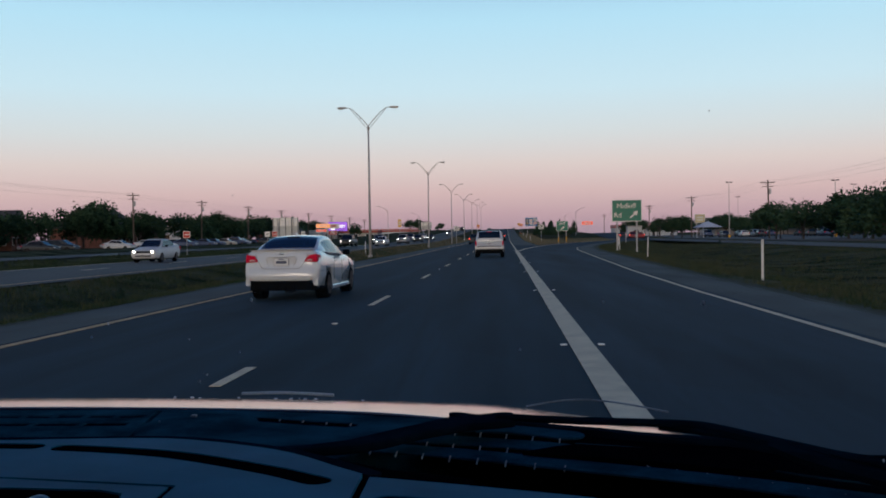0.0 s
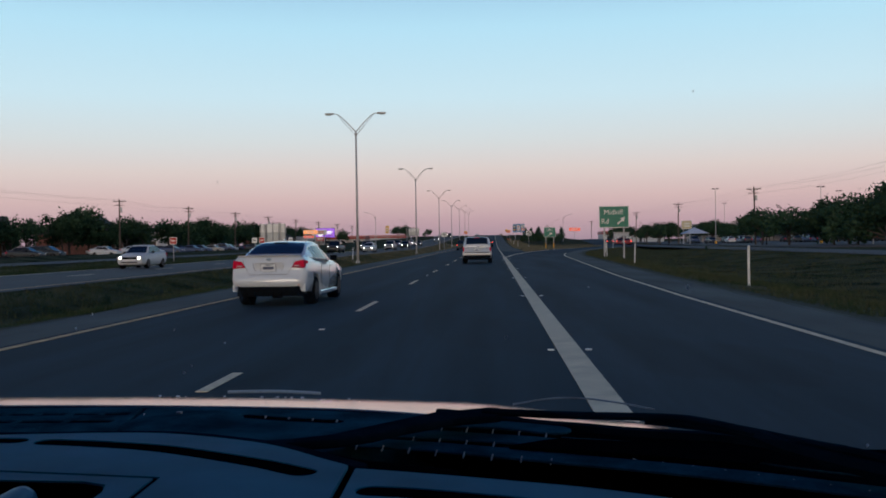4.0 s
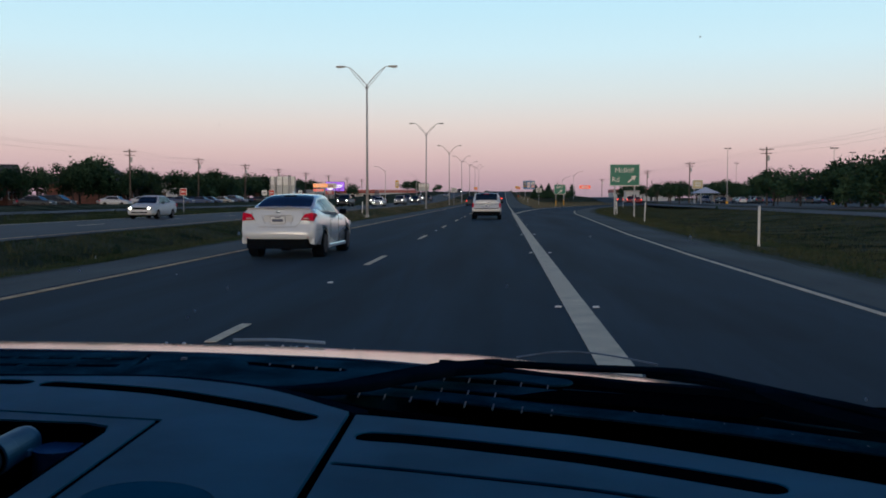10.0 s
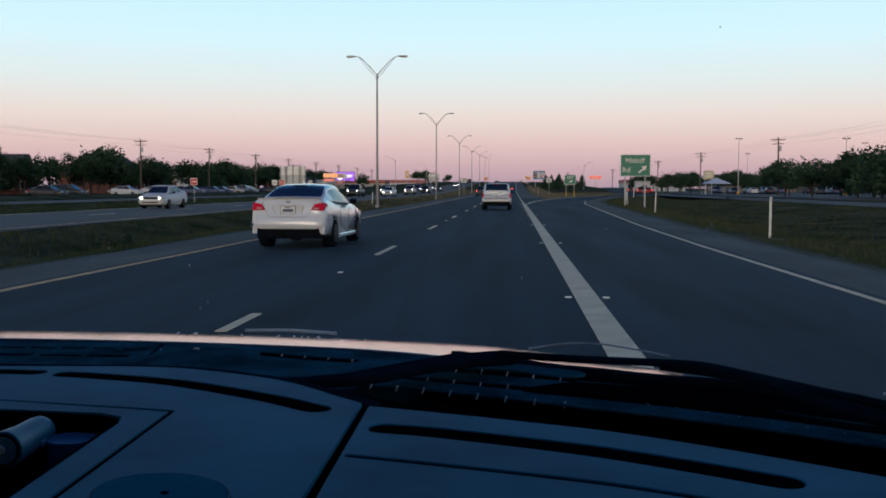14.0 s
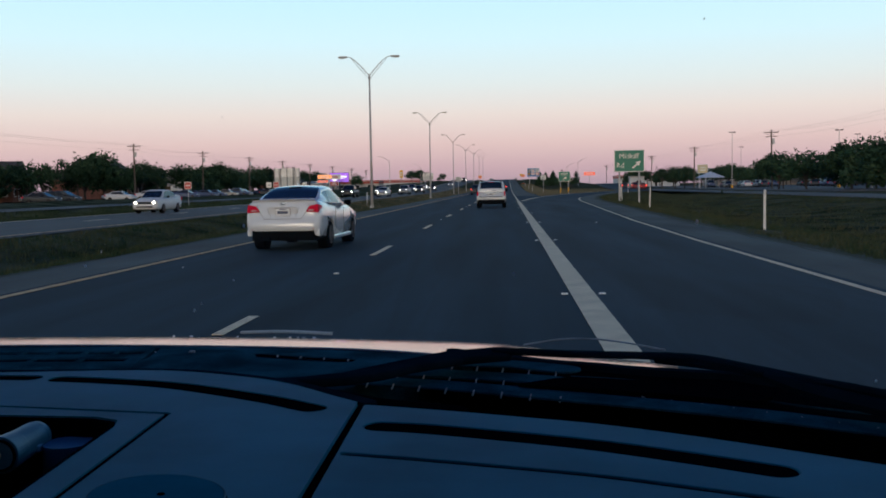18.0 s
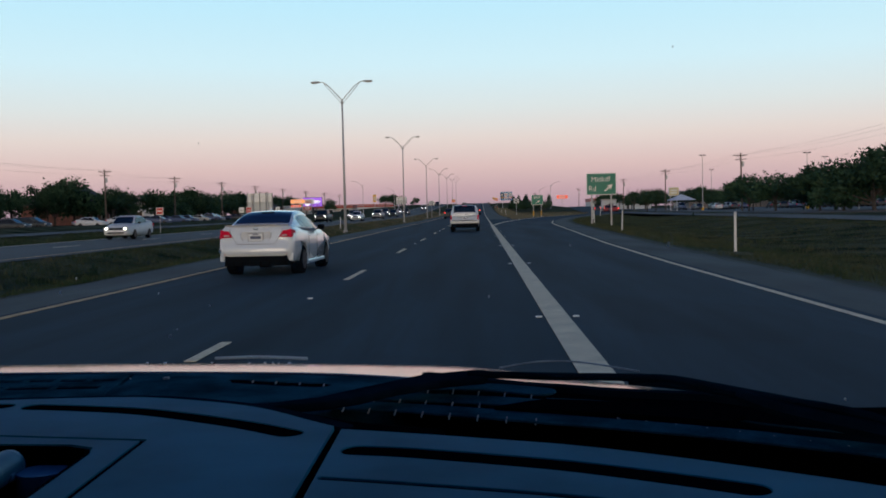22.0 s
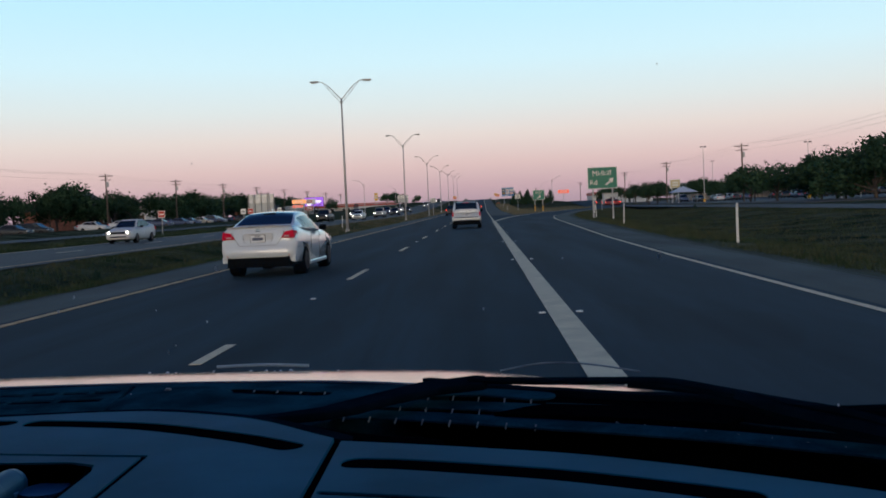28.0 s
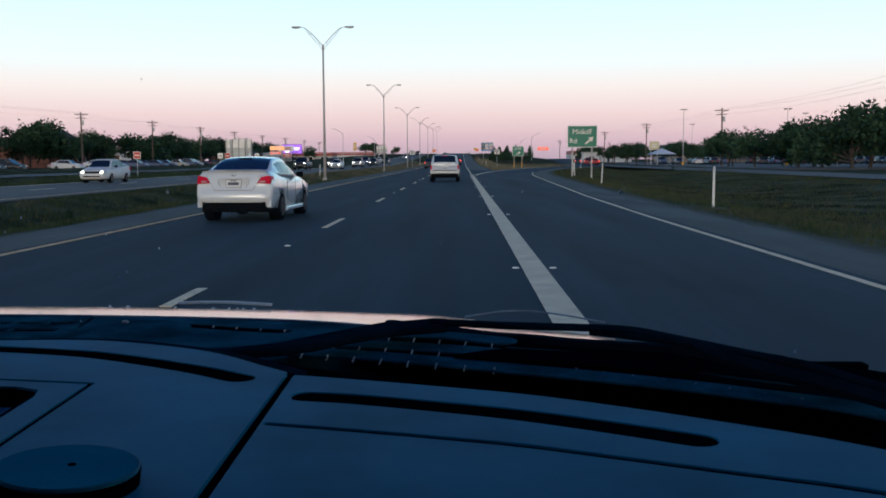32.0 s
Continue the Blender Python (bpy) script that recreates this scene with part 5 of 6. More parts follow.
strip("yellow_edge_line", [(-6.78, y) for y in ALL], 0.15, PAINT_Y, "worn yellow edge line")
strip("gore_line", [(0.93, y) for y in span(4, 84, 4)], 0.30, PAINT_W, "broad white line beside the exit lane")
strip("edge_line", [(0.93, y) for y in span(84.5, 1000, 8)], 0.14, PAINT_W, "white edge line")
strip("ramp_left_line", [(exit_left(y) + 0.10, y) for y in span(83, 170, 3)], 0.24, PAINT_W, "broad white gore line bending to the ramp", 0.014)
strip("exit_edge_line", [(exit_right(y), y) for y in span(-640, 36, 13) + span(38, 101, 3)], 0.11, PAINT_W, "thin white edge line")
y = 7.1 - 12.2 * 3
k = 0
while y < 640:
    worn = 1.75 if 0 < y < 12 else 0
    strip("lane_dash", [(-2.79, y + worn), (-2.79, y + 2.2), (-2.79, y + 3.05)], 0.115, PAINT_W, "")
    y += 12.2
y = -198.0
while y < -2:
    strip("exit_dash", [(0.93, y), (0.93, y + 0.91)], 0.30, PAINT_W, "")
    y += 3.65
for x in (-16.6, -24.9):
    strip("far_edge_line", [(x, y) for y in span(-300, 1000, 12)], 0.12, PAINT_W if x < -20 else PAINT_Y, "edge line of the far carriageway")
for k in range(40):
    strip("far_lane_dash", [(-20.8, -40 + 12.2 * k), (-20.8, -37 + 12.2 * k)], 0.11, PAINT_W, "")
# raised pavement markers
bm = box((0.085, 0.085, 0.016), (0, 0, 0.013), 0.006)
marker = part("road_stud", bm, SIGN_W, highway, m=pose(0.70, 12.0, 0))
for k in range(1, 7):
    share("road_stud", marker.data, highway, pose(0.70, 12.0 + 11.8 * k, 0.0))
for k in range(0, 7):
    share("road_stud", marker.data, highway, pose(1.17, 12.0 + 11.8 * k, 0.0))
for k in range(12):
    share("road_stud", marker.data, highway, pose(-2.79, 15.2 + 24.4 * k, rise(15.2 + 24.4 * k)))

# ---- street lamps in the median ----
lamp = thing("street_lamp", pose(-10.9, 76, land(-10.9, 76)), "tall grey steel street lamp with two raised arms", "street lamp", "median street lamps")
part("pole", tube((0, 0, 0.0), (0, 0, 10.90), 0.115, 0.065, 14), LAMPSTEEL, lamp, smooth=True)
part("base", tube((0, 0, -0.3), (0, 0, 0.42), 0.20, 0.17, 14), LAMPSTEEL, lamp)
part("base_plate", box((0.48, 0.48, 0.05), (0, 0, 0.06), 0.01), LAMPSTEEL, lamp)
part("collar", tube((0, 0, 10.50), (0, 0, 10.70), 0.11, 0.10, 12), LAMPSTEEL, lamp)
for s in (-1, 1):
    arm = part("arm", sweep(smooth_line([(s * 0.05, 0, 10.85), (s * 0.62, 0, 11.50), (s * 1.22, 0, 12.08), (s * 1.55, 0, 12.26), (s * 1.85, 0, 12.28)], 4), 0.034, 8, taper=0.7), LAMPSTEEL, lamp, smooth=True)
    low_arm = part("brace", sweep(smooth_line([(s * 0.05, 0, 10.55), (s * 0.58, 0, 11.15), (s * 1.18, 0, 11.85), (s * 1.46, 0, 12.20)], 4), 0.022, 6), LAMPSTEEL, lamp, smooth=True)
    for u in (0.30, 0.62, 0.95):
        part("strut", tube((s * u, 0, 10.58 + u * 1.08), (s * (u + 0.02), 0, 10.84 + u * 1.02), 0.014, n=6), LAMPSTEEL, lamp)
    head = part("lamp_head", box((0.72, 0.28, 0.13), (s * 2.10, 0, 12.28), 0.05, seg=2), LAMPSTEEL, lamp, "grey cobra lamp head")
    part("lens", box((0.40, 0.20, 0.07), (s * 2.17, 0, 12.20), 0.03, seg=2), LAMPLENS, head)
for k in list(range(-8, 0)) + list(range(1, 7)):
    y = 76 + 58.5 * k
    copy_thing(lamp, pose(-10.9, y, land(-10.9, y), 0.15 * math.sin(k * 2.3), 0.2 * math.sin(k * 1.7), 0))

# ---- delineator posts ----
post = thing("delineator_post", pose(7.55, 28.6, land(7.55, 28.6)), "white plastic delineator post with reflector", "delineator", "delineator posts")
part("post", box((0.070, 0.035, 1.22), (0, 0, 0.61), 0.012, seg=2), WHITEPOST, post)
part("reflector", box((0.07, 0.006, 0.14), (0, -0.021, 1.18), 0.002), LAMPLENS, post, "pale reflector plate")
for x, y in ((8.45, 57.5), (10.2, 86), (13.6, 116), (18.2, 146), (-14.3, 96), (-27.4, 74), (-27.4, 122), (-27.4, 170), (5.2, 200), (5.2, 240), (5.4, 290), (8.0, -2), (8.0, -33)):
    copy_thing(post, pose(x, y, land(x, y), 1.5 * math.sin(x), 2 * math.sin(y), 3 * math.sin(x + y)))

# ---- trees ----
def leaf_cloud(blobs, count, size, seed):
    """Many small leaf clumps, each a bent quad, on and inside a set of lumps (x, y, z, rx, ry, rz)."""
    g = np.random.RandomState(seed)
    w = np.array([b[3] * b[4] * b[5] for b in blobs]) ** 0.7
    pick = g.choice(len(blobs), count, p=w / w.sum())
    b = np.array(blobs)[pick]
    d = g.normal(size=(count, 3))
    d /= np.linalg.norm(d, axis=1)[:, None]
    r = g.uniform(0.45, 1.0, count) ** 0.5 * (1 + 0.18 * g.normal(size=count))
    c = b[:, :3] + d * r[:, None] * b[:, 3:]
    a = g.normal(size=(count, 3))
    a /= np.linalg.norm(a, axis=1)[:, None]
    e = np.cross(a, d + 0.4 * g.normal(size=(count, 3)))
    e /= np.linalg.norm(e, axis=1)[:, None] + 1e-6
    s = size * g.uniform(0.5, 1.4, count)[:, None]
    v = np.stack([c - a * s, c - e * s * 0.55, c + a * s + d * s * 0.3, c + e * s * 0.55], 1).reshape(-1, 3)
    f = [(4 * k, 4 * k + 1, 4 * k + 2, 4 * k + 3) for k in range(count)]
    return v.tolist(), f


def tree(name, kind, height, seed, m, label, group="roadside trees"):
    t = thing(name, m, label, "tree", group)
    g = random.Random(seed)
    trunk_h = height * (0.30 if kind == "round" else 0.16)
    bm = sweep([(0, 0, -0.2), (0.04 * height * g.uniform(-0.4, 0.4), 0, trunk_h * 0.6), (0.05 * height * g.uniform(-0.5, 0.5), 0.02 * height, trunk_h * 1.3), (0, 0, height * 0.72)], height * 0.028, 8, taper=0.35)
    trunk = part("trunk", bm, BARK, t, smooth=True)
    blobs = []
    if kind == "round":
        for k in range(g.randint(7, 10)):
            a, r = g.uniform(0, 6.28), height * g.uniform(0.12, 0.42)
            z = height * g.uniform(0.42, 0.82) - r * 0.25
            blobs.append((r * math.cos(a), r * math.sin(a), z, height * g.uniform(0.13, 0.24), height * g.uniform(0.13, 0.24), height * g.uniform(0.10, 0.19)))
            part("limb", sweep([(0, 0, trunk_h * g.uniform(0.8, 1.4)), (r * 0.5 * math.cos(a), r * 0.5 * math.sin(a), z * 0.8), (r * math.cos(a), r * math.sin(a), z)], height * 0.012, 5, taper=0.3), BARK, t)
        blobs.append((0, 0, height * 0.70, height * 0.28, height * 0.28, height * 0.24))
        v, f = leaf_cloud(blobs, 2600, height * 0.030, seed)
        leaf = LEAF
    else:
        for k in range(9):
            z = height * (0.10 + 0.86 * k / 9)
            r = height * (0.30 if kind == "cedar" else 0.24) * (1 - 0.86 * (k / 9) ** 1.3) * g.uniform(0.85, 1.2)
            blobs.append((r * 0.25 * g.uniform(-1, 1), r * 0.25 * g.uniform(-1, 1), z, r, r, height * 0.095))
        for k in range(10):
            a, z = g.uniform(0, 6.28), g.uniform(0.12, 0.75)
            r = height * 0.30 * (1 - z) * g.uniform(0.8, 1.3)
            blobs.append((r * math.cos(a), r * math.sin(a), height * z, height * 0.07, height * 0.07, height * 0.09))
            part("limb", sweep([(0, 0, height * z * 0.8), (r * math.cos(a), r * math.sin(a), height * z)], height * 0.008, 5, taper=0.3), BARK, t)
        v, f = leaf_cloud(blobs, 2400, height * 0.026, seed)
        leaf = CEDAR
    crown = soup("crown", v, f, leaf)
    crown.parent = t
    return t


def bare_tree(m):
    t = thing("bare_tree", m, "leafless grey tree with many thin twigs", "tree", "roadside trees")
    g = random.Random(5)
    part("trunk", sweep([(0, 0, -0.2), (0.1, 0, 1.6), (0, 0.1, 3.0)], 0.16, 8, taper=0.6), BARK, t)
    for k in range(9):
        a, s = g.uniform(0, 6.28), g.uniform(0.8, 2.2)
        e = (s * math.cos(a), s * math.sin(a), g.uniform(4.6, 6.4))
        limb = part("limb", sweep([(0, 0.05, g.uniform(1.8, 3)), (e[0] * 0.5, e[1] * 0.5, e[2] * 0.68), e], 0.06, 5, taper=0.25), BARK, t)
        for j in range(5):
            u = g.uniform(0.4, 0.95)
            p = (e[0] * u, e[1] * u, 2.4 + (e[2] - 2.4) * u)
            part("twig", tube(p, (p[0] + g.uniform(-0.8, 0.8), p[1] + g.uniform(-0.8, 0.8), p[2] + g.uniform(0.4, 1.1)), 0.022, 0.006, 4), BARK, limb)
    return t


rt = random.Random(21)
rounds = [tree("tree", "round", 7.0, 100 + k, pose(-78 + 2 * k, 150 + 14 * k, 0), "broad dark green tree standing by the parking lot") for k in range(4)]
cedars = [tree("cedar", "cedar", 5.0, 200 + k, pose(13.5 + 3.1 * k, 350 + 6 * k, 0.5), "dark green cedar with a ragged pointed crown") for k in range(3)]
bare = bare_tree(pose(-79, 118, 0))


def plant(kind, x, y, h, sink=0.0):
    src = rt.choice(rounds if kind == "r" else cedars)
    k = h / (7.0 if kind == "r" else 5.0)
    w = k * rt.uniform(0.9, 1.25)
    return copy_thing(src, pose(x, y, land(x, y) - 0.05 - sink * h, 0, 0, rt.uniform(0, 360)) @ Matrix.Diagonal((w, w, k, 1)))


for y in span(112, 420, 8.5):          # belt behind the left lot
    plant("r", rt.uniform(-86, -76), y + rt.uniform(-3, 3), rt.uniform(7.8, 11.4), 0.10)
for y in span(150, 500, 16):
    plant("r", rt.uniform(-112, -94), y + rt.uniform(-5, 5), rt.uniform(6, 9))
for x, y, h in ((44.5, 160, 6.6), (47.5, 168, 5.8), (35.5, 205, 5.4), (39.0, 214, 5.0), (33.8, 262, 5.2), (37.5, 282, 5.4), (41.5, 300, 5.6), (46, 318, 5.8), (52, 330, 6.5), (58, 338, 7.5), (64, 345, 8.0),
                (92, 262, 5.2), (98, 258, 5.6), (104, 266, 5.4), (110, 270, 6), (118, 268, 5.6), (126, 276, 6.4), (84, 300, 6), (90, 310, 6.5), (75, 330, 7), (52, 246, 5.4), (60, 250, 5.8), (68, 248, 5.2), (76, 252, 5.6), (86, 250, 5.4), (70, 268, 6), (128, 262, 6.2), (136, 268, 6), (144, 262, 6.4), (56, 280, 5.6), (50, 292, 5.8), (94, 256, 5.6), (100, 272, 6.2), (108, 258, 5.4), (114, 280, 6.4), (122, 262, 5.6), (132, 280, 6.6), (80, 262, 5.8), (64, 262, 5.6), (150, 275, 6.8), (158, 268, 6.4), (48, 262, 5.2), (44, 276, 5.4)) + tuple((106 + 4.6 * k + 1.5 * math.sin(k * 2.1), 277 + 2.5 * math.sin(k * 1.7), 7.2 + math.sin(k * 3.1)) for k in range(18)) + tuple((72 + 4.4 * k, 329 + 3 * math.sin(k * 1.9), 7.6 + 0.9 * math.sin(k * 2.3)) for k in range(12)):
    plant("r", x, y, h)
for x, y, h in ((16, 341, 4.8), (19.5, 345, 5.4), (22, 352, 4.6), (25.5, 356, 5.0), (12.4, 372, 4.2), (15.2, 380, 4.6), (18.4, 392, 4.0), (14.0, 410, 4.4), (17, 428, 4.2), (21, 440, 4.8)):
    plant("c", x, y, h)
for x, y, h in ((-33, 395, 5.6), (-37, 402, 6.4), (-41, 408, 6), (-48, 300, 5.2), (-31, 450, 4.6), (-70, 96, 6.0), (-82, 104, 6.6)):
    plant("r", x, y, h)
for x, y, h in ((52, 128, 9.5), (57, 134, 10.5), (63, 138, 9.0), (49, 140, 8.0), (55, 150, 9.0), (46.5, 152, 7.0), (68, 146, 9.8), (60, 126, 8.6), (50, 133, 7.6)):
    plant("r", x, y, h * 1.12, 0.16)
for x, y in ((-83, 122), (-90, 140), (-60, 345), (40, 250)):
    copy_thing(bare, pose(x, y, 0, 0, 0, x * 7))
for k in range(11):                     # low hedge between highway and ramp
    plant("r", 8.4 + 0.95 * k, 262 + 5 * math.sin(k * 1.9), 2.7 + 0.5 * math.sin(k * 2.7))
# far belt that closes the horizon on both sides
for k in range(46):
    x = rt.uniform(-420, -120) if k % 2 else rt.uniform(110, 420)
    plant("r", x, rt.uniform(420, 760), rt.uniform(7, 11))
for x, y in ((26.5, 120), (-30.5, 250), (31, 300), (-12.5, 30)):
    bush = plant("c", x, y, rt.uniform(0.5, 0.9))

# ---- utility poles and wires ----
up = thing("utility_pole", pose(-68, 170, 0), "weathered wooden utility pole with crossarm and transformer", "utility pole", "utility poles")
part("pole", tube((0, 0, -0.2), (0, 0, 10.2), 0.17, 0.11, 10), POLEWOOD, up)
part("crossarm", box((2.5, 0.10, 0.13), (0, 0.12, 9.75), 0.01), POLEWOOD, up)
part("lower_crossarm", box((1.9, 0.09, 0.11), (0, 0.12, 9.05), 0.01), POLEWOOD, up)
for s in (-1, 1):
    part("brace", tube((s * 0.7, 0.12, 9.70), (0, 0.12, 9.15), 0.02, n=5), DARKMETAL, up)
for x in (-1.1, -0.45, 0.45, 1.1):
    part("insulator", tube((x, 0.12, 9.80), (x, 0.12, 9.98), 0.045, 0.03, 8), LAMPLENS, up)
part("transformer", tube((0.30, -0.05, 7.75), (0.30, -0.05, 8.7), 0.22, n=14), GALV, up, "grey transformer can")
part("mount", box((0.20, 0.10, 0.4), (0.12, -0.03, 8.25)), DARKMETAL, up)
lefts, rights = [170] + [208, 246, 286, 326, 366, 410, 455, -60, -130, -200, -270], [168, 100, 32, -36, -104, -172, 237, 306, 375, 444]
for y in lefts[1:]:
    copy_thing(up, pose(-68 + 0.5 * math.sin(y), y, 0, 0.6 * math.sin(y * 1.3), 1.2 * math.sin(y * 0.7), 0))
for y in rights:
    copy_thing(up, pose(45.6, y, 0, 0.5 * math.sin(y), 0.9 * math.sin(y * 0.7), 0))


def wire(a, b, sag, r=0.010):
    a, b = Vector(a), Vector(b)
    pts = [a.lerp(b, k / 12) - Vector((0, 0, sag * 4 * (k / 12) * (1 - k / 12))) for k in range(13)]
    return tagged(part("wire", sweep(pts, r, 4), DARKMETAL), "thin black overhead wire between utility poles", "wire", "overhead wires", "structure")


for X, ys in ((-68, sorted(lefts + [90, 15])), (45.6, sorted(rights + [40]))):
    for y0, y1 in zip(ys, ys[1:]):
        for off, z in ((-1.1, 9.98), (1.1, 9.98), (0, 9.1)):
            wire((X + off, y0, z), (X + off, y1, z), 0.55)

# ---- tall lot lights ----
def lot_light(x, y, h, arm=0):
    t = thing("lot_light", pose(x, y, 0.04), "tall thin parking lot light on a yellow concrete base" if not arm else "grey roadside light with one curved arm", "street lamp", "lot lights")
    part("pole", tube((0, 0, 0.7), (0, 0, h), 0.09, 0.06, 10), GALV, t)
    part("base", tube((0, 0, 0), (0, 0, 0.62), 0.26, n=16), SIGN_Y if not arm else CONCRETE, t, "painted concrete base")
    if arm:
        part("arm", sweep(smooth_line([(0, 0, h - 0.8), (arm * 0.9, 0, h + 0.3), (arm * 2.3, 0, h + 0.9)], 5), 0.05, 6), GALV, t)
        part("lamp_head", box((0.7, 0.26, 0.12), (arm * 2.6, 0, h + 0.9), 0.04), LAMPLENS, t)
    else:
        for s in (-1, 1):
            part("lamp_head", box((0.55, 0.40, 0.20), (s * 0.42, 0, h), 0.04), DARKMETAL, t)
    return t


for x, y, h in ((48.5, 210, 12), (60.2, 178, 10.4), (82, 230, 12), (112, 240, 12), (72, 300, 12)):
    lot_light(x, y, h)
for x, y, a in ((22, 300, 1), (23, 372, 1), (-30, 330, -1), (-31, 250, -1)):
    lot_light(x, y, 8.6, a)

# ---- signs ----
def panel(parent, w, h, z, front, border=None, back=SIGNBACK, y=0.0):
    p = part("sign_panel", box((w, 0.03, h), (0, y, z), 0.008), back, parent, "aluminium sheet")
    if border is not None:
        part("border", box((w - 0.02, 0.004, h - 0.02), (0, y - 0.0175, z)), border, p)
    part("sign_face", box((w - (0.10 if border is not None else 0.02), 0.005, h - (0.10 if border is not None else 0.02)), (0, y - 0.0205, z)), front, p)
    return p


def legs(parent, xs, top, r=0.05, y=0.05):
    for x in xs:
        part("sign_post", tube((x, y, -0.4), (x, y, top), r, n=8), GALV, parent, "grey steel post")


def bars(p, rows, material, y=-0.026):
    for x, z, w, h in rows:
        part("text_bar", box((w, 0.004, h), (x, y, z)), material, p)


ex = thing("exit_sign", pose(9.0, 152, land(9, 152)), "green exit guide sign with a white slanting arrow on two posts", "road sign")
p = panel(ex, 1.85, 1.55, 2.75, SIGN_G, SIGN_W)
legs(ex, (-0.62, 0.62), 3.45, 0.055)
lettering("lettering", "EXIT", 0.52, SIGN_W, p, pose(0, -0.028, 3.10) @ FACE)
part("arrow", tube((-0.28, -0.026, 2.22), (0.16, -0.026, 2.50), 0.045, n=4), SIGN_W, p)
part("arrow_head", prism([(-0.20, -0.12), (0.20, -0.12), (0, 0.22)], 0, 0.006), SIGN_W, p, m=pose(0.20, -0.026, 2.53) @ FACE @ pose(0, 0, 0, 0, 0, -57))
for s, x in ((-1, -0.62), (1, 0.62)):
    part("post_sleeve", tube((x, 0.05, 0.2), (x, 0.05, 1.0), 0.075, n=8), SIGN_Y, ex, "yellow post sleeve")

for x, y, w, h, bot in ((-33.0, 141, 3.9, 2.75, 2.15), (-31.8, 381, 4.3, 2.9, 2.0)):
    gs = thing("guide_sign", pose(x, y, land(x, y), 0, 0, 4), "back of a large pale aluminium guide sign with upright ribs", "road sign", "guide sign backs")
    part("sign_panel", box((w, 0.04, h * 0.47), (0, 0.12, bot + h * 0.765), 0.01), SIGNBACK, gs, "pale aluminium sheet")
    part("lower_panel", box((w, 0.04, h * 0.525), (0, 0.125, bot + h * 0.2625), 0.01), mat("dull_aluminium", (0.50, 0.52, 0.52), 0.55, 0.2, vary=0.14, scale=1.2, fine=12), gs, "duller aluminium sheet")
    for k in range(5):
        part("rib", box((0.10, 0.07, h + 0.05), (-w / 2 + 0.10 + (w - 0.20) * k / 4, 0.06, bot + h / 2), 0.01), mat("rib_steel", (0.10, 0.11, 0.12), 0.6, 0.3, vary=0.2), gs)
    for k in range(3):
        part("sheet_joint", box((w, 0.012, 0.03), (0, 0.095, bot + h * (k + 0.5) / 3)), GALV, gs)
    legs(gs, (-w * 0.30, w * 0.30), bot + h, 0.085, 0.0)

for x, y in ((6.9, 185), (-9.5, 184)):
    wn_ = thing("notice_sign", pose(x, y, land(x, y)), "white rectangular road notice sign with four lines of dark text", "road sign", "notice signs")
    p = panel(wn_, 1.06, 0.90, 2.92, SIGN_W, SIGN_K)
    legs(wn_, (0.0,), 3.3, 0.04)
    bars(p, [(0, 3.17, 0.52, 0.09), (0, 3.00, 0.74, 0.09), (0, 2.83, 0.46, 0.09), (0, 2.66, 0.70, 0.09)], SIGN_K)
for x in (5.8, -10.2):
    og = thing("construction_sign", pose(x, 356, land(x, 356)), "square orange construction notice sign on two posts", "road sign", "orange signs")
    p = panel(og, 1.24, 1.02, 3.0, SIGN_O)
    part("yellow_band", box((1.20, 0.004, 0.22), (0, -0.026, 3.38)), SIGN_Y, p)
    bars(p, [(-0.36, 3.0, 0.12, 0.07), (0.36, 3.0, 0.12, 0.07)], SIGN_W)
    part("grey_disc", tube((0, -0.030, 2.98), (0, -0.024, 2.98), 0.17, n=20), GALV, p)
    legs(og, (-0.32, 0.32), 3.4, 0.03)
    for k in range(3):
        part("sandbag", box((0.42, 0.26, 0.14), (-0.4 + 0.4 * k, -0.25, 0.07), 0.05, seg=2), SIGN_O, og, "orange sandbag")
yd = thing("warning_sign", pose(5.6, 402, rise(402)), "yellow diamond warning sign with dark lines", "road sign")
part("sign_panel", box((0.95, 0.03, 0.95), (0, 0, 2.9), 0.01, rot=pose(0, 0, 0, 0, 45, 0)), SIGN_Y, yd)
bars(yd, [(0, 3.05, 0.5, 0.09), (0, 2.86, 0.7, 0.09)], SIGN_K, -0.02)
legs(yd, (0,), 2.6, 0.04)
fl = thing("services_sign", pose(9.2, 341, land(9.2, 341)), "large blue food and lodging services sign with six panels", "road sign")
p = panel(fl, 4.3, 3.1, 4.2, SIGN_B, SIGN_W)
legs(fl, (-1.35, 1.2), 5.6, 0.10)
lettering("lettering", "FOOD", 0.36, SIGN_W, p, pose(-0.75, -0.028, 5.45) @ FACE)
lettering("lettering", "LODGING", 0.30, SIGN_W, p, pose(1.42, -0.028, 5.45) @ FACE)
lettering("lettering", "NEXT RIGHT", 0.34, SIGN_W, p, pose(0, -0.028, 2.92) @ FACE)
part("divider", box((0.05, 0.004, 2.2), (0.70, -0.026, 4.5)), SIGN_W, p)
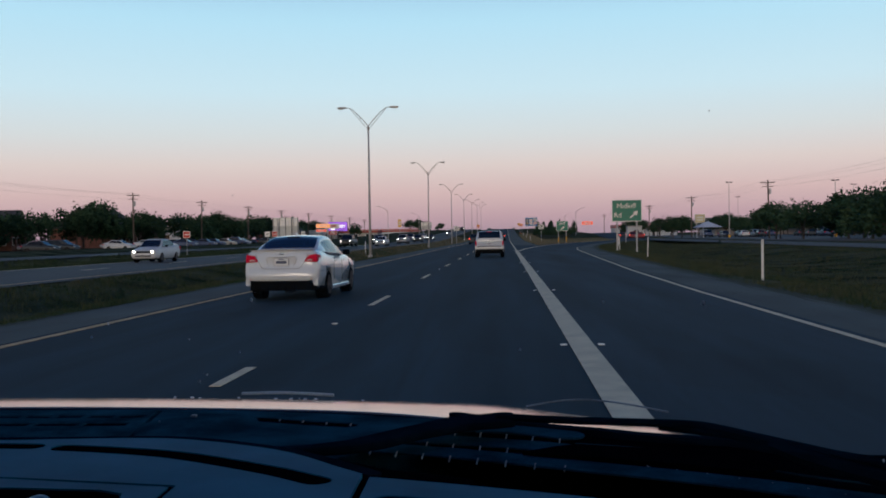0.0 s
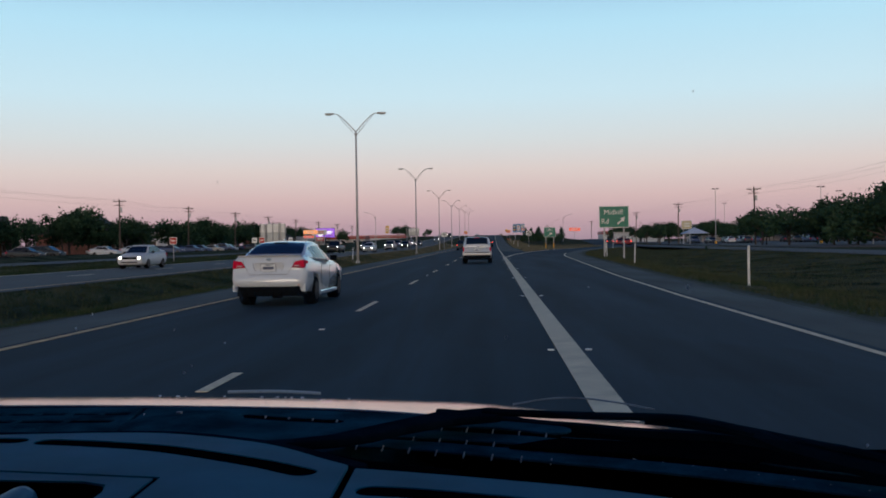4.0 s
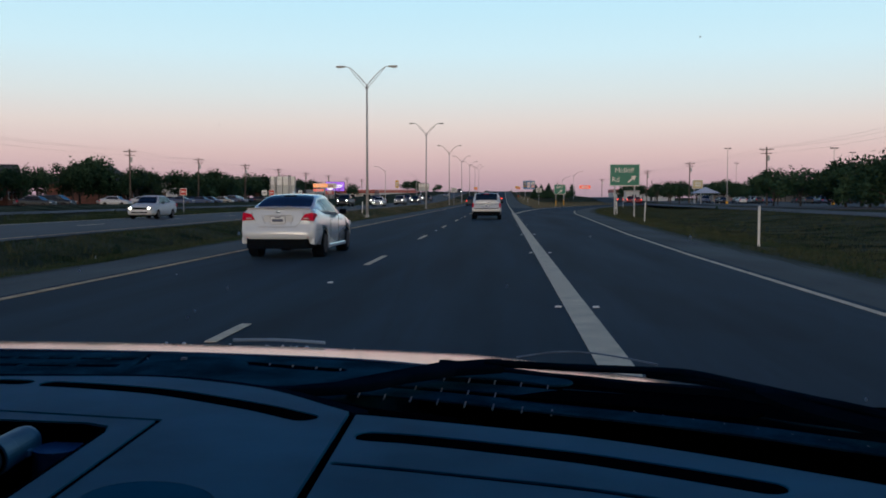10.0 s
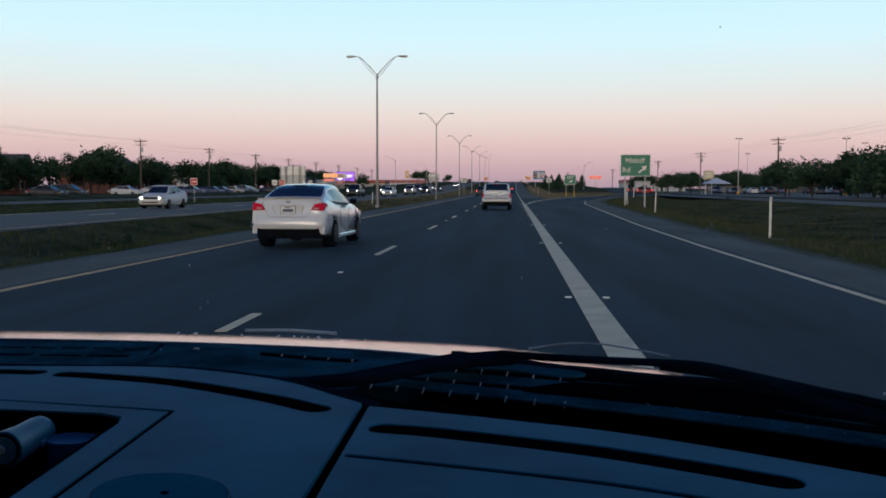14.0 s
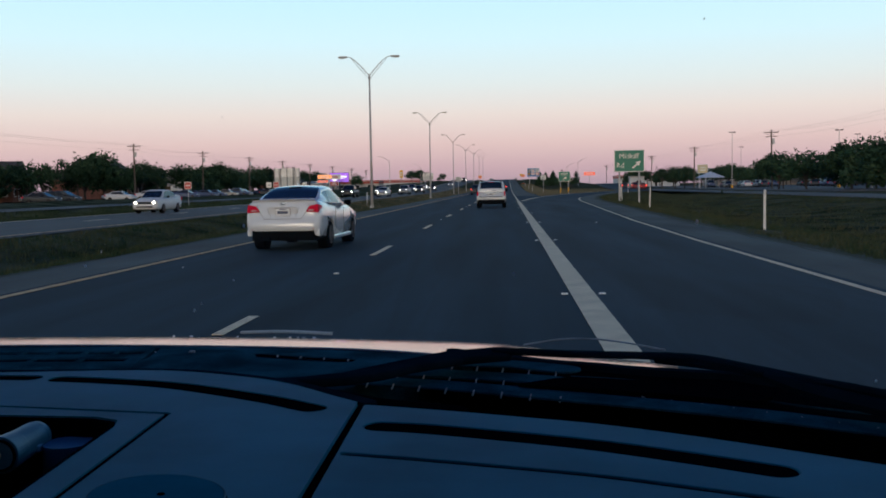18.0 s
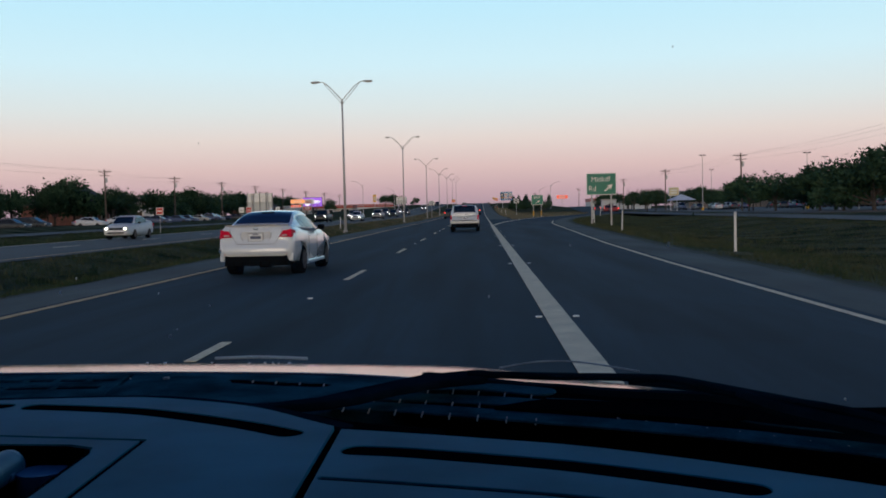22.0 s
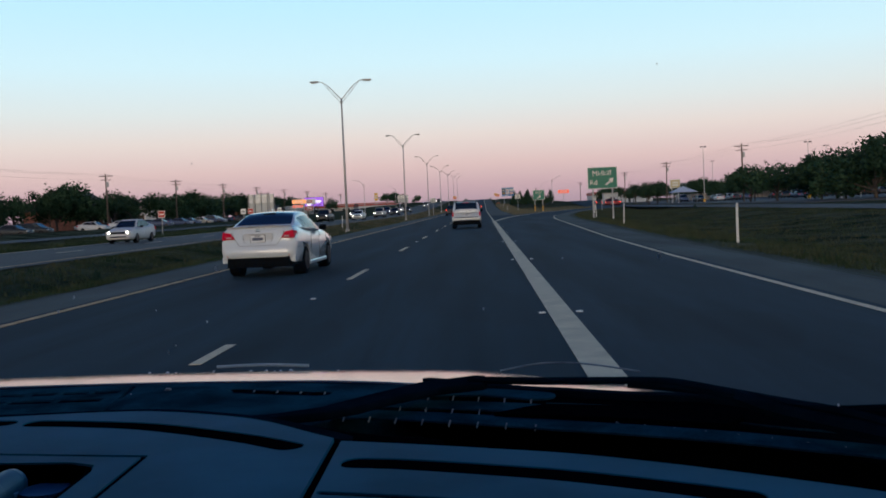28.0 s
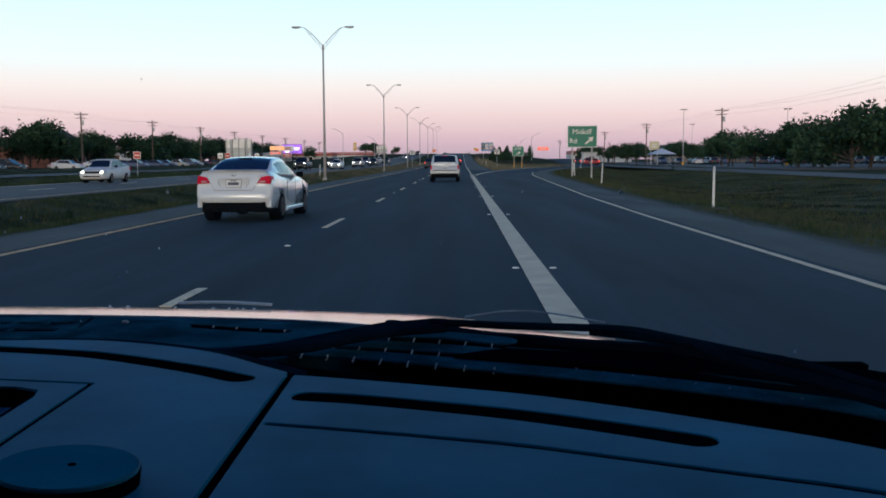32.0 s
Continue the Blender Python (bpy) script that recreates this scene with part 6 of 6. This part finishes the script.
for x, z, mt, bar in ((-1.45, 4.75, SIGN_K, SIGN_W), (-0.12, 4.75, SIGN_W, SIGN_R), (1.40, 4.75, SIGN_W, DARKMETAL), (-1.45, 3.70, SIGN_K, SIGN_Y), (-0.12, 3.70, SIGN_W, SIGN_R), (1.40, 3.70, mat("sign_pink", (0.75, 0.30, 0.25), 0.5), SIGN_W)):
    q = part("logo_panel", box((1.14, 0.008, 0.86), (x, -0.027, z), 0.002), mt, p)
    part("logo_bar", box((0.80, 0.004, 0.18), (x, -0.034, z + 0.05)), bar, q)
    part("logo_bar", box((0.60, 0.004, 0.08), (x, -0.034, z - 0.22)), bar, q)
mk = thing("street_sign", pose(10.6, 84, land(10.6, 84)), "green guide sign with white street name and slanting arrow", "road sign")
p = panel(mk, 2.6, 1.9, 3.6, SIGN_G, SIGN_W)
legs(mk, (-0.85, 0.85), 4.4, 0.07)
lettering("lettering", "Midkiff", 0.62, SIGN_W, p, pose(-0.05, -0.028, 4.0) @ FACE)
lettering("lettering", "Rd", 0.62, SIGN_W, p, pose(-0.78, -0.028, 3.2) @ FACE)
part("arrow", box((0.62, 0.006, 0.13), (0.52, -0.026, 3.17), rot=pose(0, 0, 0, 0, -40, 0)), SIGN_W, p)
part("arrow_head", prism([(-0.24, -0.14), (0.24, -0.14), (0, 0.26)], 0, 0.006), SIGN_W, p, m=pose(0.78, -0.024, 3.40) @ FACE @ pose(0, 0, 0, 0, 0, -50))

# red small signs and white lane signs across the median
for x, y, mt, lab in ((-33.5, 98, SIGN_R, "red do-not-enter sign"), (-30, 122, SIGN_R, "small red sign"), (-34, 134, SIGN_W, "small white sign"), (-37, 172, SIGN_W, "white rectangular sign")):
    sg = thing("small_sign", pose(x, y, land(x, y)), lab + " on a thin post", "road sign", "small signs")
    p = panel(sg, 0.75, 0.75, 2.3, mt, SIGN_W)
    bars(p, [(0, 2.3, 0.45, 0.10)], SIGN_W if mt is SIGN_R else SIGN_K)
    legs(sg, (0,), 2.6, 0.03)

# violet LED billboard, pylon signs
bb = thing("billboard", pose(-64, 360, 0), "lit violet LED billboard on a single steel column", "billboard")
part("column", tube((0, 0.2, 0), (0, 0.2, 4.0), 0.35, n=14), DARKMETAL, bb)
part("frame", box((7.5, 0.5, 3.7), (0, 0.2, 5.6), 0.05), DARKMETAL, bb)
part("screen", box((7.2, 0.06, 3.4), (0, -0.08, 5.6)), LEDSCREEN, bb, "violet screen")
part("screen_mark", tube((-1.9, -0.13, 5.5), (-1.9, -0.11, 5.5), 1.2, n=24), LEDWHITE, bb)
part("screen_bar", box((2.6, 0.02, 0.5), (1.5, -0.12, 5.9)), LEDWHITE, bb)
part("screen_bar", box((2.0, 0.02, 0.22), (1.5, -0.12, 5.3)), LEDWHITE, bb)


def pylon(x, y, w, h, z, face, label, two=False):
    t = thing("pylon_sign", pose(x, y, 0), label, "shop sign", "pylon signs")
    part("sign_box", box((w, 0.5, h), (0, 0, z), 0.04), SIGNBACK, t)
    part("sign_face", box((w - 0.2, 0.03, h - 0.2), (0, -0.26, z)), face, t)
    for k in ((-0.32, 0.32) if two else (0,)):
        part("sign_post", tube((k * w, 0, 0), (k * w, 0, z - h / 2), 0.12, n=10), GALV, t)
    for k in (-1, 1):
        part("text_bar", box((w * 0.6, 0.02, h * 0.16), (0, -0.29, z + k * h * 0.15)), SIGN_W if face is not SIGN_W else SIGN_R, t)
    return t


pylon(-60, 326, 5.2, 1.7, 5.4, SIGN_W, "white rectangular shop sign on two posts", True)
pylon(-59, 322, 3.0, 1.5, 3.1, SIGN_R, "red rectangular shop sign", True)
pylon(-58, 300, 4.6, 1.3, 5.2, NEONORANGE, "lit orange shop sign on two posts", True)
pylon(-58, 297, 3.4, 0.9, 3.7, NEONRED, "lit red shop sign", True)
pylon(46.5, 546, 6.4, 2.0, 7.4, NEONRED, "red rectangular shop sign on a tall post")
pylon(57.9, 152, 4.6, 2.0, 4.9, mat("cream_sign", (0.62, 0.52, 0.30), 0.5, vary=0.08), "cream shop sign with a dark cap", True)
pylon(42.6, 212, 2.2, 1.9, 4.3, MATS["cream_sign"], "cream two-panel shop sign", True)
pylon(-46, 412, 1.6, 3.4, 7.2, SIGN_Y, "tall yellow restaurant sign")
pylon(-36, 418, 1.5, 2.4, 5.6, SIGN_W, "white square shop sign with red bars")

# ---- buildings ----
def building(name, x, y, w, d, h, wall, label, roof="flat", fascia=None, turn=0, windows=4):
    b = thing(name, pose(x, y, 0, 0, 0, turn), label, "building")
    part("wall", box((w, d, h), (0, 0, h / 2)), wall, b)
    if roof == "gable":
        rr = 0.34 * d
        bm = bmesh.new()
        o = 0.5
        pts = [(-w / 2 - o, -d / 2 - o, h), (w / 2 + o, -d / 2 - o, h), (w / 2 + o, d / 2 + o, h), (-w / 2 - o, d / 2 + o, h), (-w / 2 - o, 0, h + rr), (w / 2 + o, 0, h + rr)]
        v = [bm.verts.new(q) for q in pts]
        for f in ((0, 1, 5, 4), (2, 3, 4, 5), (1, 2, 5), (3, 0, 4), (3, 2, 1, 0)):
            bm.faces.new([v[i] for i in f])
        part("roof", bm, SHINGLE, b, "grey shingle roof")
    else:
        part("roof", box((w + 0.3, d + 0.3, 0.35), (0, 0, h + 0.17), 0.04), fascia or CONCRETE, b, "flat roof edge")
    if fascia is not None and roof == "flat":
        part("fascia", box((w + 0.5, d + 0.5, 0.7), (0, 0, h - 0.6), 0.05), fascia, b, "coloured fascia band")
    for k in range(windows):
        wx = -w / 2 + w * (k + 0.5) / windows
        win = part("window", box((w / windows * 0.55, 0.10, min(1.5, h * 0.42)), (wx, -d / 2 - 0.02, h * 0.48), 0.02), SIGN_W, b)
        part("pane", box((w / windows * 0.48, 0.04, min(1.3, h * 0.36)), (wx, -d / 2 - 0.08, h * 0.48)), WINDOW, win)
        side = part("window", box((0.10, d / windows * 0.5, min(1.4, h * 0.4)), (w / 2 + 0.02, -d / 2 + d * (k + 0.5) / windows, h * 0.48), 0.02), SIGN_W, b)
        part("pane", box((0.04, d / windows * 0.42, min(1.2, h * 0.34)), (w / 2 + 0.08, -d / 2 + d * (k + 0.5) / windows, h * 0.48)), WINDOW, side)
    door = part("door", box((1.1, 0.10, 2.1), (w * 0.12, -d / 2 - 0.03, 1.05), 0.02), DARKMETAL, b)
    part("door_handle", box((0.04, 0.06, 0.14), (w * 0.12 + 0.42, -d / 2 - 0.10, 1.0)), GALV, door)
    return b


building("house", -92, 160, 14, 11, 3.4, BRICK, "red brick house with a grey shingle gable roof", "gable", turn=14)
building("house", -88, 128, 16, 12, 3.6, STUCCO, "pale stucco house with a grey gable roof", "gable", turn=90)
building("office", -90, 205, 18, 13, 4.2, BRICK, "red brick office with a grey gable roof", "gable", turn=90)
building("restaurant", -80, 338, 16, 14, 3.4, BRICK, "low brick restaurant with a dark shingle roof", "gable", turn=90)
building("shop", -80, 366, 18, 12, 4.0, METALWALL, "white low shop with a pale fascia", "flat", SIGN_W)
building("shop", -66, 398, 26, 14, 4.2, STUCCO, "low shop with a red fascia band", "flat", REDROOF)
building("gas_station", -50, 440, 20, 10, 4.6, METALWALL, "petrol station with a red canopy edge", "flat", REDROOF)
building("shop", -96, 262, 24, 16, 4.6, METALWALL, "pale metal-clad warehouse with flat roof", "flat")
building("store", 150, 300, 60, 30, 6.5, STUCCO, "long beige store behind the parking lot", "flat", CONCRETE, windows=8)
building("store", 96, 350, 46, 26, 6.0, STUCCO, "beige store with a flat roof", "flat", CONCRETE, windows=6)
building("shop", 60, 420, 26, 18, 4.6, METALWALL, "pale low shop with a red fascia", "flat", REDROOF)
building("monument_sign_tower", 49, 372, 4.4, 2.4, 8.4, STUCCO, "tall cream monument sign with a white capital", "flat", SIGN_W, windows=1)
building("kiosk", 31.5, 236, 3.4, 2.6, 2.8, METALWALL, "small white kiosk beside the frontage road", "flat", windows=1)
ten = thing("canopy_tent", pose(42.8, 205, 0.05), "white pop-up canopy tent in the parking lot", "tent")
bm = bmesh.new()
v = [bm.verts.new(q) for q in ((-2.6, -2.6, 2.3), (2.6, -2.6, 2.3), (2.6, 2.6, 2.3), (-2.6, 2.6, 2.3), (0, 0, 3.6))]
for f in ((0, 1, 4), (1, 2, 4), (2, 3, 4), (3, 0, 4)):
    bm.faces.new([v[i] for i in f])
cv = part("canopy", bm, mat("pale_blue_canvas", (0.55, 0.62, 0.72), 0.8, vary=0.08), ten, "pale canvas roof")
md = cv.modifiers.new("cloth", "SOLIDIFY")
md.thickness = 0.02
for x in (-2.5, 2.5):
    for y in (-2.5, 2.5):
        part("leg", tube((x, y, 0), (x, y, 2.32), 0.03, n=6), GALV, ten)

# ---- guardrails on the overpass and behind the exit lane ----
def guardrail(name, x, y0, y1, label):
    g = thing(name, pose(x, y0, rise(y0)), label, "guardrail")
    n = int((y1 - y0) / 3.8)
    prof = [(0, 0.44), (0.05, 0.50), (0.0, 0.56), (0.0, 0.62), (0.05, 0.68), (0, 0.76), (-0.012, 0.76), (0.038, 0.68), (-0.012, 0.62), (-0.012, 0.56), (0.038, 0.50), (-0.012, 0.44)]
    s = -1 if x > 0 else 1
    part("rail", loft([[(s * px, (y1 - y0) * k / n, pz + rise(y0 + (y1 - y0) * k / n) - rise(y0)) for px, pz in prof] for k in range(n + 1)]), GALV, g, "corrugated steel rail")
    me = None
    for k in range(n + 1):
        z = rise(y0 + (y1 - y0) * k / n) - rise(y0)
        if me is None:
            me = part("post", box((0.14, 0.16, 0.95), (-s * 0.10, 0, 0.30)), POLEWOOD, g).data
        else:
            share("post", me, g, pose(0, (y1 - y0) * k / n, z))
    return g


guardrail("guardrail", 4.3, 440, 620, "galvanised guardrail along the overpass approach")
guardrail("guardrail", -8.9, 470, 620, "galvanised guardrail beside the median")
guardrail("guardrail", -26.3, 420, 620, "galvanised guardrail beside the far carriageway")
guardrail("guardrail", 6.9, -150, -30, "galvanised guardrail beside the exit lane")

# ---- the stretch of highway already passed ----
copy_thing(fl, pose(11.4, -344, land(11.4, -344)))
for x, y in ((28.5, -196), (19.5, -176), (24.5, -318)):
    copy_thing(yd, pose(x, y, land(x, y)))
copy_thing(wn_, pose(7.6, -188, land(7.6, -188)))
for x, y, h in ((38, -342, 12.5), (41, -350, 11.0), (44, -330, 10.0), (37.5, -312, 9.5), (42, -300, 8.5), (38.5, -171, 10.5), (43, -165, 8.5), (40, -240, 7.0), (46, -262, 7.5)):
    plant("c", x, y, h)
for x, y, h in ((50, -210, 8.0), (54, -140, 7.6), (49, -110, 7.0), (52, -70, 7.4), (47, -40, 6.8)):
    plant("r", x, y, h)
for k in range(12):
    plant("r", rt.uniform(-84, -74), -250 + 27 * k + rt.uniform(-4, 4), rt.uniform(6.5, 9.5))
gw = thing("garden_wall", pose(44.5, -250, 0), "long pale masonry garden wall along the frontage road", "wall")
part("wall_face", box((0.22, 190, 1.75), (0, 0, 0.85), 0.02), STUCCO, gw)
part("coping", box((0.34, 190.2, 0.12), (0, 0, 1.78), 0.02), CONCRETE, gw, "concrete coping")
for k in range(20):
    part("pier", box((0.42, 0.42, 2.0), (0, -95 + 10 * k, 0.95), 0.03), STUCCO, gw)
building("shop", -78, -300, 14, 46, 3.8, BRICK, "long low brick shop with a pale wall panel", "flat", CONCRETE, windows=5)
building("house", 58, -185, 18, 13, 3.2, BRICK, "brick house with a grey shingle gable roof", "gable", turn=90, windows=3)
building("house", -92, -60, 16, 12, 3.4, STUCCO, "pale stucco house with a grey gable roof", "gable", turn=80, windows=3)
building("office", -90, -140, 18, 13, 5.6, METALWALL, "grey metal-clad office with a flat roof", "flat", windows=4)
pylon(-52, -345, 4.2, 2.6, 4.6, NEONRED, "red and white shop sign on two posts", True)
guardrail("guardrail", -27.2, -110, 20, "galvanised guardrail beside the far carriageway")
# ---- grass tufts ----
def turf(name, count, place, h0, h1, material, label, seed):
    g = np.random.RandomState(seed)
    verts, faces = [], []
    for _ in range(count):
        x, y = place(g)
        n = 0.5 + 0.5 * noise.noise((x * 0.35, y * 0.12, seed))
        if n < 0.33:
            continue
        z = land(x, y) - 0.03
        for _k in range(4):
            a, l = g.uniform(0, 6.28), g.uniform(h0, h1) * (0.5 + n)
            bx, by = x + g.uniform(-0.12, 0.12), y + g.uniform(-0.12, 0.12)
            dx, dy = math.cos(a) * 0.022, math.sin(a) * 0.022
            lean = g.uniform(0.1, 0.55) * l
            b = g.uniform(0, 6.28)
            k = len(verts)
            verts += [(bx - dx, by - dy, z), (bx + dx, by + dy, z), (bx + lean * math.cos(b), by + lean * math.sin(b), z + l)]
            faces.append((k, k + 1, k + 2))
    ob = soup(name, verts, faces, material)
    return tagged(ob, label, "grass", kind="stuff")


def near_bias(g, a, b):
    return a + (b - a) * g.uniform() ** 1.7


turf("median_grass", 15000, lambda g: (g.uniform(-15.8, -8.9), near_bias(g, 12, 170)), 0.06, 0.18, GRASS, "low green grass in the median", 1)
turf("dry_median_grass", 3500, lambda g: (g.uniform(-15.5, -9.2), near_bias(g, 12, 170)), 0.08, 0.24, DRYGRASS, "dry straw-coloured grass in the median", 2)
def verge(g):
    y = near_bias(g, 8, 170)
    return exit_right(y) + 2.1 + 20 * g.uniform() ** 1.5, y
turf("verge_grass", 13000, verge, 0.06, 0.20, GRASS, "green grass on the verge", 3)
turf("dry_verge_grass", 11000, verge, 0.07, 0.20, DRYGRASS, "dry grass on the verge", 4)
turf("far_verge_grass", 6000, lambda g: (g.uniform(-37, -26.2), g.uniform(40, 200)), 0.15, 0.4, GRASS, "grass strip beyond the far carriageway", 5)
turf("straw_median_grass", 9000, lambda g: (g.uniform(-15.6, -9.0), g.uniform(58, 300)), 0.08, 0.26, STRAW, "pale straw grass in the median", 8)
turf("straw_verge_grass", 5000, lambda g: (g.uniform(4.4, 9.0), g.uniform(185, 330)), 0.15, 0.40, STRAW, "pale straw grass beside the highway", 9)
turf("gore_grass", 6000, lambda g: (lambda y: (g.uniform(4.2, max(4.6, exit_left(y) - 1.4)), y))(g.uniform(122, 240)), 0.1, 0.3, STRAW, "pale dry grass in the exit gore", 6)
